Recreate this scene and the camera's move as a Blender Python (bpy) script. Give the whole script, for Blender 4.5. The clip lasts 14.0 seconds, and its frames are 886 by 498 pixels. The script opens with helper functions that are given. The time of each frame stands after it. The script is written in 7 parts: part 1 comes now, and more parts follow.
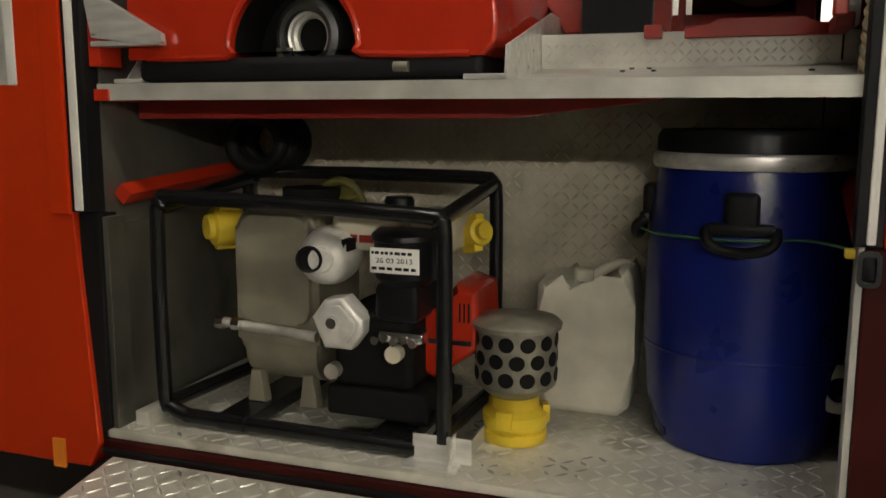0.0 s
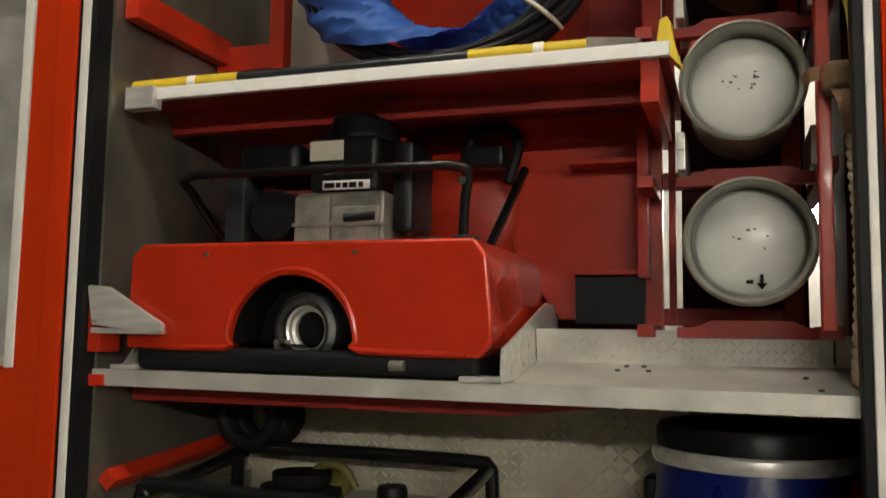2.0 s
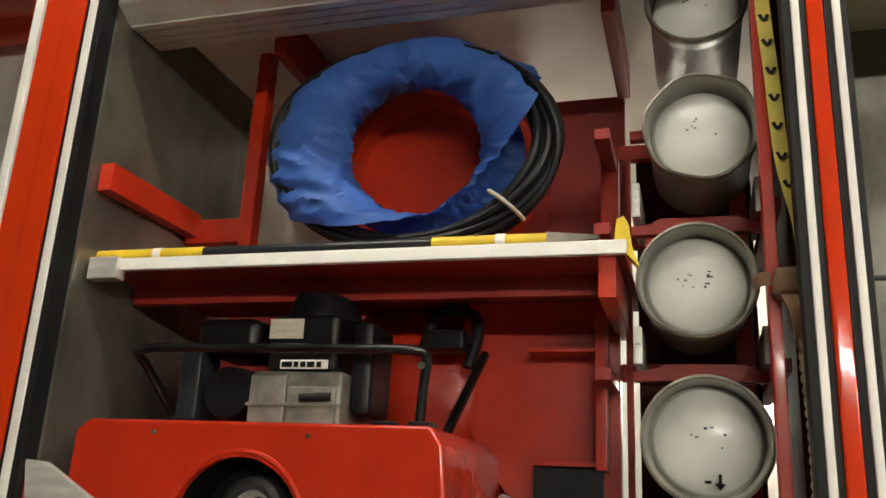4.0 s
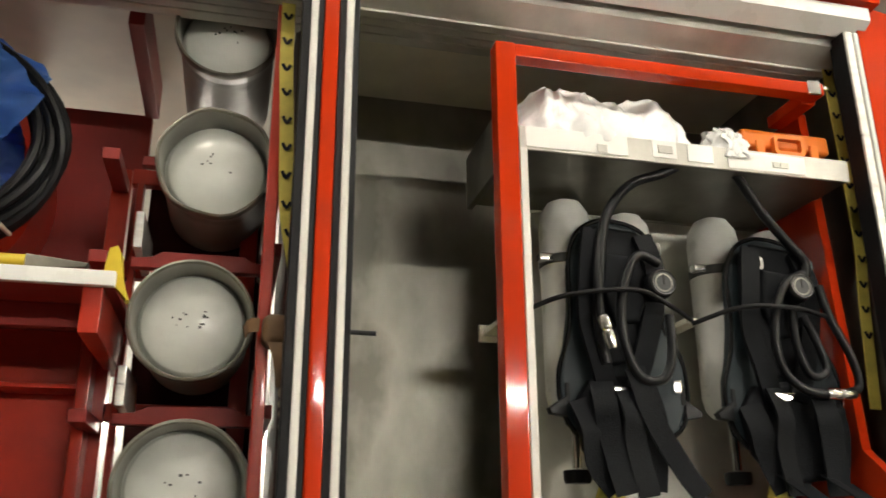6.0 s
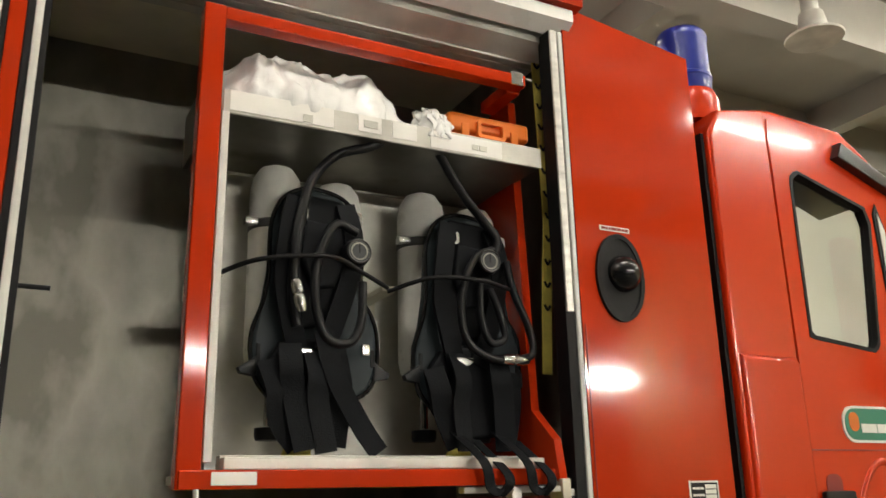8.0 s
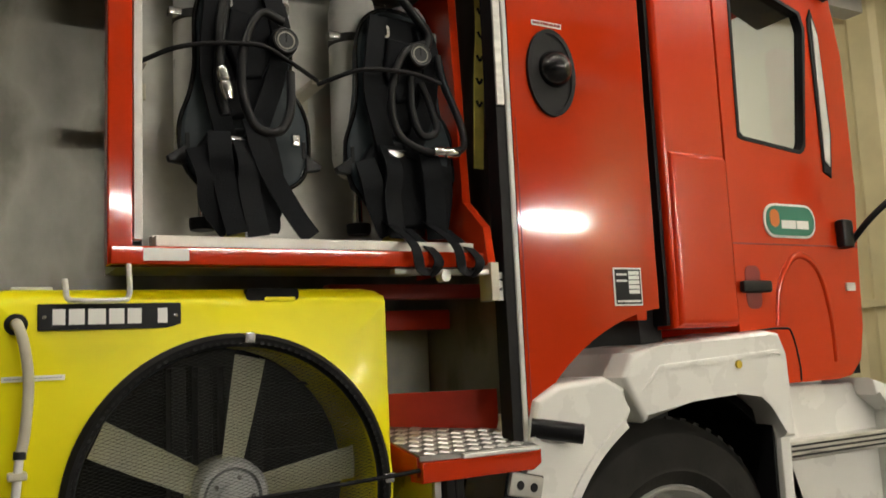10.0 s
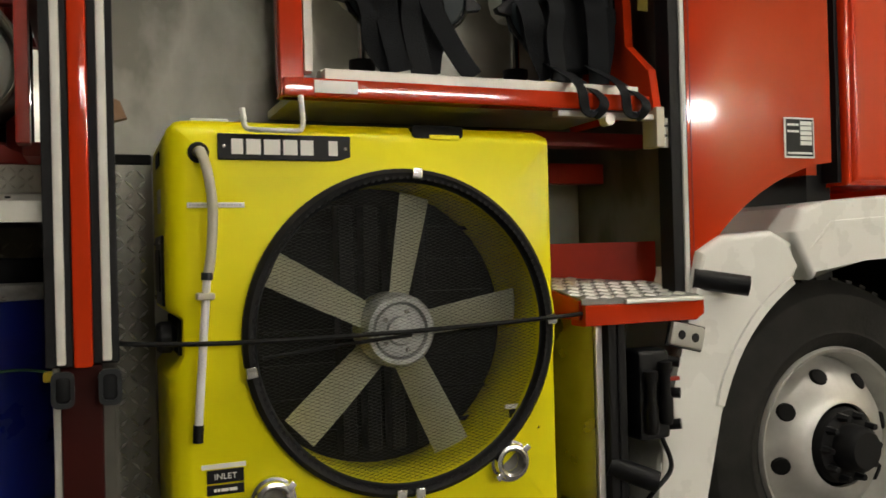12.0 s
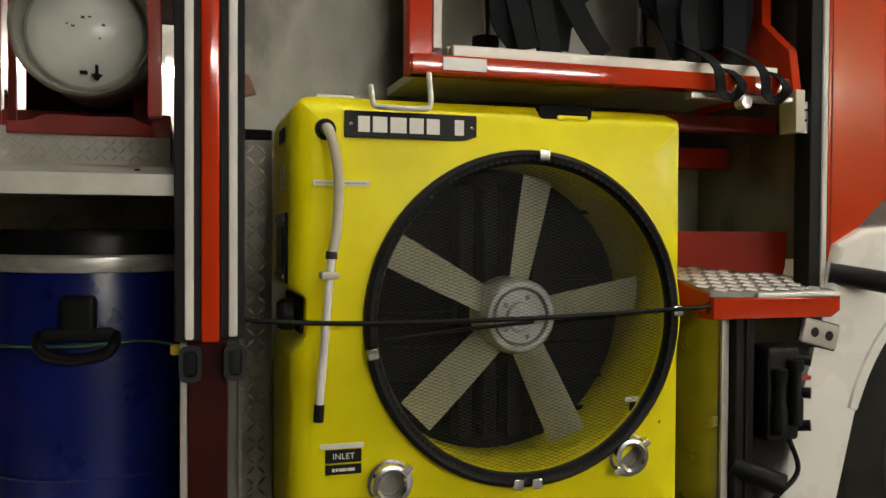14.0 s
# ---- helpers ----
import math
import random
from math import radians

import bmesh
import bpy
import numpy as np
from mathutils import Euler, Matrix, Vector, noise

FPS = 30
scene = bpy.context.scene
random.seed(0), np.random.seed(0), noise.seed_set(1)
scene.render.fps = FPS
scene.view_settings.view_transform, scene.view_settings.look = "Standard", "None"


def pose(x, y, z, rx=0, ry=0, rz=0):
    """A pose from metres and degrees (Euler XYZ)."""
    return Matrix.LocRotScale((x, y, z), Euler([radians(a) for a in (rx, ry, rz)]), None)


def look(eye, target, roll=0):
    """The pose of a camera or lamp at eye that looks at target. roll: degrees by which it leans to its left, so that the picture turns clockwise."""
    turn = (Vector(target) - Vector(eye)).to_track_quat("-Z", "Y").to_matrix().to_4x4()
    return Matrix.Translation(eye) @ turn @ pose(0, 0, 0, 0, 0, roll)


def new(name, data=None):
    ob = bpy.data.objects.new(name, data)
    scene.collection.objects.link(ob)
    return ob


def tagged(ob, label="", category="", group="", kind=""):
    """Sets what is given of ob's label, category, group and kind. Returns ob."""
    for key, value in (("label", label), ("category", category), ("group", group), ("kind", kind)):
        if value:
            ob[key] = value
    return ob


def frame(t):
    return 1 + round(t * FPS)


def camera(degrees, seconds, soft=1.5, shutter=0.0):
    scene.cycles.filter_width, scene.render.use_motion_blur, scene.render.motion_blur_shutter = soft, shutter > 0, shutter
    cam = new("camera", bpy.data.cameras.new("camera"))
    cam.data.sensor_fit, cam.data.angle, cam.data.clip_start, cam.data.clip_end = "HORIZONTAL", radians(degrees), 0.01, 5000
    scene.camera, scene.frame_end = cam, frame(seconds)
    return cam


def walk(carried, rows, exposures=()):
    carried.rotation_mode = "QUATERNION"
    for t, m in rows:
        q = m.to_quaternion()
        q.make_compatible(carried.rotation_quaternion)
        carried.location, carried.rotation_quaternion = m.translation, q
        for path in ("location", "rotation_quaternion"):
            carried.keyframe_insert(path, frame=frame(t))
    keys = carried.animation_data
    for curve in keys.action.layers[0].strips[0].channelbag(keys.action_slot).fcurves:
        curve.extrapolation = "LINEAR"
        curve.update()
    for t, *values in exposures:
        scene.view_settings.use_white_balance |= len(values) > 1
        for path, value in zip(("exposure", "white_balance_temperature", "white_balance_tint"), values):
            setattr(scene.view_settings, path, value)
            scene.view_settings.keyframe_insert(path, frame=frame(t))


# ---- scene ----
cam = camera(55.0, 14.0, shutter=0.25)
METRES, EYE, TILT, LEAN, TURN = 1.0, 1.28, 0.0, 0.0, 16.2
PATH = [
    (0, (0.164, -0.287, 1.204), (-0.482, 1.581, 0.901), 0.2),
    (0.5, (0.163, -0.286, 1.234), (-0.484, 1.595, 1.03), 0.6),
    (1, (0.159, -0.279, 1.278), (-0.488, 1.612, 1.202), 0.8),
    (1.5, (0.153, -0.274, 1.346), (-0.491, 1.619, 1.395), 0.9),
    (2, (0.16, -0.271, 1.399), (-0.488, 1.612, 1.589), 0.9),
    (2.2, (0.16, -0.272, 1.406), (-0.485, 1.604, 1.665), 1.0),
    (4.3, (0.174, -0.281, 1.452), (-0.338, 1.561, 2.041), 3.1),
    (4.5, (0.117, -0.287, 1.457), (-0.245, 1.586, 2.057), 2.3),
    (5, (0.14, -0.274, 1.467), (0.102, 1.625, 2.093), 0.8),
    (5.5, (0.191, -0.234, 1.487), (0.452, 1.643, 2.127), -0.1),
    (6, (0.289, -0.218, 1.502), (0.741, 1.621, 2.147), -0.3),
    (6.5, (0.341, -0.232, 1.506), (0.93, 1.572, 2.14), -0.4),
    (7, (0.408, -0.28, 1.503), (1.089, 1.497, 2.117), -0.3),
    (7.5, (0.448, -0.32, 1.505), (1.254, 1.412, 2.096), -0.5),
    (7.7, (0.474, -0.341, 1.496), (1.323, 1.372, 2.084), -0.5),
    (9.8, (0.579, -0.411, 1.312), (1.57, 1.304, 1.593), -2.6),
    (10, (0.574, -0.403, 1.295), (1.556, 1.323, 1.533), -2.6),
    (10.5, (0.56, -0.386, 1.248), (1.504, 1.371, 1.398), -2.6),
    (11, (0.528, -0.356, 1.245), (1.432, 1.428, 1.296), -1.9),
    (11.5, (0.51, -0.331, 1.17), (1.339, 1.489, 1.222), -2.2),
    (12, (0.471, -0.303, 1.164), (1.226, 1.549, 1.177), -1.5),
    (12.5, (0.427, -0.283, 1.16), (1.107, 1.598, 1.156), -0.9),
    (13, (0.4, -0.269, 1.163), (1.019, 1.633, 1.148), -0.4),
    (13.5, (0.388, -0.241, 1.167), (0.98, 1.669, 1.144), -0.0),
    (14, (0.399, -0.223, 1.18), (0.978, 1.691, 1.14), 0.3),
]
walk(cam, [(t, look(eye, target, roll)) for t, eye, target, roll in PATH],
     exposures=[(0, -0.52), (2.2, -0.26), (4.3, 0.10), (5.5, 0.08), (7, -0.25), (10, -0.62), (14, -0.66)])

# ---- light ----
world = bpy.data.worlds.new("world")
scene.world = world
world.use_nodes = True
world.node_tree.nodes["Background"].inputs[0].default_value = (0.9, 0.95, 1.0, 1)
world.node_tree.nodes["Background"].inputs[1].default_value = 0.002


# ---- materials ----
def mat(name, col, rough=0.5, metal=0.0, var=0.15, scale=6.0, bump=0.05, fine=90.0, coat=0.0, wear=None, stretch=(1, 1, 1), rvar=0.12, spec=0.5):
    """Noise at two scales varies colour, gloss and relief; wear: a second colour in patches."""
    m = bpy.data.materials.new(name)
    m.use_nodes = True
    nt = m.node_tree
    p = nt.nodes["Principled BSDF"]
    tc = nt.nodes.new("ShaderNodeTexCoord")
    mp = nt.nodes.new("ShaderNodeMapping")
    mp.inputs["Scale"].default_value = stretch
    nt.links.new(tc.outputs["Object"], mp.inputs[0])
    n1, n2 = nt.nodes.new("ShaderNodeTexNoise"), nt.nodes.new("ShaderNodeTexNoise")
    for n, s, d in ((n1, scale, 5), (n2, fine, 3)):
        n.inputs["Scale"].default_value = s
        n.inputs["Detail"].default_value = d
        nt.links.new(mp.outputs[0], n.inputs["Vector"])
    ramp = nt.nodes.new("ShaderNodeMapRange")
    ramp.inputs[1].default_value, ramp.inputs[2].default_value = 0.3, 0.7
    ramp.inputs[3].default_value, ramp.inputs[4].default_value = 1 - var, 1 + var * 0.5
    nt.links.new(n1.outputs[0], ramp.inputs[0])
    mul = nt.nodes.new("ShaderNodeVectorMath")
    mul.operation = "SCALE"
    mul.inputs[0].default_value = col
    nt.links.new(ramp.outputs[0], mul.inputs["Scale"])
    out = mul.outputs[0]
    if wear:
        wr = nt.nodes.new("ShaderNodeMapRange")
        wr.inputs[1].default_value, wr.inputs[2].default_value = 0.57, 0.66
        nt.links.new(n1.outputs[0], wr.inputs[0])
        mx = nt.nodes.new("ShaderNodeMix")
        mx.data_type = "RGBA"
        nt.links.new(wr.outputs[0], mx.inputs[0])
        nt.links.new(out, mx.inputs[6])
        mx.inputs[7].default_value = (*wear, 1)
        out = mx.outputs[2]
    nt.links.new(out, p.inputs["Base Color"])
    rr = nt.nodes.new("ShaderNodeMapRange")
    rr.inputs[3].default_value, rr.inputs[4].default_value = max(0.03, rough - rvar), min(1, rough + rvar)
    nt.links.new(n1.outputs[0], rr.inputs[0])
    nt.links.new(rr.outputs[0], p.inputs["Roughness"])
    p.inputs["Metallic"].default_value = metal
    p.inputs["Specular IOR Level"].default_value = spec
    p.inputs["Coat Weight"].default_value = coat
    p.inputs["Coat Roughness"].default_value = 0.06
    if bump:
        b = nt.nodes.new("ShaderNodeBump")
        b.inputs["Strength"].default_value, b.inputs["Distance"].default_value = bump, 0.004
        nt.links.new(n2.outputs[0], b.inputs["Height"])
        nt.links.new(b.outputs[0], p.inputs["Normal"])
    return m


def glow(name, col, strength):
    m = bpy.data.materials.new(name)
    m.use_nodes = True
    p = m.node_tree.nodes["Principled BSDF"]
    p.inputs["Base Color"].default_value = (*col, 1)
    p.inputs["Emission Color"].default_value = (*col, 1)
    p.inputs["Emission Strength"].default_value = strength
    return m


def glass(name, col=(0.9, 0.95, 0.92), rough=0.02):
    m = bpy.data.materials.new(name)
    m.use_nodes = True
    p = m.node_tree.nodes["Principled BSDF"]
    p.inputs["Base Color"].default_value = (*col, 1)
    p.inputs["Roughness"].default_value = rough
    p.inputs["Transmission Weight"].default_value = 1
    p.inputs["IOR"].default_value = 1.45
    return m


RED = mat("red_paint", (0.50, 0.034, 0.006), 0.075, var=0.06, bump=0.008, fine=10, coat=0.1, rvar=0.03, spec=0.38)
CABRED = mat("cab_red_paint", (0.60, 0.038, 0.005), 0.2, var=0.05, bump=0.008, fine=12, coat=0.35, rvar=0.04, spec=0.35)
FRAMERED = mat("frame_red_paint", (0.46, 0.026, 0.007), 0.35, var=0.2, scale=9, bump=0.06, coat=0.2)
# dull red; inside the lockers its darkness stands in for shade on red paint
DULLRED = mat("dull_and_shaded_red", (0.27, 0.016, 0.009), 0.5, var=0.3, scale=5, bump=0.08)
GRPRED = mat("moulded_red", (0.43, 0.024, 0.007), 0.2, var=0.12, scale=7, bump=0.08, fine=60, coat=0.35)
SEAL = mat("black_rubber", (0.008, 0.008, 0.009), 0.55, var=0.3, bump=0.1, spec=0.2)
BLACK = mat("black_plastic", (0.008, 0.0085, 0.010), 0.38, var=0.3, scale=14, bump=0.12, spec=0.25)
CLOTH = mat("black_webbing", (0.006, 0.007, 0.009), 0.65, var=0.35, scale=12, bump=0.35, fine=300, spec=0.12)
GREYBLK = mat("grey_black_plate", (0.016, 0.019, 0.022), 0.32, var=0.25, scale=8, bump=0.06, spec=0.5)
PLATE = mat("moulded_back_plate", (0.020, 0.030, 0.036), 0.55, var=0.25, scale=9, bump=0.08, spec=0.3)
PIPE = mat("black_gloss_tube", (0.008, 0.008, 0.009), 0.2, var=0.3, scale=20, bump=0.08)
WSTRIP = mat("white_strip", (0.72, 0.71, 0.66), 0.4, var=0.12, scale=10, bump=0.05)
WHITE = mat("white_paint", (0.88, 0.88, 0.84), 0.28, var=0.03, scale=5, bump=0.03, coat=0.3)
ALU = mat("aluminium", (0.76, 0.75, 0.71), 0.32, 0.5, var=0.25, scale=8, bump=0.08, stretch=(1, 6, 6))
ALUDULL = mat("dull_aluminium", (0.60, 0.59, 0.54), 0.45, 0.4, var=0.3, scale=6, bump=0.1)
STEEL = mat("brushed_steel", (0.28, 0.27, 0.235), 0.40, 0.75, wear=(0.18, 0.172, 0.145), var=0.55, scale=3.4, bump=0.03, stretch=(1, 1, 0.6), rvar=0.2)
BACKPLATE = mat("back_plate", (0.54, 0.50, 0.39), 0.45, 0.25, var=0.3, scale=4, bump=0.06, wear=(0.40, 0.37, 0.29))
FLOORPLATE = mat("floor_plate", (0.72, 0.70, 0.61), 0.42, 0.35, var=0.35, scale=5, bump=0.08, wear=(0.42, 0.40, 0.33))
TRSTEP = mat("tread_step", (0.26, 0.255, 0.24), 0.45, 0.6, var=0.3, scale=20, bump=0.1)
STUD = mat("worn_stud", (0.80, 0.79, 0.76), 0.32, 0.6, var=0.2, scale=30, bump=0.05)
YELLOW = mat("yellow_moulded", (0.93, 0.83, 0.003), 0.38, var=0.12, scale=4, bump=0.05, fine=50, coat=0.05, spec=0.35)
YCAP = mat("yellow_cap", (0.72, 0.52, 0.03), 0.45, var=0.2, scale=12, bump=0.08)
YTAPE = mat("yellow_webbing", (0.72, 0.6, 0.12), 0.7, var=0.3, scale=14, bump=0.4, fine=300)
BLUE = mat("blue_drum", (0.004, 0.013, 0.17), 0.3, var=0.25, scale=4, bump=0.08, fine=60)
CAPBLUE = mat("blue_sheet", (0.085, 0.23, 0.72), 0.42, var=0.15, scale=5, bump=0.15, fine=45)
GREYTUBE = mat("grey_tube", (0.36, 0.36, 0.32), 0.38, var=0.3, scale=7, bump=0.08, wear=(0.24, 0.235, 0.205))
TUBEIN = mat("grey_lid", (0.74, 0.76, 0.71), 0.2, var=0.2, scale=6, bump=0.06)
TUBERIM = mat("worn_rim", (0.26, 0.245, 0.20), 0.45, 0.4, var=0.45, scale=16, bump=0.15)
DARKMET = mat("dark_worn_metal", (0.10, 0.10, 0.10), 0.4, 0.7, var=0.5, scale=18, bump=0.15)
OLIVE = mat("olive_cast", (0.13, 0.12, 0.03), 0.5, var=0.3, scale=12, bump=0.1)
CAN = mat("white_can", (0.66, 0.63, 0.52), 0.45, var=0.3, scale=5, bump=0.08)
# near-black red: shade put into the colour of rack, pillar foot, floor edge
SHADERED = mat("red_in_shade", (0.04, 0.005, 0.004), 0.5, var=0.35, scale=6, bump=0.1, spec=0.12)
ENGINE = mat("engine_alloy", (0.27, 0.26, 0.23), 0.5, 0.5, var=0.4, scale=22, bump=0.25)
CAST = mat("cast_metal", (0.50, 0.48, 0.44), 0.45, 0.6, var=0.35, scale=18, bump=0.25)
PUMPGREY = mat("pump_grey", (0.21, 0.195, 0.145), 0.5, var=0.3, scale=8, bump=0.12)
CREAM = mat("cream_tank", (0.62, 0.58, 0.46), 0.4, var=0.2, scale=8, bump=0.04)
ALLOY = mat("bright_alloy", (0.76, 0.75, 0.71), 0.34, 0.35, var=0.25, scale=20, bump=0.1)
MIRSTEEL = mat("polished_steel", (0.34, 0.335, 0.30), 0.3, 1.0, var=0.3, scale=6, bump=0.02)
CHROME = mat("chrome", (0.75, 0.75, 0.74), 0.18, 1.0, var=0.15, bump=0.02)
BOTTLE = mat("grey_bottle", (0.80, 0.80, 0.77), 0.32, var=0.2, scale=9, bump=0.04, wear=(0.62, 0.62, 0.59))
BAG = mat("clear_bag", (0.88, 0.89, 0.88), 0.22, var=0.12, scale=8, bump=0.3, fine=28, coat=0.3)
ORANGE = mat("orange_case", (0.80, 0.20, 0.02), 0.4, var=0.15, bump=0.06)
SIGNBLK = mat("sign_black", (0.010, 0.010, 0.011), 0.45, var=0.2, bump=0.02, spec=0.2)
SIGNWH = mat("sign_white", (0.88, 0.87, 0.83), 0.45, var=0.1, bump=0)
GREEN = mat("badge_green", (0.02, 0.20, 0.13), 0.35, var=0.1, bump=0)
BLADE = mat("fan_blade", (0.62, 0.62, 0.48), 0.45, var=0.15, scale=8, bump=0.05)
HUB = mat("fan_hub", (0.42, 0.43, 0.42), 0.42, 0.4, var=0.3, scale=20, bump=0.12)
# near black for dark parts, and for shade painted into holes and hollows
DARK = mat("black_and_hollow_shade", (0.009, 0.009, 0.009), 0.7, var=0.4, scale=5, bump=0.1, spec=0.1)
TYRE = mat("tyre_rubber", (0.022, 0.021, 0.019), 0.7, var=0.5, scale=9, bump=0.3, spec=0.2)
RIBS = mat("worn_rib", (0.78, 0.77, 0.70), 0.3, 0.5, var=0.3, scale=4, bump=0)
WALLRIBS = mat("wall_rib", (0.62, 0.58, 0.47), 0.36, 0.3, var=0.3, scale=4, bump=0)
LOCKTOP = mat("cream_panel", (0.78, 0.74, 0.62), 0.5, var=0.25, scale=3, bump=0.1)
RIMM = mat("wheel_rim", (0.6, 0.59, 0.56), 0.4, 0.5, var=0.25, scale=10, bump=0.08)
GFLOOR = mat("garage_floor", (0.09, 0.082, 0.07), 0.45, var=0.4, scale=1.6, bump=0.15, fine=40)
GWALL = mat("beige_sheet_wall", (0.70, 0.62, 0.36), 0.45, var=0.15, scale=2, bump=0.05)
PLASTER = mat("plaster_wall", (0.17, 0.16, 0.145), 0.7, var=0.15, scale=1.4, bump=0.15)
CEIL = mat("ceiling_paint", (0.37, 0.36, 0.32), 0.7, var=0.15, scale=1.2, bump=0.1)
LAMP = glow("tube_light", (1.0, 0.93, 0.80), 120.0)
FILLBAR = glow("fill_diffuser", (1.0, 0.94, 0.82), 210.0)
FLOOD = glow("flood_diffuser", (1.0, 0.94, 0.82), 680.0)
WHITEWALL = mat("whitewashed_wall", (0.78, 0.77, 0.73), 0.7, var=0.12, scale=1.2, bump=0.12)
BEACON = mat("blue_beacon", (0.008, 0.02, 0.24), 0.3, var=0.1, bump=0.02, coat=0.2)
AMBER = mat("amber_reflector", (0.75, 0.22, 0.02), 0.3, var=0.15, bump=0.1, fine=200)
ROPE = mat("rope", (0.50, 0.42, 0.28), 0.8, var=0.4, scale=30, bump=0.6, fine=250)
TAN = mat("brown_leather", (0.20, 0.11, 0.05), 0.6, var=0.35, scale=14, bump=0.2)
GLASS = glass("cab_glass")
SEATCOL = mat("seat_cloth", (0.50, 0.38, 0.18), 0.8, var=0.2, bump=0.2)

# ---- building blocks ----
LOC = {}


def thing(name, x, y, z, label, category, group="", kind=""):
    ob = new(name)
    ob.empty_display_size = 0.05
    ob.location = (x, y, z)
    LOC[ob.name] = Vector((x, y, z))
    return tagged(ob, label, category, group, kind)


def flatten(me, limit):
    """Corner normals weighted by area: flat faces stay flat beside rounded edges."""
    polys = me.polygons
    nrm, area = [p.normal.copy() for p in polys], [p.area for p in polys]
    around = [[] for _ in me.vertices]
    for p in polys:
        for v in p.vertices:
            around[v].append(p.index)
    out = []
    for p in polys:
        n = nrm[p.index]
        for v in p.vertices:
            a = Vector((0, 0, 0))
            for k in around[v]:
                if nrm[k].dot(n) > limit:
                    a += nrm[k] * area[k]
            out.append(a.normalized() if a.length > 1e-12 else n)
    me.normals_split_custom_set(out)


def part(name, bm, material, parent=None, label="", angle=38):
    base = LOC[parent.name] if parent else Vector((0, 0, 0))
    bm.transform(Matrix.Translation(-base))
    bmesh.ops.recalc_face_normals(bm, faces=bm.faces[:])
    me = bpy.data.meshes.new(name)
    bm.to_mesh(me)
    bm.free()
    me.polygons.foreach_set("use_smooth", [True] * len(me.polygons))
    me.set_sharp_from_angle(angle=radians(angle))
    if len(me.polygons) < 1500:
        flatten(me, math.cos(radians(angle)))
    me.materials.append(material)
    ob = new(name, me)
    LOC[ob.name] = base
    if parent:
        ob.parent = parent
    if label:
        tagged(ob, label)
    return ob


def setting(name, bm, material, label, category=""):
    return tagged(part(name, bm, material), label, category or name.split("_")[0], "", "structure")


def B():
    return bmesh.new()


def soften(bm, faces, w, seg=2):
    if w > 0:
        edges = list({e for f in faces for e in f.edges})
        bmesh.ops.bevel(bm, geom=edges, offset=w, segments=seg, affect="EDGES", profile=0.5, clamp_overlap=True)


def box(bm, x0, x1, y0, y1, z0, z1, bev=0.0, seg=2, m=None):
    v = [bm.verts.new(p) for p in ((x0, y0, z0), (x1, y0, z0), (x1, y1, z0), (x0, y1, z0), (x0, y0, z1), (x1, y0, z1), (x1, y1, z1), (x0, y1, z1))]
    fs = [bm.faces.new([v[i] for i in q]) for q in ((3, 2, 1, 0), (4, 5, 6, 7), (0, 1, 5, 4), (1, 2, 6, 5), (2, 3, 7, 6), (3, 0, 4, 7))]
    if m is not None:
        bmesh.ops.transform(bm, matrix=m, verts=v)
    soften(bm, fs, bev, seg)
    return bm


def prism(bm, pts, a0, a1, axis="y", bev=0.0, seg=2):
    """An outline pushed along an axis. axis y: pts are x, z; x: y, z; z: x, y."""
    def at(p, a):
        return {"y": (p[0], a, p[1]), "x": (a, p[0], p[1]), "z": (p[0], p[1], a)}[axis]
    lo, hi = [bm.verts.new(at(p, a0)) for p in pts], [bm.verts.new(at(p, a1)) for p in pts]
    n = len(pts)
    fs = [bm.faces.new(lo), bm.faces.new(hi[::-1])]
    sides = [bm.faces.new((lo[i], hi[i], hi[(i + 1) % n], lo[(i + 1) % n])) for i in range(n)]
    if bev:
        edges = list({e for f in fs for e in f.edges})
        bmesh.ops.bevel(bm, geom=edges, offset=bev, segments=seg, affect="EDGES", profile=0.5, clamp_overlap=True)
    return bm


def turn_to(d):
    return Vector(d).to_track_quat("Z", "Y").to_matrix().to_4x4()


def lathe(bm, prof, at=(0, 0, 0), way=(0, 0, 1), seg=32, wave=None):
    """A profile of (radius, height) turned round an axis."""
    m = Matrix.Translation(at) @ turn_to(way)
    rings = []
    for r, h in prof:
        if r < 1e-5:
            rings.append([bm.verts.new(m @ Vector((0, 0, h)))])
        else:
            rings.append([bm.verts.new(m @ Vector((r * (wave(a, h) if wave else 1) * math.cos(a), r * (wave(a, h) if wave else 1) * math.sin(a), h))) for a in (2 * math.pi * i / seg for i in range(seg))])
    for p, q in zip(rings, rings[1:]):
        for i in range(seg):
            j = (i + 1) % seg
            if len(p) == 1 and len(q) == 1:
                continue
            if len(p) == 1:
                bm.faces.new((p[0], q[j], q[i]))
            elif len(q) == 1:
                bm.faces.new((p[i], p[j], q[0]))
            else:
                bm.faces.new((p[i], p[j], q[j], q[i]))
    return bm


def rod(bm, p, q, r, seg=12, r2=None):
    d = Vector(q) - Vector(p)
    return lathe(bm, [(0, 0), (r, 0), (r if r2 is None else r2, d.length), (0, d.length)], p, d, seg)


def curve_pts(pts, n=8):
    P = [Vector(p) for p in pts]
    P = [2 * P[0] - P[1]] + P + [2 * P[-1] - P[-2]]
    out = []
    for i in range(1, len(P) - 2):
        a, b, c, d = P[i - 1:i + 3]
        for k in range(n):
            t = k / n
            out.append(0.5 * (2 * b + (c - a) * t + (2 * a - 5 * b + 4 * c - d) * t * t + (3 * b - a - 3 * c + d) * t ** 3))
    return out + [P[-2]]


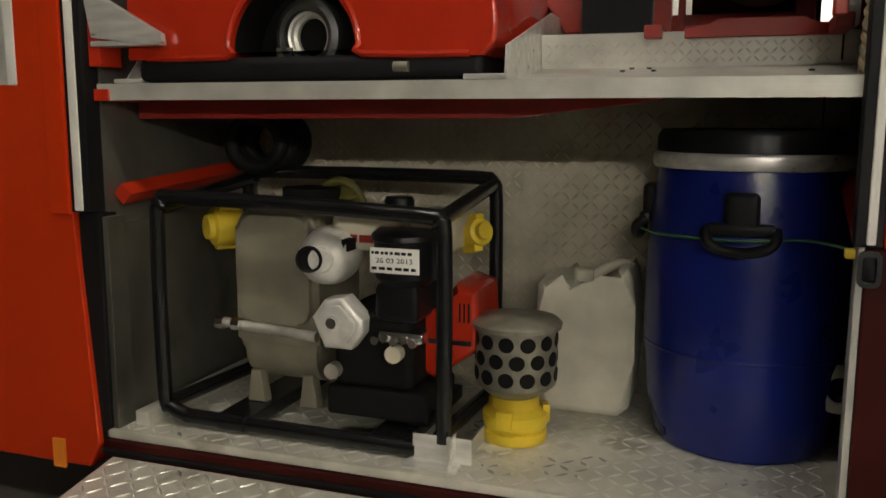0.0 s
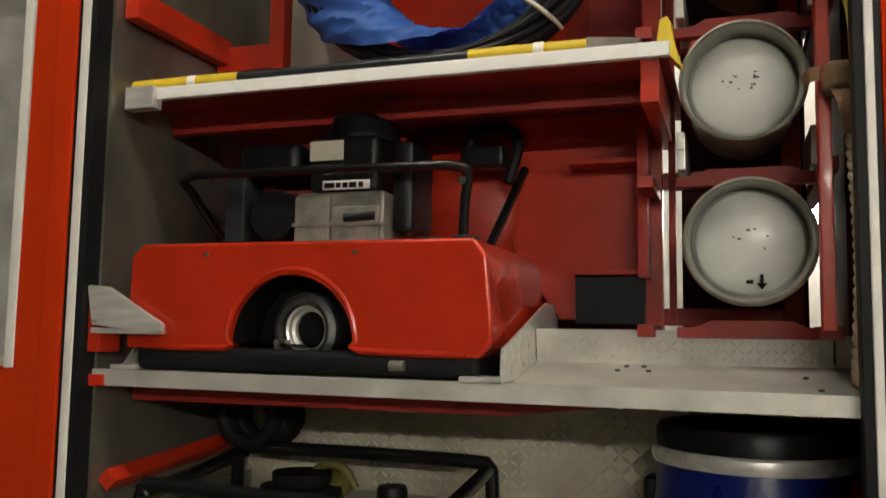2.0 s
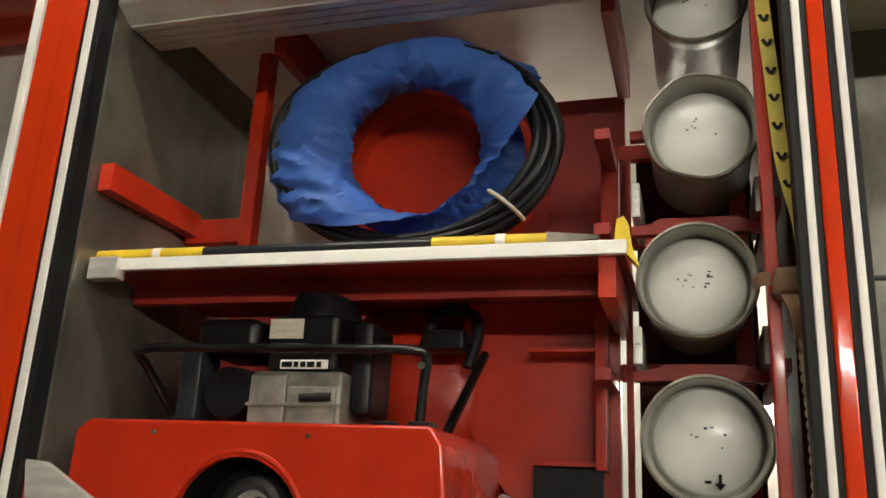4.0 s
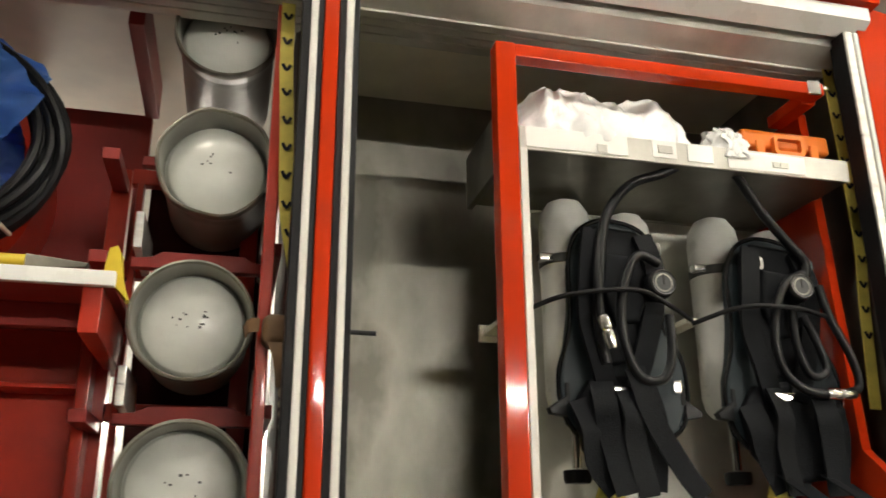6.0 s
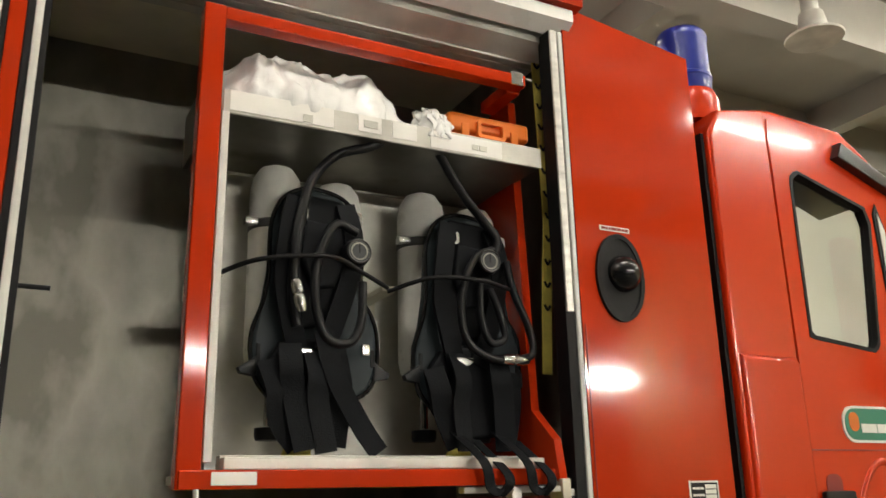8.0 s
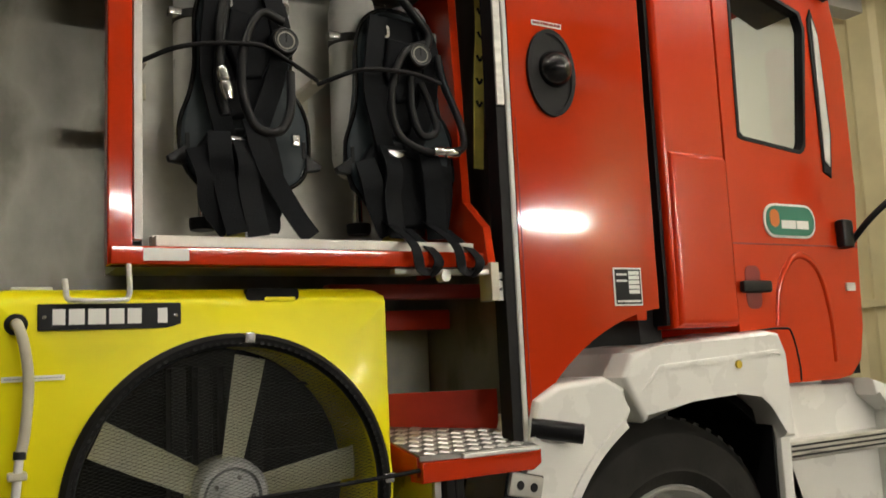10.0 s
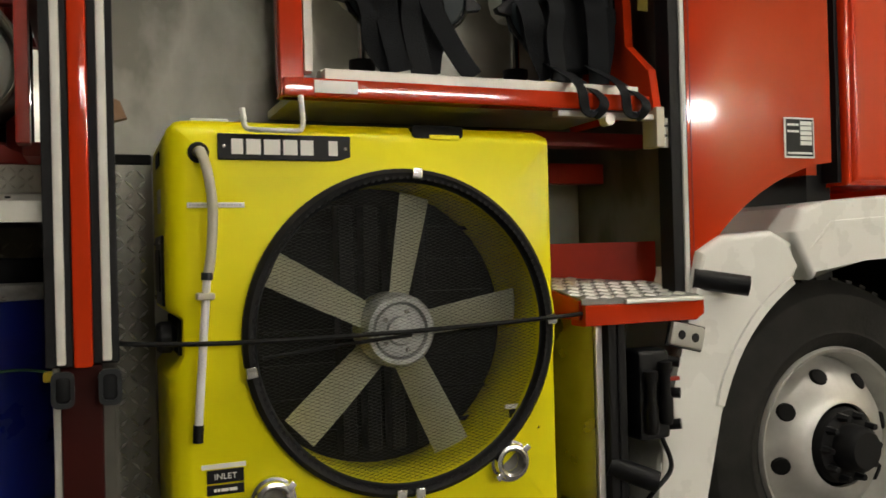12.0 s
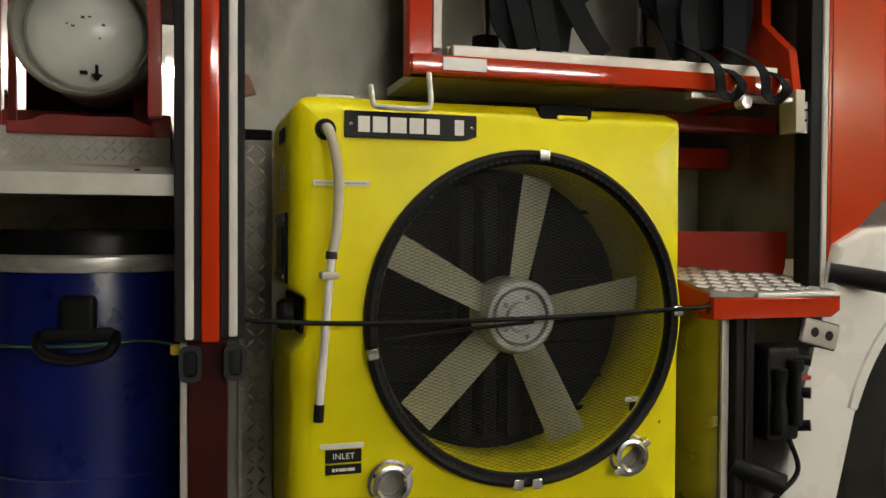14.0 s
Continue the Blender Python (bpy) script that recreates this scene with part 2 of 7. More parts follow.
def tube(bm, pts, r, seg=8, smooth=8, flat=1.0, closed=False):
    """A round (or flattened) cord swept through points."""
    P = curve_pts(pts, smooth) if smooth else [Vector(p) for p in pts]
    rings, up = [], None
    for i, p in enumerate(P):
        if closed:
            d = P[(i + 1) % len(P)] - P[i - 1]
        else:
            d = P[min(i + 1, len(P) - 1)] - P[max(i - 1, 0)]
        d.normalize()
        if up is None:
            up = d.orthogonal().normalized() if abs(d.y) > 0.95 else (Vector((0, 1, 0)) - d * d.y).normalized()
        up = (up - d * up.dot(d)).normalized()
        side = d.cross(up)
        rings.append([bm.verts.new(p + r * (math.cos(a) * side + flat * math.sin(a) * up)) for a in (2 * math.pi * k / seg for k in range(seg))])
    m = len(rings)
    for i in range(m if closed else m - 1):
        p, q = rings[i], rings[(i + 1) % m]
        for k in range(seg):
            bm.faces.new((p[k], p[(k + 1) % seg], q[(k + 1) % seg], q[k]))
    if not closed:
        bm.faces.new(rings[0][::-1]), bm.faces.new(rings[-1])
    return bm


def strap(bm, pts, w, t=0.003, n=6, side=(1, 0, 0)):
    """A flat band through points; side: the way of its width."""
    P = curve_pts(pts, n)
    s = Vector(side).normalized()
    rows = []
    for i, p in enumerate(P):
        d = (P[min(i + 1, len(P) - 1)] - P[max(i - 1, 0)]).normalized()
        a = (s - d * s.dot(d)).normalized()
        nrm = a.cross(d)
        rows.append([bm.verts.new(p + e * a * w / 2 + f * nrm * t / 2) for e, f in ((-1, -1), (1, -1), (1, 1), (-1, 1))])
    for p, q in zip(rows, rows[1:]):
        for k in range(4):
            bm.faces.new((p[k], p[(k + 1) % 4], q[(k + 1) % 4], q[k]))
    bm.faces.new(rows[0][::-1]), bm.faces.new(rows[-1])
    return bm


def arc(cx, cz, r, a0, a1, n=12):
    return [(cx + r * math.cos(radians(a0 + (a1 - a0) * i / n)), cz + r * math.sin(radians(a0 + (a1 - a0) * i / n))) for i in range(n + 1)]


def rounded(x0, x1, z0, z1, r, n=5):
    return arc(x1 - r, z1 - r, r, 0, 90, n) + arc(x0 + r, z1 - r, r, 90, 180, n) + arc(x0 + r, z0 + r, r, 180, 270, n) + arc(x1 - r, z0 + r, r, 270, 360, n)


def ringplate(bm, outer, inner, a0, a1):
    """A plate with a hole: two outlines (x, z) with as many points each, along y."""
    n = len(outer)
    v = [[bm.verts.new((p[0], a, p[1])) for p in loop] for a in (a0, a1) for loop in (outer, inner)]
    o0, i0, o1, i1 = v
    for k in range(n):
        j = (k + 1) % n
        bm.faces.new((o0[k], o0[j], i0[j], i0[k])), bm.faces.new((o1[j], o1[k], i1[k], i1[j]))
        bm.faces.new((o0[j], o0[k], o1[k], o1[j])), bm.faces.new((i0[k], i0[j], i1[j], i1[k]))
    return bm


def writing(name, text, size, m, material, parent, depth=0.0008, width=None):
    """Raised letters from the built-in font, as a mesh, at the pose m (x along the line, y up, z out)."""
    cu = bpy.data.curves.new(name, "FONT")
    cu.body, cu.size, cu.extrude, cu.align_x, cu.align_y = text, size, depth, "CENTER", "CENTER"
    tmp = bpy.data.objects.new(name, cu)
    me = bpy.data.meshes.new_from_object(tmp)
    bpy.data.objects.remove(tmp)
    if width:
        xs = [v.co.x for v in me.vertices]
        k = width / (max(xs) - min(xs))
        me.transform(Matrix.Diagonal((k, 1, 1, 1)))
    me.transform(Matrix.Translation(-LOC[parent.name]) @ m)
    me.materials.append(material)
    ob = new(name, me)
    ob.parent = parent
    LOC[ob.name] = LOC[parent.name]
    return ob


def bars(bm, x0, x1, z, h, y, seed, gap=0.25, t=0.001):
    """A line of writing that cannot be read, as plain bars."""
    r = random.Random(seed)
    x = x0
    while x < x1 - h:
        w = min(h * r.uniform(0.8, 2.6), x1 - x)
        box(bm, x, x + w, y - t, y + t, z - h / 2, z + h / 2)
        x += w + h * gap * r.uniform(0.8, 1.6)
    return bm


def ribs(name, u0, u1, v0, v1, at, parent, material, pitch=0.034):
    """Raised grains of tread plate in turns of two slants; at(u, v, h) gives their place on the sheet."""
    bm = B()
    for i in range(int((u1 - u0) / pitch)):
        for j in range(int((v1 - v0) / pitch)):
            u, v = u0 + pitch * (i + 0.5), v0 + pitch * (j + 0.5)
            c, d = (0.7071, 0.7071) if (i + j) % 2 else (0.7071, -0.7071)
            a, w = pitch * 0.56, pitch * 0.15

            def vert(p, q, h):
                return bm.verts.new(at(u + p * c - q * d, v + p * d + q * c, h))
            e0, e1, s0, s1, m0, m1 = vert(-a, 0, 0), vert(a, 0, 0), vert(0, -w, 0), vert(0, w, 0), vert(-a * 0.55, 0, 0.0022), vert(a * 0.55, 0, 0.0022)
            for f in ((e0, s0, m0), (s0, m1, m0), (s0, e1, m1), (e1, s1, m1), (s1, m0, m1), (s1, e0, m0)):
                bm.faces.new(f)
    return tagged(part(name, bm, material, parent), "", "", "", "stuff")


# ---- garage ----
G = 0.14
setting("floor", box(B(), -9, 9, -7.2, 9, G - 0.2, G), GFLOOR, "worn grey-brown concrete garage floor", "floor")
setting("wall_south", box(B(), -9, 9, -7.4, -7.2, G, 5.2), PLASTER, "plain plastered garage wall", "wall")
setting("wall_north", box(B(), -9, 9, 5.7, 5.9, G, 5.2), WHITEWALL, "whitewashed garage wall", "wall")
setting("wall_west", box(B(), -9.2, -9, -7.2, 9, G, 5.2), PLASTER, "plain plastered garage wall", "wall")
bm = B()
n = 260
prof = []
for i in range(n):
    y = -7.2 + 16.2 * i / n
    k = i % 8
    prof.append((9.0 + (0.05 if k in (0, 1, 2) else 0.0), y))
prism(bm, prof + [(9.3, 9), (9.3, -7.2)], G, 5.2, "z")
setting("wall_east", bm, GWALL, "beige corrugated sheet metal garage wall", "wall")
bm = B()
box(bm, 8.92, 9.0, -7.2, 9, 1.55, 1.63)
box(bm, 8.92, 9.0, 3.2, 3.3, G, 5.2)
setting("trim_east", bm, GWALL, "beige metal rail on the corrugated wall", "trim")
bm = B()
box(bm, -9, 9, -7.2, 9, 5.2, 5.4)
for k in range(-1, 9):
    y = -5.2 + 1.7 * k
    box(bm, -9, 9, y, y + 0.22, 4.72, 5.2)
for k in range(6):
    x = -7.5 + 3.0 * k
    box(bm, x, x + 0.18, -7.2, 9, 4.9, 5.2)
setting("ceiling", bm, CEIL, "grey ceiling with deep beams", "ceiling")


def tube_light(x, y, z, along="x", length=1.5):
    th = thing("fluorescent_light", x, y, z, "long white fluorescent tube light under the ceiling", "lamp", "garage lights")
    h = length / 2
    d = Vector((h, 0, 0)) if along == "x" else Vector((0, h, 0))
    a, b = Vector((x, y, z)) - d, Vector((x, y, z)) + d
    w = 0.09
    if along == "x":
        part("housing", box(B(), a.x - 0.03, b.x + 0.03, y - w, y + w, z + 0.05, z + 0.11, 0.01), WHITE, th)
    else:
        part("housing", box(B(), x - w, x + w, a.y - 0.03, b.y + 0.03, z + 0.05, z + 0.11, 0.01), WHITE, th)
    part("tube", rod(B(), a, b, 0.036, 12), LAMP, th)


for x, y in ((-1.1, 0.01), (1.6, 0.01), (4.3, 0.01), (7.0, 0.01), (6.3, -1.69), (6.2, 1.71), (0.4, 5.11)):
    tube_light(x, y, 4.61)


def flood_light(x, half, tone):
    """A low light bar on the wall opposite."""
    lw = thing("flood_light", x, -7.15, 3.2, "bright white flood light bar on the unseen garage wall", "lamp", "flood lights")
    part("housing", box(B(), x - half - 0.05, x + half + 0.05, -7.2, -7.12, 3.1, 3.3, 0.01), GREYBLK, lw)
    part("diffuser", box(B(), x - half, x + half, -7.122, -7.112, 3.15, 3.25, 0.003), tone, lw)


flood_light(8.6, 0.7, FLOOD)
# unseen long bar added as fill for bottles, lids and deep lockers
flood_light(3.2, 2.4, FILLBAR)
# strip lights on the far wall, behind the engine
for x in (-1.2, 0.9):
    ws = thing("wall_strip_light", x, 5.66, 2.2, "white fluorescent strip light on the far garage wall", "lamp", "far wall lights")
    part("housing", box(B(), x - 0.63, x + 0.63, 5.62, 5.7, 2.25, 2.32, 0.01), WHITE, ws)
    part("tube", rod(B(), (x - 0.6, 5.6, 2.21), (x + 0.6, 5.6, 2.21), 0.03, 12), LAMP, ws)

bm = B()
lathe(bm, [(0.0, 0.16), (0.07, 0.16), (0.09, 0.05), (0.17, 0.0), (0.165, -0.01), (0.0, 0.0)], (4.55, 2.6, 4.05), seg=24)
rod(bm, (4.55, 2.6, 4.2), (4.55, 2.6, 5.22), 0.05)
dome = thing("exhaust_funnel", 4.55, 2.6, 4.05, "grey round metal duct funnel hanging from ceiling", "funnel")
part("funnel", bm, ALUDULL, dome)

# ---- fire engine ----
F = 1.47
TOP = 2.95
truck = thing("fire_engine", 0, 1.5, G, "red fire engine with open side lockers and white mudguards", "fire engine")

# outer skin beside and between the lockers
bm = B()
prism(bm, [(-1.455, 2.95), (-1.60, 2.95), (-1.60, 1.28), (-3.0, 1.28), (-3.0, 0.27), (-1.45, 0.27), (-1.41, 0.34), (-1.455, 0.95)], F - 0.005, F + 0.05, bev=0.006)
part("rear_panel", bm, RED, truck, "", 5)
part("rear_locker_lining", box(B(), -3.0, -1.64, F + 0.35, F + 0.4, 1.28, 2.9), ALUDULL, truck)
part("rear_locker_floor", box(B(), -3.0, -1.6, F + 0.05, F + 0.4, 1.26, 1.3), ALUDULL, truck)
part("rear_locker_seal", box(B(), -1.635, -1.605, F - 0.01, F + 0.03, 1.285, 2.9, 0.004), WSTRIP, truck)
part("left_pillar", box(B(), -1.52, -1.455, F - 0.014, F + 0.06, 0.955, 2.86, 0.006), RED, truck)


def guide(x0, w0, w1, x1, z0, z1, name="shutter_guide"):
    """A roller shutter guide: black rubber lips with a pale strip between."""
    g = part(name, box(B(), x0, x1, F - 0.006, F + 0.05, z0, z1, 0.003), SEAL, truck)
    part("seal_strip", box(B(), w0, w1, F - 0.012, F, z0 + 0.004, z1, 0.004), WSTRIP, g)


guide(-1.455, -1.441, -1.416, -1.395, 0.962, 2.82)
guide(0.378, 0.397, 0.414, 0.427, 0.968, 2.82)
guide(0.462, 0.478, 0.495, 0.509, 0.972, 2.82)
guide(1.820, 1.851, 1.866, 1.872, 1.04, 2.80)
part("guide_channel", box(B(), 1.822, 1.846, F - 0.012, F - 0.003, 1.95, 2.80, 0.003), ALU, truck)
part("middle_pillar", box(B(), 0.427, 0.462, F - 0.012, F + 0.05, 0.965, 2.86, 0.006), RED, truck)
part("pillar_foot", box(B(), 0.402, 0.478, F + 0.02, F + 0.09, 0.30, 0.97, 0.006), SHADERED, truck)
part("foot_guide", box(B(), 0.388, 0.404, F + 0.03, F + 0.08, 0.33, 0.97, 0.003), ALUDULL, truck)
part("left_foot", box(B(), -1.45, -1.385, F + 0.01, F + 0.08, 0.33, 0.96, 0.006), SEAL, truck)
part("left_foot_edge", box(B(), -1.384, -1.366, F + 0.02, F + 0.09, 0.36, 0.95, 0.003), STEEL, truck)

# header and roof
part("gutter", prism(B(), [(F + 0.02, 2.80), (F - 0.03, 2.83), (F - 0.03, 2.87), (F + 0.02, 2.88)], -1.6, 1.9, "x", 0.004), WHITE, truck)
part("roof_edge", prism(B(), [(F + 0.06, 2.87), (F - 0.045, 2.88), (F - 0.05, 2.93), (F - 0.02, 2.97), (F + 0.06, 2.98)], -3.0, 1.93, "x", 0.008), RED, truck)
part("roof", box(B(), -3.0, 1.93, F, 3.9, 2.94, 2.99, 0.01), RED, truck)
for x0, x1 in ((-1.39, 0.40), (0.50, 1.86)):
    bx = part("shutter_box", prism(B(), [(F + 0.04, 2.82), (F + 0.04, 2.78), (F + 0.10, 2.745), (F + 0.25, 2.745), (F + 0.27, 2.88), (F + 0.04, 2.88)], x0, x1, "x", 0.004), ALUDULL, truck)
    for k in range(4):
        part("slat", box(B(), x0 + 0.01, x1 - 0.01, F + 0.1 + 0.034 * k, F + 0.129 + 0.034 * k, 2.737, 2.745, 0.003), ALUDULL, bx)

# right hand panel with the wheel arch cut out
WX, WZ = 2.40, 0.60
cut = [(2.36, 1.39)] + [p for p in arc(2.45, 0.72, 0.68, 98, 152, 12)] + [(1.875, 1.00)]
prism(bm := B(), [(1.872, 2.90), (1.93, 2.89), (2.36, 2.83)] + cut, F - 0.004, F + 0.045, bev=0.005)
part("front_panel", bm, RED, truck, "", 5)
part("front_panel_end", box(B(), 2.32, 2.358, F + 0.05, 3.9, 1.36, 2.81), RED, truck)
part("front_panel_top", prism(B(), [(1.90, 2.88), (2.355, 2.82), (2.355, 2.80), (1.90, 2.86)], F + 0.046, 3.9), RED, truck)
part("front_panel_fold", box(B(), 1.882, 1.8845, F - 0.006, F, 1.15, 1.92), DULLRED, truck)
# black block standing in for the shade between body and cab
part("cab_gap", box(B(), 2.37, 2.46, F + 0.10, 3.8, 0.9, 2.66), SEAL, truck)
# sill under the second locker
part("sill", prism(B(), [(1.53, 1.035), (1.875, 1.035), (1.875, 1.0), (1.85, 0.985), (1.53, 0.985)], F - 0.05, F + 0.02, bev=0.005), RED, truck)
part("sill_strip", box(B(), 1.64, 1.866, F - 0.057, F + 0.02, 1.034, 1.046, 0.003), ALU, truck)

# ---- locker linings ----
part("left_locker_wall", box(B(), -1.42, -1.388, F + 0.05, 2.3, 0.34, 2.9), STEEL, truck)
part("left_lower_lining", box(B(), -1.388, -1.372, F + 0.09, 2.28, 0.37, 0.93), STEEL, truck)
part("partition", box(B(), 0.44, 0.50, F + 0.06, 2.3, 0.34, 2.9), STEEL, truck)
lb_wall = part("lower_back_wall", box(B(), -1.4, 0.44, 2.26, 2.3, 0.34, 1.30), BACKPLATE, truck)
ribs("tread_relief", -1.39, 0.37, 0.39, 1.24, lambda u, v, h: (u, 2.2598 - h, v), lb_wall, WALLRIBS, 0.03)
part("back_wall_joint", box(B(), 0.372, 0.376, 2.255, 2.262, 0.38, 1.28), DARK, truck)
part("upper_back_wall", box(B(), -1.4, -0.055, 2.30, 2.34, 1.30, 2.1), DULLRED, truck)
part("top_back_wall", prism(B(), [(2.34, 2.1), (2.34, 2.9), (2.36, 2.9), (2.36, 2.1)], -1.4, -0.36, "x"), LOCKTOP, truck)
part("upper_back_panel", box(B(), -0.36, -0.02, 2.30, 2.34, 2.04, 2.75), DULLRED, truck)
part("locker_top", box(B(), -1.4, 1.87, F + 0.27, 3.85, 2.86, 2.93), LOCKTOP, truck)
lk_floor = part("locker_floor", box(B(), -1.40, 0.44, F + 0.01, 2.3, 0.355, 0.38, 0.004), FLOORPLATE, truck)
ribs("tread_relief", -1.37, 0.42, F + 0.02, 2.25, lambda u, v, h: (u, v, 0.3802 + h), lk_floor, RIBS, 0.04)
part("floor_edge", box(B(), -1.40, 0.44, F - 0.005, F + 0.03, 0.30, 0.353, 0.004), SHADERED, truck)
part("floor_seal", box(B(), -1.40, 0.44, F - 0.012, F + 0.0, 0.318, 0.334, 0.004), SEAL, truck)
part("steel_back_wall", box(B(), 0.5, 1.9, 2.22, 2.26, 1.42, 2.92), STEEL, truck)
part("lower_steel_wall", box(B(), 0.5, 1.9, 2.24, 2.28, 0.3, 1.42), ALUDULL, truck)
part("side_lining", box(B(), 0.50, 0.506, F + 0.05, 2.2, 0.34, 1.42), STEEL, truck)
part("locker_end_wall", box(B(), 1.875, 1.90, F + 0.05, 2.24, 1.04, 2.9), STEEL, truck)
part("fan_floor", box(B(), 0.48, 1.87, F - 0.01, 2.26, 0.44, 0.47, 0.004), ALUDULL, truck)
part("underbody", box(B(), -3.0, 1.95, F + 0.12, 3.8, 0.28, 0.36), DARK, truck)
# folding step plate in front of the lower locker
flap = part("folding_step", prism(B(), [(F - 0.02, 0.318), (F - 0.02, 0.300), (F - 0.42, 0.235), (F - 0.43, 0.255)], -1.36, 0.42, "x", 0.004), FLOORPLATE, truck)
ribs("tread_relief", -1.35, 0.41, 0.005, 0.405, lambda u, v, h: (u, F - 0.022 - v, 0.3182 - 0.1536 * v + h), flap, RIBS, 0.04)
part("step_edge", box(B(), -1.36, 0.42, F - 0.435, F - 0.42, 0.225, 0.262, 0.003), ALUDULL, flap)
part("reflector", box(B(), -1.565, -1.525, F - 0.013, F - 0.004, 0.26, 0.34, 0.002), AMBER, truck)
# red slanting stays inside the lower locker
part("door_stay", rod(B(), (-1.365, F + 0.08, 1.005), (-1.355, 2.2, 1.05), 0.028, 4), FRAMERED, truck)
part("door_stay", rod(B(), (0.413, F + 0.09, 0.965), (0.425, 2.2, 1.12), 0.028, 4), FRAMERED, truck)
for x in (0.408, 0.492):
    lt = part("latch", box(B(), x - 0.02, x + 0.018, F + 0.0, F + 0.03, 0.895, 0.955, 0.012), BLACK, truck)
    part("latch_ring", ringplate(B(), rounded(x - 0.022, x + 0.02, 0.89, 0.96, 0.014), rounded(x - 0.014, x + 0.012, 0.9, 0.95, 0.009), F - 0.006, F + 0.0), GREYBLK, lt)

# ---- shelves and racks of the first locker ----
sh = part("shelf", box(B(), -1.39, 0.43, F + 0.045, 2.14, 1.262, 1.272, 0.002), ALUDULL, truck, "scuffed aluminium tray shelf")
part("shelf_lip", prism(B(), [(F + 0.035, 1.247), (F + 0.035, 1.288), (F + 0.047, 1.288), (F + 0.047, 1.247)], -1.39, 0.43, "x", 0.002), ALUDULL, sh)
part("tray_floor", prism(B(), [(F + 0.05, 1.276), (F + 0.36, 1.327), (F + 0.345, 1.405), (F + 0.35, 1.407), (F + 0.368, 1.322), (F + 0.06, 1.270)], -0.31, 0.435, "x"), ALUDULL, sh)
ribs("tread_relief", -0.30, 0.365, 1.332, 1.40, lambda u, v, h: (u, F + 0.36 - 0.192 * (v - 1.327) - 0.0004 - h, v), sh, ALUDULL, 0.0185)
part("tray_joint", box(B(), 0.366, 0.369, F + 0.342, F + 0.352, 1.335, 1.405), DARK, sh)
for x, y in ((-0.10, 0.70), (-0.085, 0.86), (-0.045, 0.86), (-0.03, 0.70), (0.30, 0.62), (0.32, 0.25), (0.41, 0.75)):
    part("rivet", rod(B(), (x, F + 0.05 + 0.31 * y, 1.274 + 0.051 * y), (x, F + 0.049 + 0.31 * y, 1.280 + 0.051 * y), 0.006, 8), GREYBLK, sh)
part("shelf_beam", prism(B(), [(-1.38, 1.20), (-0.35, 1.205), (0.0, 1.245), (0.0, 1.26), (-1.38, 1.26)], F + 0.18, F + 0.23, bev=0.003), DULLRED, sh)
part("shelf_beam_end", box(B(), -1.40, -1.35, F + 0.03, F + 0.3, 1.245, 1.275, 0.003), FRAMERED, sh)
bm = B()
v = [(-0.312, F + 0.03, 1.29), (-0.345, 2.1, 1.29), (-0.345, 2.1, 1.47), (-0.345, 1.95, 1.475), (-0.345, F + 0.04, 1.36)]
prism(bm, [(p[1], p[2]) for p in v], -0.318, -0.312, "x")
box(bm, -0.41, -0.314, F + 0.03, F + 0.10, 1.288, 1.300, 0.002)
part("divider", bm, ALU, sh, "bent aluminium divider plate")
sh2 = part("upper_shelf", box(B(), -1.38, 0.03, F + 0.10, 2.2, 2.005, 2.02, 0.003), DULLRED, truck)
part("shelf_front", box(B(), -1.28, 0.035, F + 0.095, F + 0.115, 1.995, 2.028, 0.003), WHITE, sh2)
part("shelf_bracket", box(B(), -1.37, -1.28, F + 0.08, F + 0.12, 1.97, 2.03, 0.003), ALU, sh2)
# the darker red puts the under-shelf shade into the rib's colour
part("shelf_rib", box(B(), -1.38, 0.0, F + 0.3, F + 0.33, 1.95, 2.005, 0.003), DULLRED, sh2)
part("shelf_side_bracket", box(B(), -0.03, 0.01, F + 0.12, 2.1, 1.90, 2.0, 0.003), FRAMERED, sh2)
rack = part("tube_rack", box(B(), -0.066, -0.016, 2.0, 2.04, 1.28, 2.44, 0.004), FRAMERED, truck)
part("rack_post", box(B(), 0.326, 0.353, 1.60, 1.645, 1.41, 2.86, 0.004), FRAMERED, rack)
part("rack_post", box(B(), 0.275, 0.32, 2.0, 2.04, 1.28, 2.44, 0.004), FRAMERED, rack)
for z in (1.42, 1.775, 2.14, 2.40):
    part("rack_rail", box(B(), -0.016, 0.275, 2.003, 2.037, z, z + 0.045, 0.004), FRAMERED, rack)
    for y in (1.80, 2.2):
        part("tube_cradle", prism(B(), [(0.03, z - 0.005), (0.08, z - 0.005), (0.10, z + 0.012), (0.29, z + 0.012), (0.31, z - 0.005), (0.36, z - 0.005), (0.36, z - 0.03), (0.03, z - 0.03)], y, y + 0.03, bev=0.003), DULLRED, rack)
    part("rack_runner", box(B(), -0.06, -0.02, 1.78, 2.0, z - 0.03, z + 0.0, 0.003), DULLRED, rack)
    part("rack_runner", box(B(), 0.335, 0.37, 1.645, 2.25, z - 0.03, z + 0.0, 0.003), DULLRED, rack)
for z in (1.80, 2.165):
    for x in (0.045, 0.335):
        part("rack_cheek", box(B(), x - 0.01, x + 0.01, 1.76, 2.0, z - 0.02, z + 0.07, 0.003), ALU, rack)
part("rack_strip", box(B(), 0.0, 0.018, 1.99, 2.01, 1.42, 2.40, 0.003), FRAMERED, rack)
# dark sheets stand in for the shade behind and beside the tubes
part("rack_back", box(B(), 0.03, 0.335, 2.045, 2.055, 1.40, 2.44), SHADERED, rack)
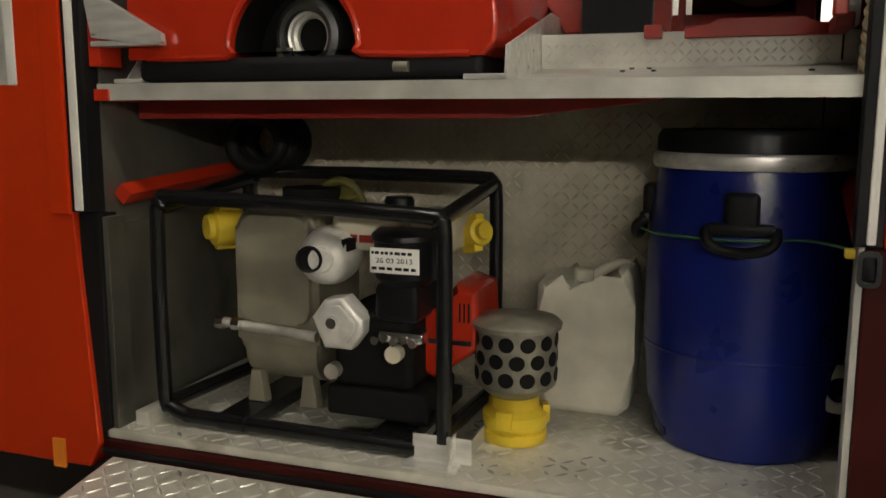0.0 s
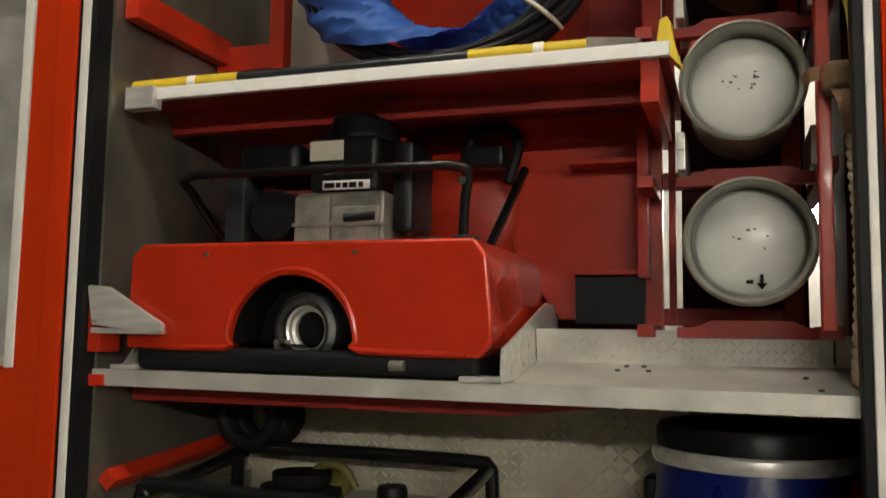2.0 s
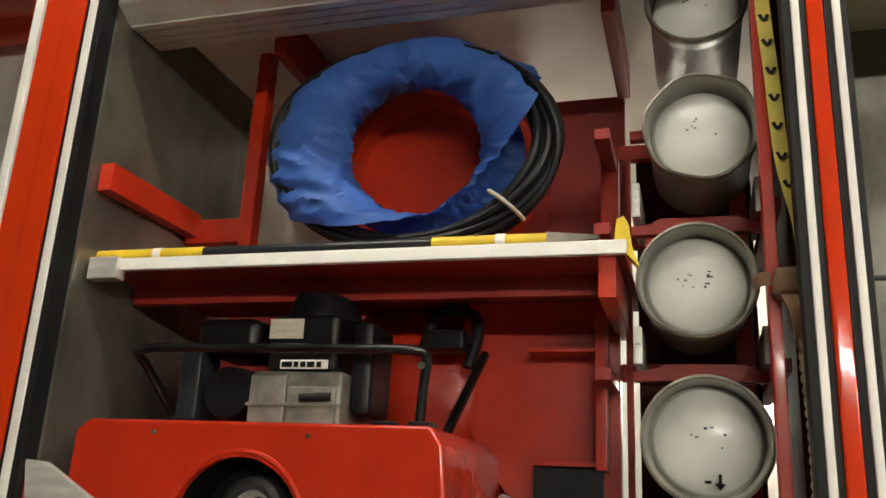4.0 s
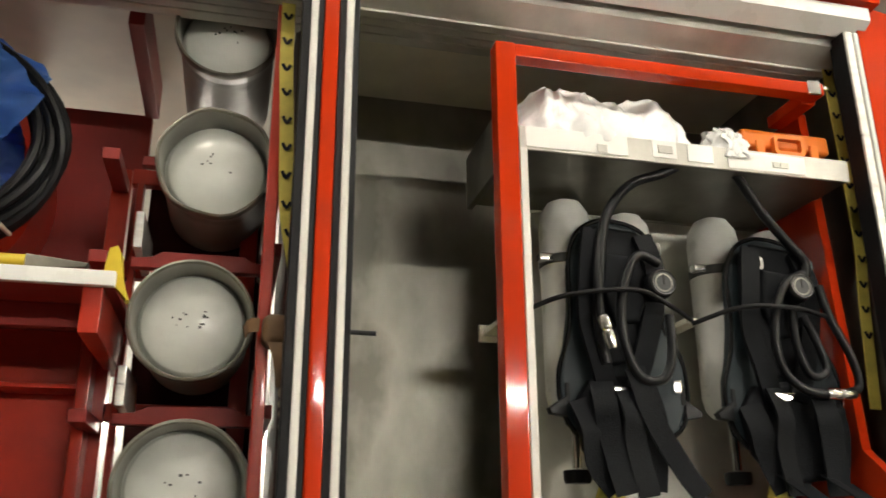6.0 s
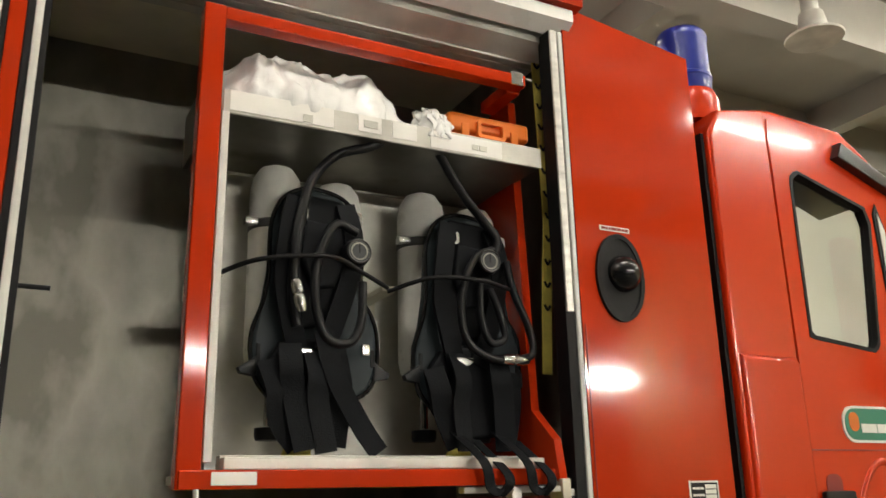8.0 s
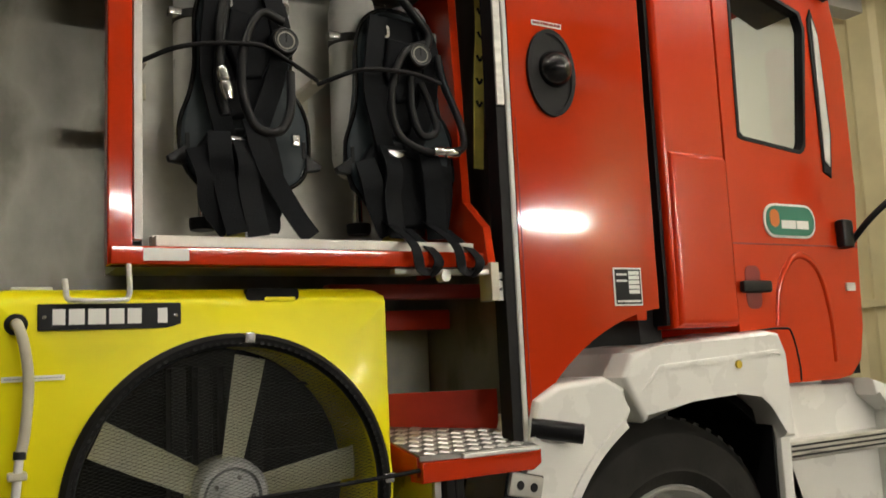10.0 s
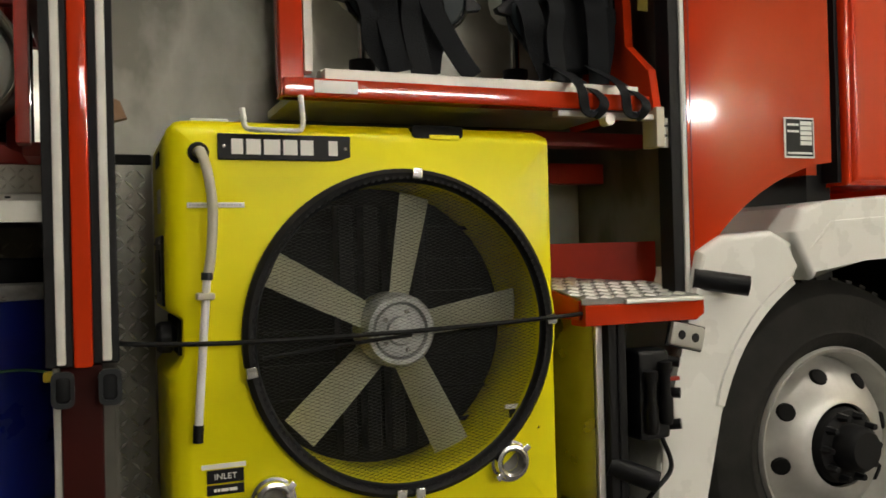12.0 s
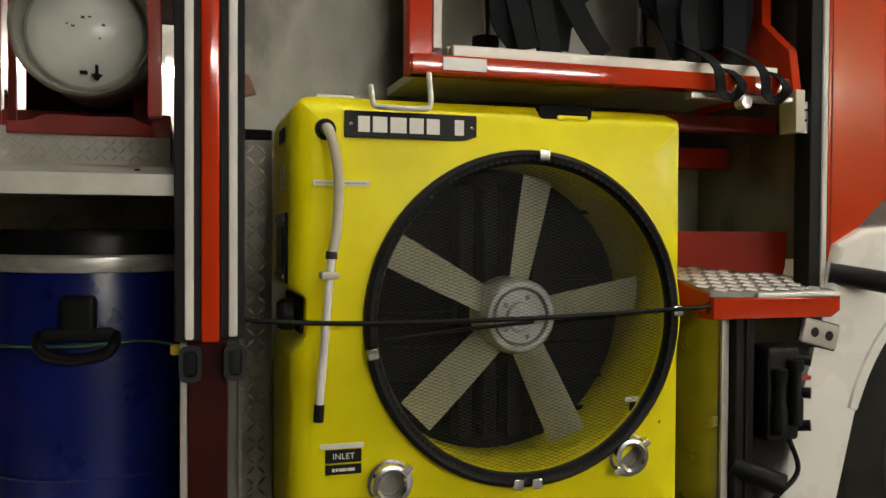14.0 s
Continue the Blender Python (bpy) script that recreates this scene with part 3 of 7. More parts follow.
part("rack_side", box(B(), 0.385, 0.43, 1.70, 2.26, 1.40, 2.85), SHADERED, rack)
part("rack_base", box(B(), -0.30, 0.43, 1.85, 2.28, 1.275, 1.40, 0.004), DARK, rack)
part("top_rib", box(B(), -0.04, 0.0, F + 0.3, 2.3, 2.74, 2.86, 0.004), DULLRED, truck)
part("top_rib", box(B(), -1.02, -0.98, F + 0.3, 2.3, 2.72, 2.86, 0.004), DULLRED, truck)
part("side_frame_post", box(B(), -1.19, -1.145, 1.98, 2.03, 2.05, 2.86, 0.004), FRAMERED, truck)
part("side_frame_rail", box(B(), -1.385, -1.34, F + 0.08, 2.0, 2.22, 2.30, 0.004), FRAMERED, truck)
part("side_frame_rail", box(B(), -1.385, -1.15, 1.985, 2.03, 2.20, 2.28, 0.004), FRAMERED, truck)
part("side_frame_post", box(B(), -1.10, -1.05, 2.18, 2.22, 1.3, 2.1, 0.004), FRAMERED, truck)
# red sheet housing with folded pockets behind the tubes, and the cone beside it
hs = part("pump_housing", prism(B(), [(-0.30, 1.43), (-0.10, 1.43), (-0.06, 1.53), (-0.06, 2.03), (-0.45, 2.03), (-0.50, 1.80), (-0.42, 1.60)], 2.06, 2.28, bev=0.012), FRAMERED, truck)
part("housing_flange", box(B(), -0.075, -0.045, 1.93, 2.28, 1.54, 2.02, 0.004), FRAMERED, hs)
part("housing_shelf", box(B(), -0.26, -0.06, 1.96, 2.08, 1.845, 1.857, 0.002), FRAMERED, hs)
part("housing_shelf", box(B(), -0.24, -0.06, 1.96, 2.08, 1.55, 1.562, 0.002), FRAMERED, hs)
part("black_box", box(B(), -0.24, -0.06, 1.97, 2.12, 1.42, 1.545, 0.004), BLACK, hs)
lathe(bm := B(), [(0.0, 0.0), (0.36, 0.0), (0.34, 0.06), (0.20, 0.22), (0.15, 0.24), (0.0, 0.24)], (-0.62, 2.28, 1.74), (0, -1, 0), 40)
part("cone_cover", bm, FRAMERED, hs)
lathe(bm := B(), [(0.0, 0.0), (0.34, 0.0), (0.34, 0.20), (0.31, 0.235), (0.27, 0.24), (0.25, 0.20), (0, 0.20)], (-0.595, 2.30, 2.41), (0, -1, 0), 48)
part("hose_drum", bm, FRAMERED, truck)

tl = part("tread_lining", box(B(), 0.508, 0.60, 1.88, 1.886, 0.47, 1.40), STEEL, truck)
ribs("tread_relief", 0.51, 0.60, 0.48, 1.40, lambda u, v, h: (u, 1.8798 - h, v), tl, ALU, 0.026)
part("lining_edge", box(B(), 0.508, 0.60, 1.872, 1.89, 1.40, 1.425, 0.004), DARK, truck)
# ---- second locker: pull-out frame, step, stays ----
fr = part("pull_out_frame", box(B(), 0.836, 0.887, F + 0.0, F + 0.05, 1.505, 2.635, 0.004), RED, truck)
part("frame_strip", box(B(), 0.889, 0.908, F + 0.004, F + 0.04, 1.56, 2.36, 0.003), WSTRIP, fr)
part("frame_top", box(B(), 0.887, 1.74, F + 0.003, F + 0.047, 2.60, 2.635, 0.004), RED, fr)
part("frame_top_end", box(B(), 1.70, 1.745, F + 0.047, F + 0.20, 2.595, 2.63, 0.004), RED, fr)
part("frame_rail", box(B(), 0.84, 1.755, F - 0.012, F + 0.04, 1.505, 1.545, 0.004), RED, fr)
part("rail_tag", box(B(), 0.905, 1.0, F - 0.0155, F - 0.012, 1.513, 1.54, 0.001), SIGNWH, fr)
part("floor_rail", box(B(), 0.935, 1.74, F + 0.012, F + 0.05, 1.546, 1.572, 0.003), ALUDULL, fr)
part("floor_rail", box(B(), 0.935, 1.74, F + 0.055, F + 0.09, 1.546, 1.578, 0.003), ALUDULL, fr)
part("frame_floor", box(B(), 0.89, 1.76, F + 0.04, 1.90, 1.525, 1.545), ALUDULL, fr)
part("frame_back", box(B(), 0.975, 1.80, 1.87, 1.885, 1.53, 2.36), ALUDULL, fr)
part("frame_right", prism(B(), [(F + 0.16, 2.63), (F + 0.12, 1.70), (F + 0.02, 1.62), (F + 0.0, 1.51), (1.88, 1.51), (1.88, 2.63)], 1.775, 1.80, "x", 0.003), RED, fr)
bs = part("instrument_shelf", box(B(), 0.895, 1.78, F + 0.03, 1.86, 2.365, 2.372), STEEL, fr)
part("shelf_face", box(B(), 0.895, 1.79, F + 0.022, F + 0.03, 2.365, 2.425, 0.002), ALUDULL, bs)
part("shelf_side", box(B(), 0.878, 0.894, F + 0.05, 1.90, 2.365, 2.52, 0.002), STEEL, bs)
part("shelf_back_wall", box(B(), 0.89, 1.78, 1.80, 1.81, 2.372, 2.42), STEEL, bs)
for x0, x1, z0, z1 in ((0.91, 1.17, 2.372, 2.424), (1.235, 1.30, 2.378, 2.424), (1.33, 1.40, 2.376, 2.424), (1.44, 1.66, 2.37, 2.418)):
    part("label", box(B(), x0, x1, F + 0.0195, F + 0.022, z0, z1, 0.001), SIGNWH, bs)
part("label_writing", bars(B(), 1.09, 1.12, 2.385, 0.02, F + 0.0185, 3), ALUDULL, bs)
part("label_writing", bars(B(), 1.565, 1.61, 2.39, 0.015, F + 0.0185, 4), ALUDULL, bs)
part("label_writing", bars(B(), 1.25, 1.29, 2.40, 0.02, F + 0.0185, 5), ALUDULL, bs)
part("hook", tube(B(), [(0.752, F - 0.02, 1.472), (0.754, F - 0.024, 1.455), (0.757, F - 0.028, 1.434), (0.775, F - 0.03, 1.428), (0.855, F - 0.03, 1.428), (0.872, F - 0.028, 1.434), (0.876, F - 0.024, 1.455), (0.876, F - 0.01, 1.505)], 0.006, 8, 4), ALU, fr)
part("slide_bar", box(B(), 1.50, 1.80, F + 0.0, F + 0.03, 1.488, 1.503, 0.003), ALU, fr)
part("slide_knob", rod(B(), (1.64, F - 0.01, 1.483), (1.64, F + 0.02, 1.483), 0.014), ALU, fr)
part("paper_block", box(B(), 1.775, 1.80, F - 0.01, F + 0.05, 1.42, 1.52, 0.002), CREAM, fr)
bm = B()
box(bm, 1.79, 1.825, F + 0.005, F + 0.008, 1.42, 1.495)
nt_ob = part("paper_note", bm, SIGNWH, fr)
part("note_writing", bars(bars(B(), 1.795, 1.82, 1.475, 0.006, F + 0.004, 6), 1.795, 1.82, 1.45, 0.006, F + 0.004, 7), SIGNBLK, fr)
part("cross_beam", box(B(), 1.50, 1.87, 1.85, 1.90, 1.36, 1.42, 0.004), FRAMERED, truck)
part("cross_beam", box(B(), 1.40, 1.87, 1.65, 1.70, 1.44, 1.48, 0.004), DULLRED, truck)
part("inner_lining", box(B(), 1.50, 1.87, 2.0, 2.02, 1.05, 1.40), ALUDULL, truck)
def rise(y):
    return 1.048 + 0.155 * (y - F + 0.04)


bm = B()
outline = [(1.53, F - 0.035), (1.62, F - 0.045), (1.865, F - 0.04), (1.87, 1.61), (1.53, 1.77)]
top, low = [bm.verts.new((x, y, rise(y))) for x, y in outline], [bm.verts.new((x, y, rise(y) - 0.012)) for x, y in outline]
bm.faces.new(top), bm.faces.new(low[::-1])
for k in range(5):
    bm.faces.new((low[k], low[(k + 1) % 5], top[(k + 1) % 5], top[k]))
st = part("step_plate", bm, TRSTEP, truck)
part("step_back", prism(B(), [(1.52, 1.775), (1.87, 1.61), (1.87, 1.625), (1.52, 1.79)], 1.07, 1.185, "z"), FRAMERED, truck)
part("step_side", prism(B(), [(F - 0.03, 1.0), (1.77, 1.0), (1.77, 1.10), (F - 0.03, 1.045)], 1.524, 1.53, "x"), FRAMERED, truck)
for i in range(8):
    for j in range(8):
        x, y = 1.548 + 0.042 * i + (0.0 if j % 2 else 0.021), F - 0.02 + 0.04 * j
        if x > 1.86 or y > 1.75 - 0.47 * (x - 1.53):
            continue
        lathe(bm := B(), [(0.0, 0.0035), (0.82, 0.0035), (1.0, 0.0)], (0, 0, 0), (0, 0, 1), 4)
        bm.transform(Matrix.Translation((x, y, rise(y))) @ Matrix.Rotation(radians(8.8), 4, "X") @ Matrix.Diagonal((0.0205, 0.0185, 1, 1)))
        part("stud", bm, STUD, st)
# folded column by the step
part("column_panel", prism(B(), [(1.50, F + 0.16), (1.578, F + 0.0), (1.60, F + 0.0), (1.60, F + 0.35), (1.50, F + 0.35)], 0.46, 1.0, "z", 0.003), MIRSTEEL, truck)
part("column_strip", box(B(), 1.58, 1.60, F - 0.01, F - 0.001, 0.46, 1.0, 0.003), ALUDULL, truck)
cs = part("column_seal", box(B(), 1.603, 1.655, F - 0.03, F + 0.03, 0.44, 1.03, 0.006), SEAL, truck)
part("seal_ridge", box(B(), 1.626, 1.634, F - 0.036, F - 0.028, 0.44, 1.035, 0.003), SEAL, cs)
bx = part("switch_box", box(B(), 1.675, 1.765, F - 0.05, F + 0.03, 0.70, 0.92, 0.012), BLACK, truck)
for k in range(3):
    part("switch_knob", rod(B(), (1.765, F - 0.03, 0.73 + 0.08 * k), (1.79, F - 0.055, 0.735 + 0.075 * k), 0.013), BLACK, bx)
for x, z in ((1.70, 0.72), (1.742, 0.74)):
    part("cable_gland", lathe(B(), [(0, 0), (0.014, 0.0), (0.017, 0.01), (0.017, 0.06), (0.012, 0.07), (0.012, 0.12), (0.017, 0.13), (0.017, 0.15), (0, 0.155)], (x, F - 0.062, z), seg=14), SEAL, bx)
part("red_lever", box(B(), 1.755, 1.785, F - 0.062, F - 0.045, 0.842, 0.852, 0.002), FRAMERED, bx)
part("box_cable", tube(B(), [(1.74, F - 0.04, 0.71), (1.76, F - 0.05, 0.63), (1.71, F - 0.04, 0.57), (1.68, F, 0.5)], 0.006), BLACK, bx)
part("step_bar", rod(B(), (1.872, F - 0.012, 1.087), (1.985, 1.385, 1.065), 0.026, 18), BLACK, truck)
part("step_bar", rod(B(), (1.61, F - 0.01, 0.645), (1.705, 1.40, 0.605), 0.026, 18), BLACK, truck)
tilt = Matrix.Translation((1.83, 1.433, 0.945)) @ Matrix.Rotation(radians(14), 4, "Y")
pl = part("socket_plate", box(B(), -0.052, 0.052, -0.004, 0.012, -0.030, 0.030, 0.008, m=tilt), ALUDULL, truck)
for x in (-0.02, 0.022):
    bm = lathe(B(), [(0, -0.0055), (0.010, -0.0055), (0.013, -0.003), (0.013, 0.002)], (x, 0, 0), (0, 1, 0), 16)
    bm.transform(tilt)
    part("socket_hole", bm, BLACK, pl)
bm = box(B(), -0.056, 0.056, 0.006, 0.014, -0.034, 0.034, 0.006)
bm.transform(tilt)
part("socket_edge", bm, BLACK, pl)

# ---- right panel fittings ----
OC = (2.012, 2.062)
n = 40
outer = [(OC[0] + 0.083 * math.cos(a), OC[1] + 0.127 * math.sin(a)) for a in (2 * math.pi * k / n for k in range(n))]
inner = [(OC[0] + 0.070 * math.cos(a), OC[1] + 0.113 * math.sin(a)) for a in (2 * math.pi * k / n for k in range(n))]
lp = part("side_lamp", ringplate(B(), outer, inner, F - 0.014, F - 0.003), SEAL, truck, "recessed oval side lamp with black rim")
# shallow black disc paints the shade of a deep recess
bm = B()
lathe(bm, [(0.98, 0.0), (0.8, -0.01), (0.0, -0.012)], (0, 0, 0), (0, 0, 1), 40)
bm.transform(Matrix.Translation((OC[0], F - 0.010, OC[1])) @ Matrix.Rotation(radians(90), 4, "X") @ Matrix.Diagonal((0.073, 0.116, 0.15, 1)))
part("recess", bm, SEAL, lp)
lathe(bm := B(), [(0.0, 0.05), (0.022, 0.046), (0.04, 0.034), (0.052, 0.014), (0.056, -0.01), (0.05, -0.03)], (OC[0] + 0.014, F - 0.004, OC[1] + 0.012), (0.35, -1, 0.1), 32)
part("bulb_glass", bm, PIPE, lp)
part("name_strip", box(B(), 1.955, 2.06, F - 0.0062, F - 0.004, 2.197, 2.212, 0.001), SIGNWH, truck)
part("strip_writing", bars(B(), 1.96, 2.055, 2.2045, 0.008, F - 0.0063, 9), DULLRED, truck)
pt = part("data_plate", box(B(), 2.19, 2.295, F - 0.007, F - 0.004, 1.40, 1.51, 0.001), SIGNWH, truck)
part("plate_face", box(B(), 2.195, 2.29, F - 0.0075, F - 0.007, 1.405, 1.505), SIGNBLK, pt)
for k in range(5):
    part("plate_field", box(B(), 2.245, 2.285, F - 0.0085, F - 0.0074, 1.435 + 0.0135 * k, 1.446 + 0.0135 * k), SIGNWH, pt)
for x1, z, k in ((2.24, 1.49, 11), (2.24, 1.472, 12), (2.285, 1.413, 13)):
    part("plate_line", bars(B(), 2.20, x1, z, 0.006, F - 0.0077, k), SIGNWH, pt)

# ---- cab ----
C = 1.50
side = [(2.445, 1.31), (2.445, 2.58), (2.50, 2.66), (3.10, 2.72), (3.27, 2.62), (3.36, 2.30), (3.40, 1.80), (3.41, 1.10), (2.86, 1.13), (2.80, 1.31)]
cab = part("cab", prism(B(), [(2.445, 1.33), (2.445, 2.60), (2.50, 2.69), (2.70, 2.73), (2.715, 2.73), (2.715, 1.33)], C - 0.01, 3.7, bev=0.03, seg=4), CABRED, truck)
# black sheet added on the red cab to darken the gap
part("cab_gap_shade", box(B(), 2.430, 2.4435, C + 0.012, 3.6, 1.34, 2.6), SEAL, cab)
part("cab_corner", prism(B(), [(2.455, 1.335), (2.715, 1.335), (2.715, 1.86), (2.70, 1.88), (2.46, 1.88)], C - 0.022, C + 0.04, bev=0.022, seg=4), CABRED, cab)
win = [(2.785, 1.945), (3.10, 1.915), (3.122, 1.94), (3.18, 2.38), (3.16, 2.44), (2.83, 2.53), (2.795, 2.50)]
door_out = [(2.722, 1.14), (3.24, 1.14), (3.335, 1.22), (3.355, 1.60), (3.375, 1.80), (3.37, 2.30), (3.32, 2.58), (2.76, 2.715), (2.722, 2.70)]


def near_outline(pts, c, n=56):
    """Points where rays from c meet an outline, evenly turned."""
    out = []
    for k in range(n):
        a = 2 * math.pi * k / n
        d = Vector((math.cos(a), math.sin(a)))
        best = None
        for p, q in zip(pts, pts[1:] + pts[:1]):
            p, q = Vector(p) - Vector(c), Vector(q) - Vector(c)
            e = q - p
            den = d.x * e.y - d.y * e.x
            if abs(den) < 1e-9:
                continue
            t = (p.x * e.y - p.y * e.x) / den
            s = (p.x * d.y - p.y * d.x) / den
            if t > 0 and -1e-6 <= s <= 1 + 1e-6 and (best is None or t > best):
                best = t
        out.append((c[0] + d.x * best, c[1] + d.y * best))
    return out


wc = (2.965, 2.22)
door = part("cab_door", ringplate(B(), near_outline(door_out, wc, 96), near_outline(win, wc, 96), C - 0.005, C + 0.04), CABRED, cab)
part("window_seal", ringplate(B(), near_outline(win, wc, 96), near_outline([(wc[0] + (p[0] - wc[0]) * 0.93, wc[1] + (p[1] - wc[1]) * 0.955) for p in win], wc, 96), C - 0.008, C + 0.03), SEAL, door)
pane = part("window_pane", prism(B(), [(wc[0] + (p[0] - wc[0]) * 0.94, wc[1] + (p[1] - wc[1]) * 0.96) for p in win], C + 0.012, C + 0.017), GLASS, door)
pane.visible_shadow = False
part("quarter_window", prism(B(), [(3.205, 1.86), (3.245, 1.84), (3.262, 2.0), (3.245, 2.38), (3.215, 2.46), (3.195, 2.42)], C - 0.012, C - 0.004, bev=0.004), SEAL, door)
part("quarter_pane", prism(B(), [(3.212, 1.90), (3.236, 1.88), (3.250, 2.0), (3.236, 2.36), (3.212, 2.42)], C - 0.016, C - 0.013), TUBEIN, door)
# raised darker patch paints the shade of the handle recess
dh = part("handle_recess", prism(B(), rounded(2.765, 2.835, 1.385, 1.525, 0.025), C - 0.0065, C - 0.004), DULLRED, door)
part("door_handle", box(B(), 2.73, 2.865, C - 0.03, C - 0.008, 1.437, 1.475, 0.008), BLACK, dh)
part("door_line", box(B(), 2.723, 3.355, C - 0.0065, C - 0.004, 1.595, 1.599), DULLRED, door)
part("flap_line", tube(B(), [(2.724, C - 0.005, 1.31), (2.92, C - 0.005, 1.32), (2.965, C - 0.005, 1.30), (2.99, C - 0.005, 1.20), (2.99, C - 0.005, 1.145)], 0.0035, 6, 4), SEAL, door)
part("wheel_bulge", tube(B(), [(2.90, C + 0.002, 1.33), (2.93, C + 0.001, 1.47), (3.02, C + 0.001, 1.56), (3.12, C + 0.001, 1.52), (3.17, C + 0.001, 1.38), (3.18, C + 0.002, 1.2)], 0.014, 10), CABRED, door)
bd = part("door_badge", prism(B(), rounded(2.875, 3.13, 1.62, 1.735, 0.05), C - 0.010, C - 0.005), SIGNWH, door, "green badge with pale border")
part("badge_face", prism(B(), rounded(2.883, 3.122, 1.628, 1.727, 0.045), C - 0.012, C - 0.0098), GREEN, bd)
part("badge_leaf", prism(B(), rounded(2.90, 2.945, 1.655, 1.715, 0.022), C - 0.0135, C - 0.012), ORANGE, bd)
part("badge_writing", bars(B(), 2.955, 3.105, 1.665, 0.028, C - 0.0125, 15, 0.2), SIGNWH, bd)
part("model_badge", bars(B(), 3.265, 3.335, 1.455, 0.028, C - 0.008, 17, 0.2, 0.003), ALU, door)
part("cab_roof", prism(B(), [(2.50, 2.69), (2.75, 2.745), (3.10, 2.73), (3.24, 2.64), (3.28, 2.58), (2.72, 2.64)], C + 0.0, 3.7, bev=0.02, seg=3), CABRED, cab)
part("visor", prism(B(), [(3.02, 2.60), (3.30, 2.50), (3.32, 2.54), (3.05, 2.66)], C - 0.04, C + 0.3, bev=0.01), GREYBLK, cab)
part("cab_far_side", box(B(), 2.5, 3.3, 3.66, 3.7, 1.2, 1.85), CABRED, cab)
part("cab_front", prism(B(), [(3.36, 1.72), (3.345, 1.60), (3.33, 1.20), (3.30, 1.20), (3.32, 1.72)], C + 0.05, 3.66), CABRED, cab)
part("cab_floor", box(B(), 2.5, 3.38, C + 0.05, 3.66, 1.15, 1.2), DARK, cab)
seat = part("driver_seat", box(B(), 2.86, 3.0, 1.85, 2.25, 1.5, 2.12, 0.06, 3), SEATCOL, cab)
part("headrest", box(B(), 2.87, 2.96, 1.93, 2.17, 2.16, 2.42, 0.05, 3), SEATCOL, seat)
part("headrest_post", rod(B(), (2.92, 2.05, 2.10), (2.92, 2.05, 2.18), 0.012), ALU, seat)
BP = (2.54, 1.66, 2.82)
bk = part("beacon", lathe(B(), [(0, 0.0), (0.088, 0.0), (0.090, 0.045), (0.094, 0.05), (0.094, 0.06), (0.088, 0.065), (0.087, 0.20), (0.090, 0.205), (0.090, 0.225), (0.08, 0.24), (0, 0.243)], BP, seg=32), BEACON, truck)
part("beacon_base", lathe(B(), [(0, -0.13), (0.112, -0.13), (0.108, -0.04), (0.095, -0.005), (0, 0)], BP, seg=32), CABRED, bk)
ma = part("mirror_arm", tube(B(), [(3.30, C - 0.01, 1.60), (3.33, C - 0.10, 1.70), (3.44, C - 0.22, 1.83), (3.52, C - 0.25, 1.87)], 0.011), BLACK, truck)
part("arm_foot", box(B(), 3.24, 3.30, C - 0.04, C + 0.0, 1.59, 1.69, 0.012), BLACK, ma)
part("mirror_arm", tube(B(), [(3.28, C, 2.52), (3.40, C - 0.15, 2.51), (3.55, C - 0.27, 2.50)], 0.011), BLACK, ma)
part("mirror", box(B(), 3.44, 3.56, C - 0.37, C - 0.29, 2.03, 2.47, 0.03, 3), CABRED, ma)
part("lower_mirror", box(B(), 3.46, 3.56, C - 0.36, C - 0.30, 1.83, 2.0, 0.02, 3), BLACK, ma)

# ---- wheel and mudguards ----
wh = part("wheel", lathe(B(), [(0.08, 0.30), (0.22, 0.30), (0.22, 0.12), (0.08, 0.12)], (WX, C + 0.05, WZ), (0, 1, 0), 40), DARK, truck)
bm = B()
lathe(bm, [(0.262, 0.035), (0.275, 0.01), (0.305, -0.008), (0.315, -0.012), (0.325, -0.008), (0.37, -0.012), (0.42, 0.0), (0.425, 0.006), (0.455, 0.03), (0.468, 0.07), (0.468, 0.25), (0.44, 0.29), (0.262, 0.28)], (WX, C + 0.015, WZ), (0, 1, 0), 72)
part("tyre", bm, TYRE, wh)
for k in range(52):
    a = 2 * math.pi * k / 52
    part("tread_block", box(B(), -0.012, 0.012, 0.0, 0.2, 0.462, 0.470, 0, m=Matrix.Translation((WX, C + 0.06, WZ)) @ Matrix.Rotation(a, 4, "Y")), TYRE, wh)
part("rim", lathe(B(), [(0.275, 0.012), (0.269, 0.0), (0.259, 0.006), (0.252, 0.045), (0.24, 0.075), (0.19, 0.08)], (WX, C + 0.012, WZ), (0, 1, 0), 56), RIMM, wh)
part("wheel_disc", lathe(B(), [(0.242, 0.078), (0.205, 0.03), (0.155, -0.012), (0.118, -0.018), (0.118, 0.0)], (WX, C + 0.01, WZ), (0, 1, 0), 56), RIMM, wh)
for k in range(8):
    a = 2 * math.pi * (k + 0.3) / 8
    lathe(bm := B(), [(0, 0.004), (0.023, 0.002), (0.028, -0.01)], (0, 0, 0), (0.55 * math.cos(a), -0.8, 0.55 * math.sin(a)), 14)
    bm.transform(Matrix.Translation((WX + 0.197 * math.cos(a), C + 0.027, WZ + 0.197 * math.sin(a))))
    part("vent_hole", bm, DARK, wh)
part("hub_cap", lathe(B(), [(0, -0.09), (0.05, -0.09), (0.062, -0.075), (0.066, -0.03), (0.10, -0.025), (0.108, 0.0)], (WX, C + 0.0, WZ), (0, 1, 0), 36), SEAL, wh)
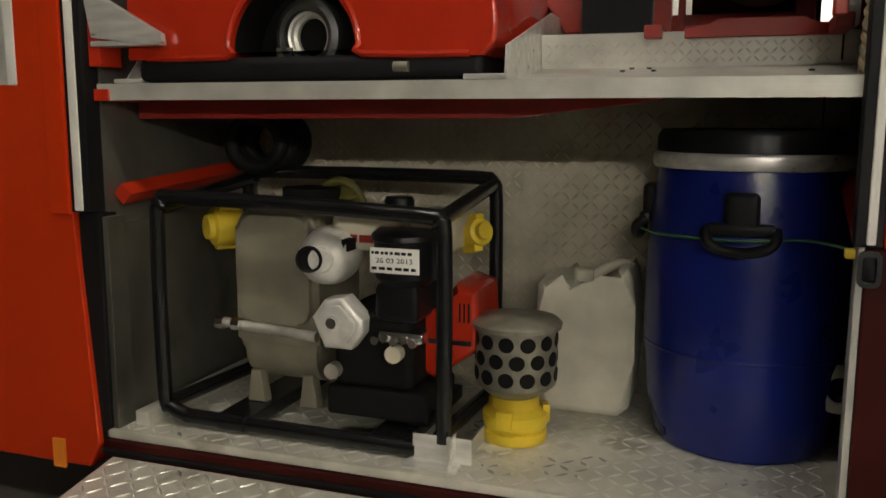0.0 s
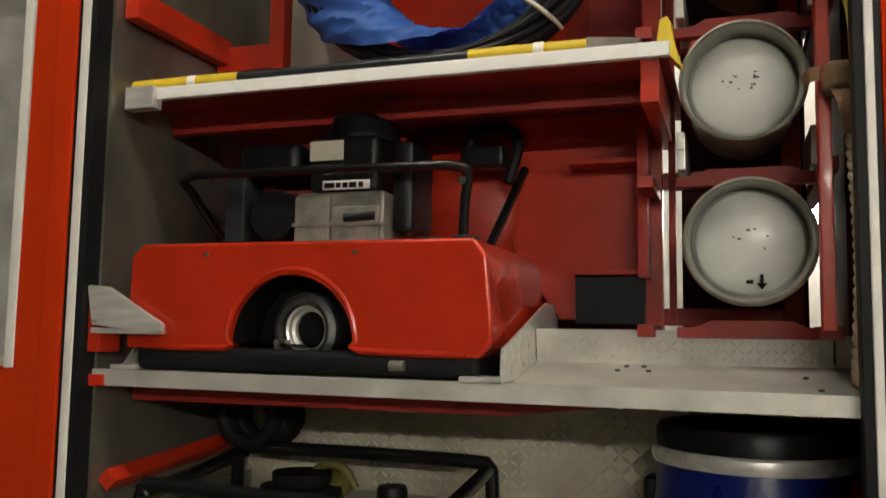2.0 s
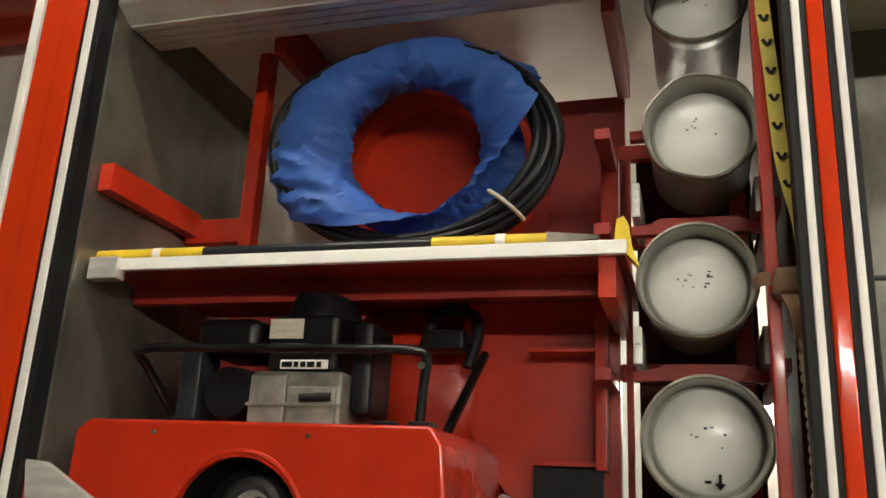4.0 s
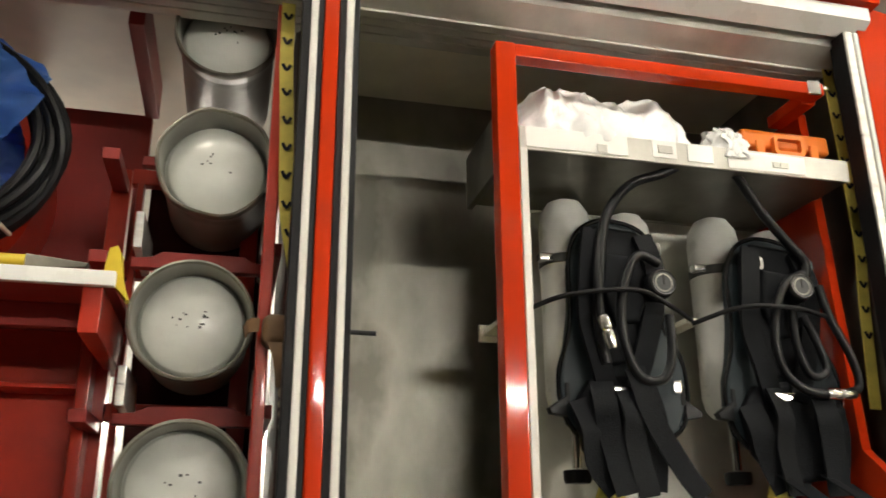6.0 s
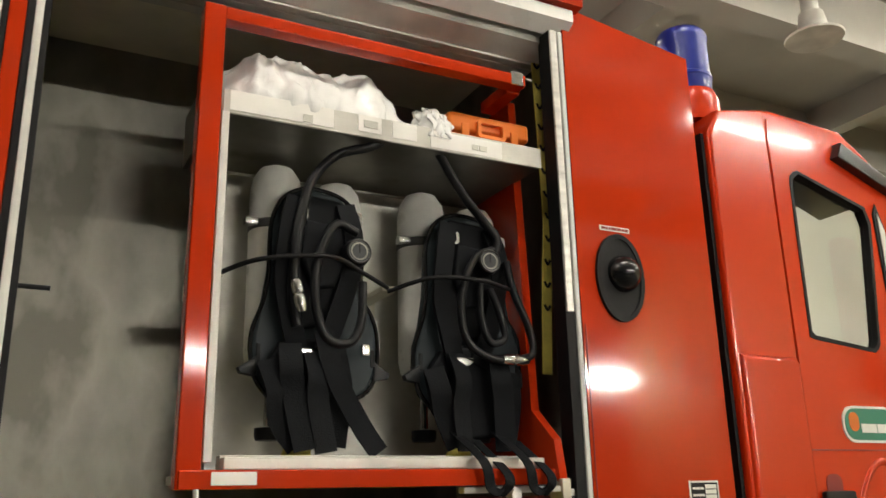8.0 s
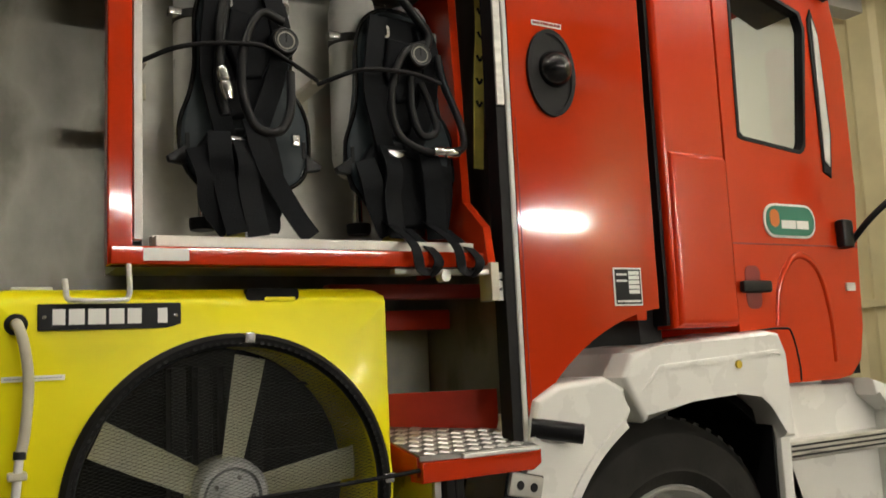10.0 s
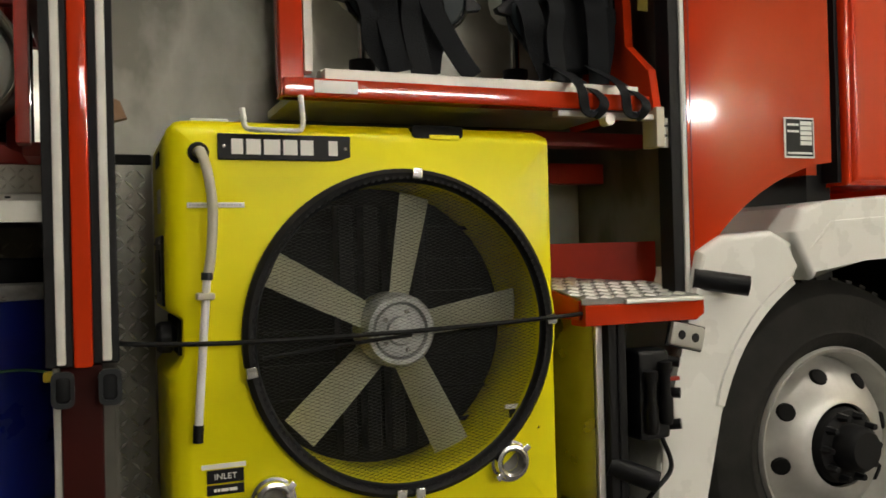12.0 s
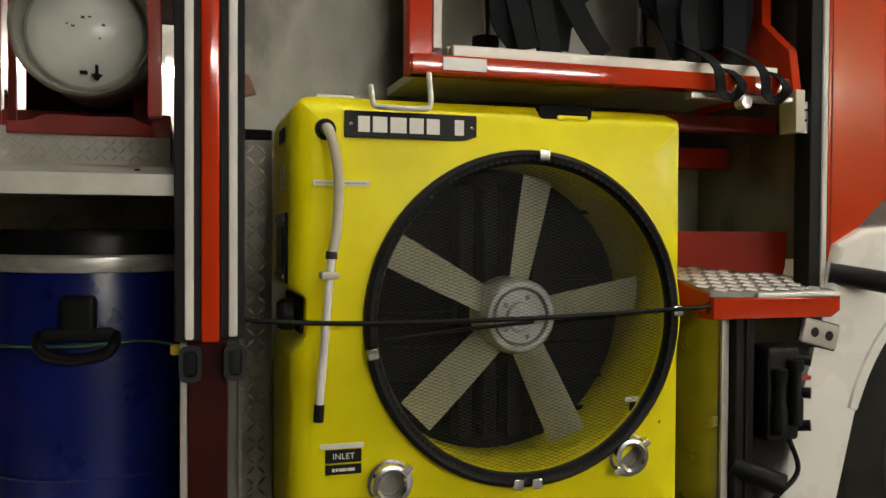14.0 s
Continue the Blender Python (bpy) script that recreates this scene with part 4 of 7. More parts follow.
for k in range(10):
    a = 2 * math.pi * k / 10
    part("wheel_nut", lathe(B(), [(0, -0.035), (0.009, -0.033), (0.012, -0.01), (0.015, 0.0)], (WX + 0.088 * math.cos(a), C - 0.022, WZ + 0.088 * math.sin(a)), (0, 1, 0), 6), BLACK, wh)
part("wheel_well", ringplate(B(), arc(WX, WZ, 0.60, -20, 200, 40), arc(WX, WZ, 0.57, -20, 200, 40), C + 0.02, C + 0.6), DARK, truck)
# black sheet that stands in for the shade behind the wheel
part("axle_shade", box(B(), 1.95, 2.9, C + 0.40, C + 0.45, G + 0.15, 1.25), DARK, truck)
mg = part("front_mudguard", prism(B(), [(2.17, 1.20), (2.205, 1.265), (2.30, 1.282), (2.76, 1.315), (2.82, 1.305), (2.85, 1.24), (2.86, 0.98), (2.80, 0.98), (2.77, 1.09), (2.72, 1.13), (2.62, 1.145), (2.42, 1.135), (2.24, 1.07)], C - 0.075, C + 0.25, bev=0.018, seg=3), WHITE, truck)
part("guard_ridge", prism(B(), [(2.23, 1.155), (2.31, 1.215), (2.77, 1.245), (2.81, 1.235), (2.815, 1.24), (2.80, 1.255), (2.30, 1.228)], C - 0.079, C - 0.07, bev=0.003), WHITE, mg)
part("guard_stud", rod(B(), (2.62, C - 0.082, 1.215), (2.62, C - 0.07, 1.215), 0.012), YCAP, mg)
outer_g = [(1.885, 1.155), (1.96, 1.195), (2.12, 1.205), (2.19, 1.17)] + [(2.18, 1.11)] + [p for p in arc(2.42, 0.62, 0.50, 118, 166, 9)] + [(1.905, 0.62), (1.875, 0.42), (1.70, 0.42), (1.76, 0.72), (1.84, 0.98)]
rg = part("rear_mudguard", prism(B(), outer_g, C - 0.06, C + 0.22, bev=0.018, seg=3), WHITE, truck)
part("guard_edge", prism(B(), arc(2.42, 0.62, 0.525, 118, 164, 10) + arc(2.42, 0.62, 0.50, 164, 118, 10), C - 0.068, C - 0.058, bev=0.003), WHITE, rg)
sk = part("entry_skirt", prism(B(), [(2.86, 1.135), (3.36, 1.12), (3.40, 1.02), (3.40, 0.45), (2.84, 0.45), (2.845, 0.9)], C + 0.02, C + 0.2, bev=0.01), WHITE, truck)
part("arch_liner", box(B(), 2.786, 2.7975, C - 0.04, C + 0.4, 0.45, 1.02), SEAL, sk)
part("skirt_edge", box(B(), 2.80, 2.845, C - 0.06, C + 0.06, 0.52, 1.06, 0.008), WHITE, sk)
for z in (0.93, 0.58):
    s1 = part("entry_step", box(B(), 2.87, 3.38, C - 0.04, C + 0.1, z - 0.03, z + 0.03, 0.008), ALU, sk)
    for k in range(3):
        part("step_groove", box(B(), 2.87, 3.38, C - 0.043, C - 0.039, z - 0.02 + 0.016 * k, z - 0.013 + 0.016 * k, 0.001), GREYBLK, s1)
part("amber_lamp", box(B(), 2.80, 2.845, C - 0.075, C - 0.058, 0.53, 0.60, 0.01), AMBER, sk)
part("bumper_corner", prism(B(), [(3.28, 1.14), (3.42, 1.10), (3.47, 1.05), (3.48, 0.5), (3.40, 0.5), (3.40, 1.02), (3.30, 1.08)], C - 0.06, C + 0.15, bev=0.015), WHITE, truck)
part("corner_lamp", box(B(), 3.43, 3.475, C - 0.068, C - 0.055, 0.85, 1.04, 0.006), AMBER, truck)

# ---- lower locker: pump, strainer, can, drum ----
def pump_set():
    th = thing("water_pump", -0.87, 1.8, 0.38, "petrol water pump in a black tubular carrying frame", "pump")
    x0, x1, y0, y1, z0, z1 = -1.275, -0.475, 1.57, 2.02, 0.41, 1.0
    r = 0.02
    bm = B()
    c = 0.07
    loop = [(x0 + c, y0, z0), (x0 + 0.02, y0, z0 + 0.02), (x0, y0, z0 + c), (x0, y0, z1 - c), (x0 + 0.02, y0, z1 - 0.02), (x0 + c, y0, z1), (x1 - c, y0, z1 - 0.02), (x1 - 0.02, y0, z1 - 0.035), (x1, y0, z1 - c), (x1, y0, z0 + 0.02)]
    part("front_hoop", tube(bm, loop, r, 12, 4), PIPE, th)
    part("bottom_tube", rod(B(), (x0 + c, y0, z0), (x1 - 0.07, y0, z0 - 0.005), r, 14), PIPE, th)
    part("tube_sleeve", rod(B(), (-1.10, y0, z0), (-1.02, y0, z0), r + 0.004, 14), PIPE, th)
    loop = [(x0, y1, z0), (x0, y1, z1 - c + 0.04), (x0 + 0.02, y1, z1 + 0.02), (x0 + c, y1, z1 + 0.04), (x1 - c, y1, z1 + 0.04), (x1 - 0.02, y1, z1 + 0.02), (x1, y1, z1 - c + 0.04), (x1, y1, z0)]
    part("rear_hoop", tube(B(), loop, r, 12, 4), PIPE, th)
    for x in (x0 + 0.01, x1 - 0.01):
        part("side_tube", rod(B(), (x, y0, z1 - 0.03), (x, y1, z1 + 0.02), r, 12), PIPE, th)
        part("side_tube", rod(B(), (x, y0, z0 + 0.03), (x, y1, z0 + 0.01), r, 12), PIPE, th)
    for x in (-1.06, -0.62):
        part("runner", box(B(), x - 0.05, x + 0.05, y0 - 0.01, y1, z0 - 0.02, z0 + 0.02, 0.006), PIPE, th)
    # pump body
    bm = prism(B(), rounded(-1.11, -0.86, 0.56, 0.965, 0.05), 1.68, 1.93, bev=0.02, seg=3)
    pb = part("pump_body", bm, PUMPGREY, th)
    part("body_cover", prism(B(), rounded(-1.09, -0.88, 0.66, 0.95, 0.04), 1.66, 1.685, bev=0.008), PUMPGREY, pb)
    part("clamp_bar", rod(B(), (-1.16, 1.66, 0.655), (-0.86, 1.66, 0.635), 0.014), CAST, pb)
    for x in (-1.14, -1.09):
        part("clamp_nut", lathe(B(), [(0, -0.012), (0.018, -0.012), (0.018, 0.012), (0, 0.012)], (x, 1.645, 0.655), (1, 0, 0), 8), CHROME, pb)
    part("lower_body", lathe(B(), [(0, 0), (0.075, 0), (0.085, 0.02), (0.085, 0.22), (0, 0.22)], (-1.09, 1.76, 0.575), (1, 0, 0), 24), PUMPGREY, pb)
    for x in (-1.06, -0.90):
        part("foot", prism(B(), [(x - 0.015, 0.52), (x + 0.015, 0.52), (x + 0.028, 0.43), (x - 0.028, 0.43)], 1.68, 1.72, bev=0.006), PUMPGREY, pb)
    part("top_flange", lathe(B(), [(0, 0), (0.11, 0), (0.11, 0.025), (0.08, 0.03), (0.08, 0.06), (0, 0.06)], (-0.95, 1.82, 0.955), seg=28), DARK, pb)

    def cap(at, way, r):
        cp = part("coupling_cap", lathe(B(), [(0, 0.06), (r * 0.6, 0.06), (r * 0.66, 0.045), (r * 0.95, 0.04), (r, 0.03), (r, -0.03), (r * 0.7, -0.035), (r * 0.7, -0.08), (0, -0.08)], at, way, 26), YCAP, th)
        for k in range(2):
            a = k * math.pi + 0.6
            p = Vector(at) + Vector(way).normalized() * 0.0 + Vector(way).orthogonal().normalized() * r * math.cos(a) + Vector(way).cross(Vector(way).orthogonal()).normalized() * r * math.sin(a)
            part("cap_lug", box(B(), -0.014, 0.014, -0.014, 0.014, -0.03, 0.03, 0.005, m=Matrix.Translation(p) @ turn_to(way)), YCAP, cp)
    cap((-1.18, 1.75, 0.905), (-0.6, -0.8, 0), 0.055)
    part("filler_arch", tube(B(), [(-0.965, 1.88, 0.955), (-0.95, 1.88, 1.0), (-0.90, 1.87, 1.03), (-0.85, 1.87, 1.02), (-0.82, 1.88, 0.97)], 0.012, 10), OLIVE, th)
    part("filler_cap", lathe(B(), [(0, 0.03), (0.05, 0.028), (0.06, 0.02), (0.06, -0.01), (0, -0.01)], (-0.89, 1.88, 0.98), (0.1, -0.4, 1), 24), OLIVE, th)
    cap((-0.475, 1.80, 0.91), (0.6, -0.5, 0.2), 0.036)
    # engine
    tk = part("fuel_tank", box(B(), -0.83, -0.49, 1.68, 1.92, 0.865, 0.965, 0.03, 3), CREAM, th)
    part("tank_cap", lathe(B(), [(0, 0.03), (0.035, 0.03), (0.04, 0.02), (0.04, -0.01), (0, -0.01)], (-0.68, 1.80, 0.97), seg=20), BLACK, tk)
    part("tank_brand", bars(B(), -0.77, -0.69, 0.90, 0.02, 1.677, 21), DULLRED, tk)
    mf = part("muffler", lathe(B(), [(0, -0.06), (0.03, -0.06), (0.034, -0.05), (0.046, -0.048), (0.066, -0.03), (0.076, 0.02), (0.074, 0.08), (0, 0.09)], (-0.815, 1.64, 0.855), (-0.15, 1, 0), 28), ALLOY, th, "cast silver exhaust muffler")
    part("outlet", lathe(B(), [(0.0, 0.0), (0.026, 0.0), (0.028, -0.01), (0.033, -0.012), (0.034, 0.0)], (-0.832, 1.578, 0.857), (-0.15, 1, 0), 20), DARK, mf)
    for k in range(3):
        part("vent_slot", box(B(), -0.775 + 0.013 * k, -0.769 + 0.013 * k, 1.615, 1.66, 0.875, 0.905), DARK, mf)
    hexa = [(-0.765 + 0.072 * math.cos(radians(a)), 0.692 + 0.072 * math.sin(radians(a))) for a in (12, 78, 120, 168, 240, 300, 345)]
    sc = part("recoil_cover", prism(B(), hexa, 1.585, 1.66, bev=0.012, seg=3), ALLOY, th, "bare metal recoil starter cover")
    part("cover_step", prism(B(), [(-0.765 + (p[0] + 0.765) * 0.75, 0.692 + (p[1] - 0.692) * 0.75) for p in hexa], 1.577, 1.59, bev=0.006), ALLOY, sc)
    part("cover_bolt", lathe(B(), [(0, -0.01), (0.014, -0.01), (0.018, 0), (0.018, 0.01)], (-0.772, 1.577, 0.70), (0, 1, 0), 14), CHROME, sc)
    af = part("air_filter", lathe(B(), [(0, 0.125), (0.07, 0.122), (0.088, 0.108), (0.09, 0.095), (0.083, 0.09), (0.08, 0.0), (0.06, -0.02), (0, -0.02)], (-0.612, 1.68, 0.812), seg=30), BLACK, th, "black air filter with a white handwritten label")
    part("wing_nut", rod(B(), (-0.612, 1.68, 0.93), (-0.612, 1.68, 0.95), 0.008), CHROME, af)
    lb = part("oil_label", box(B(), -0.673, -0.545, 1.588, 1.592, 0.832, 0.894, 0.001), SIGNWH, af)
    part("label_line", bars(B(), -0.668, -0.552, 0.882, 0.007, 1.5875, 31, 0.5), SIGNBLK, lb)
    writing("label_date", "26 03 2013", 0.017, Matrix.Translation((-0.609, 1.5873, 0.863)) @ Matrix.Rotation(radians(90), 4, "X"), SIGNBLK, lb, 0.0004, 0.095)
    part("label_line", bars(B(), -0.668, -0.552, 0.844, 0.007, 1.5875, 33, 0.7), SIGNBLK, lb)
    part("carburettor", box(B(), -0.68, -0.56, 1.62, 1.78, 0.70, 0.80, 0.02, 2), BLACK, th)
    cr = part("crankcase", box(B(), -0.80, -0.58, 1.63, 1.88, 0.52, 0.72, 0.025, 3), DARK, th)
    part("case_bolt", rod(B(), (-0.79, 1.60, 0.565), (-0.79, 1.64, 0.565), 0.02), CAST, cr)
    part("cylinder_fin", box(B(), -0.66, -0.54, 1.60, 1.66, 0.655, 0.685, 0.01), CHROME, cr)
    for k in range(5):
        part("fuel_screw", rod(B(), (-0.665 + 0.025 * k, 1.59, 0.66 + 0.008 * (k % 2)), (-0.665 + 0.025 * k, 1.62, 0.66), 0.011, 8), CHROME, cr)
    part("drain_plug", rod(B(), (-0.62, 1.60, 0.625), (-0.62, 1.63, 0.625), 0.022), CREAM, cr)
    part("red_cowl", prism(B(), [(-0.70, 0.60), (-0.57, 0.68), (-0.50, 0.79), (-0.445, 0.77), (-0.435, 0.62), (-0.56, 0.53)], 1.73, 1.95, bev=0.02, seg=3), GRPRED, th)
    for k in range(3):
        part("cowl_slot", box(B(), -0.49 + 0.012 * k, -0.485 + 0.012 * k, 1.728, 1.74, 0.69, 0.74), DARK, th)
    part("engine_base", box(B(), -0.82, -0.54, 1.63, 1.86, 0.44, 0.52, 0.012), DARK, th)
    part("mount_block", box(B(), -0.60, -0.54, 1.64, 1.7, 0.43, 0.48, 0.01), BLACK, th)
    part("throttle_lever", rod(B(), (-0.53, 1.62, 0.665), (-0.42, 1.60, 0.672), 0.006), BLACK, th)


pump_set()
br = thing("pump_stop", -0.45, 1.53, 0.38, "bent aluminium stop plate bolted to locker floor", "bracket")
part("plate", box(B(), -0.56, -0.425, 1.50, 1.60, 0.381, 0.387, 0.002), ALU, br)
part("upright", box(B(), -0.55, -0.40, 1.555, 1.56, 0.385, 0.45, 0.002), ALU, br)
part("web", prism(B(), [(1.50, 0.387), (1.56, 0.387), (1.56, 0.46), (1.53, 0.45)], -0.445, -0.44, "x"), ALU, br)
tr = thing("floor_rail", -1.3, 1.6, 0.38, "low aluminium angle rail on the locker floor", "rail")
part("angle", box(B(), -1.345, -1.30, 1.53, 2.2, 0.38, 0.42, 0.004), ALUDULL, tr)
rl = thing("floor_rail", -0.41, 1.6, 0.38, "low aluminium angle rail on the locker floor", "rail")
part("angle", box(B(), -0.425, -0.42, 1.58, 2.2, 0.38, 0.42, 0.002), ALUDULL, rl)


def strainer():
    x, y, z = -0.352, 1.785, 0.38
    th = thing("suction_strainer", x, y, z, "pierced metal suction strainer on a yellow coupling", "strainer")
    part("coupling", lathe(B(), [(0, 0.0), (0.078, 0.0), (0.083, 0.008), (0.083, 0.028), (0.074, 0.034), (0.082, 0.042), (0.085, 0.055), (0.085, 0.075), (0.07, 0.082), (0.062, 0.09), (0.062, 0.12), (0, 0.12)], (x, y, z), seg=36), YCAP, th)
    for k in range(3):
        a = 2.1 * k + 0.4
        part("lug", box(B(), -0.022, 0.022, -0.008, 0.012, 0.0, 0.05, 0.005, m=Matrix.Translation((x + 0.08 * math.cos(a), y + 0.08 * math.sin(a), z + 0.045)) @ Matrix.Rotation(a + math.pi / 2, 4, "Z")), YCAP, th)
    part("neck", lathe(B(), [(0.055, 0.118), (0.07, 0.125), (0.100, 0.15)], (x, y, z), seg=36), TUBERIM, th)
    bm = lathe(B(), [(0.100, 0.15), (0.105, 0.16), (0.105, 0.305), (0.11, 0.31)], (x, y, z), seg=40)
    part("basket", bm, TUBERIM, th)
    part("lid", lathe(B(), [(0.0, 0.335), (0.06, 0.333), (0.106, 0.322), (0.117, 0.312), (0.115, 0.30), (0.10, 0.302)], (x, y, z), seg=40), TUBERIM, th)
    for row in range(3):
        for k in range(12):
            a = 2 * math.pi * (k + 0.5 * (row % 2)) / 12
            h = z + 0.183 + 0.045 * row
            p = Vector((x + 0.1055 * math.cos(a), y + 0.1055 * math.sin(a), h))
            part("hole", lathe(B(), [(0.0, 0.0004), (0.0190, 0.0), (0.0205, -0.003)], p, (math.cos(a), math.sin(a), 0), 14), DARK, th)


strainer()


def jerry_can():
    th = thing("jerry_can", -0.215, 2.12, 0.38, "off-white plastic canister with a moulded grip", "canister")
    prof = [(-0.345, 0.41), (-0.31, 0.383), (-0.12, 0.383), (-0.09, 0.41), (-0.078, 0.55), (-0.08, 0.70), (-0.09, 0.78), (-0.105, 0.805), (-0.13, 0.80), (-0.16, 0.765), (-0.20, 0.735), (-0.235, 0.735), (-0.25, 0.76), (-0.28, 0.755), (-0.335, 0.765), (-0.352, 0.745), (-0.355, 0.62)]
    part("body", prism(B(), prof, 2.01, 2.23, bev=0.03, seg=4), CAN, th)
    part("screw_cap", lathe(B(), [(0, 0.035), (0.024, 0.035), (0.028, 0.03), (0.028, 0.0), (0, 0)], (-0.235, 2.10, 0.75), seg=22), CAN, th)
    part("grip", tube(B(), [(-0.23, 2.12, 0.73), (-0.19, 2.12, 0.775), (-0.14, 2.12, 0.80), (-0.10, 2.12, 0.79)], 0.015, 10), CAN, th)


jerry_can()


def drum():
    x, y, z = 0.195, 2.0, 0.38
    th = thing("plastic_drum", x, y, z, "blue plastic drum with black lid and clamp ring", "drum")
    part("body", lathe(B(), [(0, 0.012), (0.18, 0.01), (0.20, 0.0), (0.212, 0.012), (0.235, 0.12), (0.246, 0.26), (0.248, 0.42), (0.243, 0.55), (0.232, 0.66), (0.224, 0.70), (0.224, 0.715)], (x, y, z), seg=64), BLUE, th)
    part("seam", lathe(B(), [(0.2478, 0.255), (0.250, 0.26), (0.2478, 0.265)], (x, y, z), seg=64), BLUE, th)
    part("clamp_ring", lathe(B(), [(0.222, 0.705), (0.238, 0.708), (0.243, 0.722), (0.240, 0.74), (0.228, 0.748)], (x, y, z), seg=64), ALU, th)
    part("lid", lathe(B(), [(0.232, 0.735), (0.231, 0.785), (0.222, 0.80), (0.206, 0.802), (0.20, 0.785), (0.17, 0.775), (0.05, 0.775), (0.0, 0.778)], (x, y, z), seg=64), BLACK, th)
    for a in (-94, 86, 178):
        m = Matrix.Translation((x, y, z)) @ Matrix.Rotation(radians(a), 4, "Z")
        hn = part("handle", tube(B(), [m @ Vector(p) for p in ((0.246, -0.075, 0.575), (0.268, -0.075, 0.555), (0.272, -0.055, 0.535), (0.272, 0, 0.525), (0.272, 0.055, 0.535), (0.268, 0.075, 0.555), (0.246, 0.075, 0.575))], 0.013, 10), BLACK, th)
        part("handle_mount", box(B(), 0.225, 0.262, -0.038, 0.038, 0.565, 0.66, 0.014, 3, m=m), BLACK, hn)
        part("handle_bridge", box(B(), 0.235, 0.265, -0.075, 0.075, 0.56, 0.59, 0.01, 2, m=m), BLACK, hn)


drum()
bh = thing("black_hose", -1.22, 2.05, 1.12, "coiled black rubber hose hanging under the shelf", "hose")
for k in range(4):
    part("loop", tube(B(), [(-1.22 + (0.085 + 0.01 * (k % 2)) * math.cos(a), 1.98 + 0.045 * k, 1.13 + (0.075 + 0.008 * (k % 2)) * math.sin(a)) for a in (2 * math.pi * i / 28 for i in range(28))], 0.022, 10, 0, closed=True), SEAL, bh)
cord = thing("elastic_cord", 0.3, 1.7, 0.93, "thin green elastic cord hooked round the drum", "cord")
part("cord", tube(B(), [(0.40, F + 0.06, 0.945), (0.36, 1.64, 0.945), (0.30, 1.735, 0.94), (0.2, 1.715, 0.935), (0.08, 1.75, 0.932), (-0.02, 1.83, 0.93), (-0.065, 1.92, 0.93)], 0.003, 6), mat("green_cord", (0.05, 0.16, 0.05), 0.7), cord)
part("hook_end", box(B(), 0.37, 0.40, F + 0.05, F + 0.075, 0.935, 0.955, 0.004), YCAP, cord)
cp = thing("hose_coupling", 0.40, 1.95, 0.5, "grey metal hose coupling lying behind the drum", "coupling")
part("ring", lathe(B(), [(0.03, 0.0), (0.055, 0.0), (0.06, 0.01), (0.06, 0.05), (0.04, 0.06), (0.03, 0.06)], (0.415, 1.93, 0.56), (0.1, -1, 0.1), 26), CAST, cp)
part("hose_end", rod(B(), (0.415, 1.94, 0.56), (0.41, 2.2, 0.47), 0.045, 18), BLACK, cp)

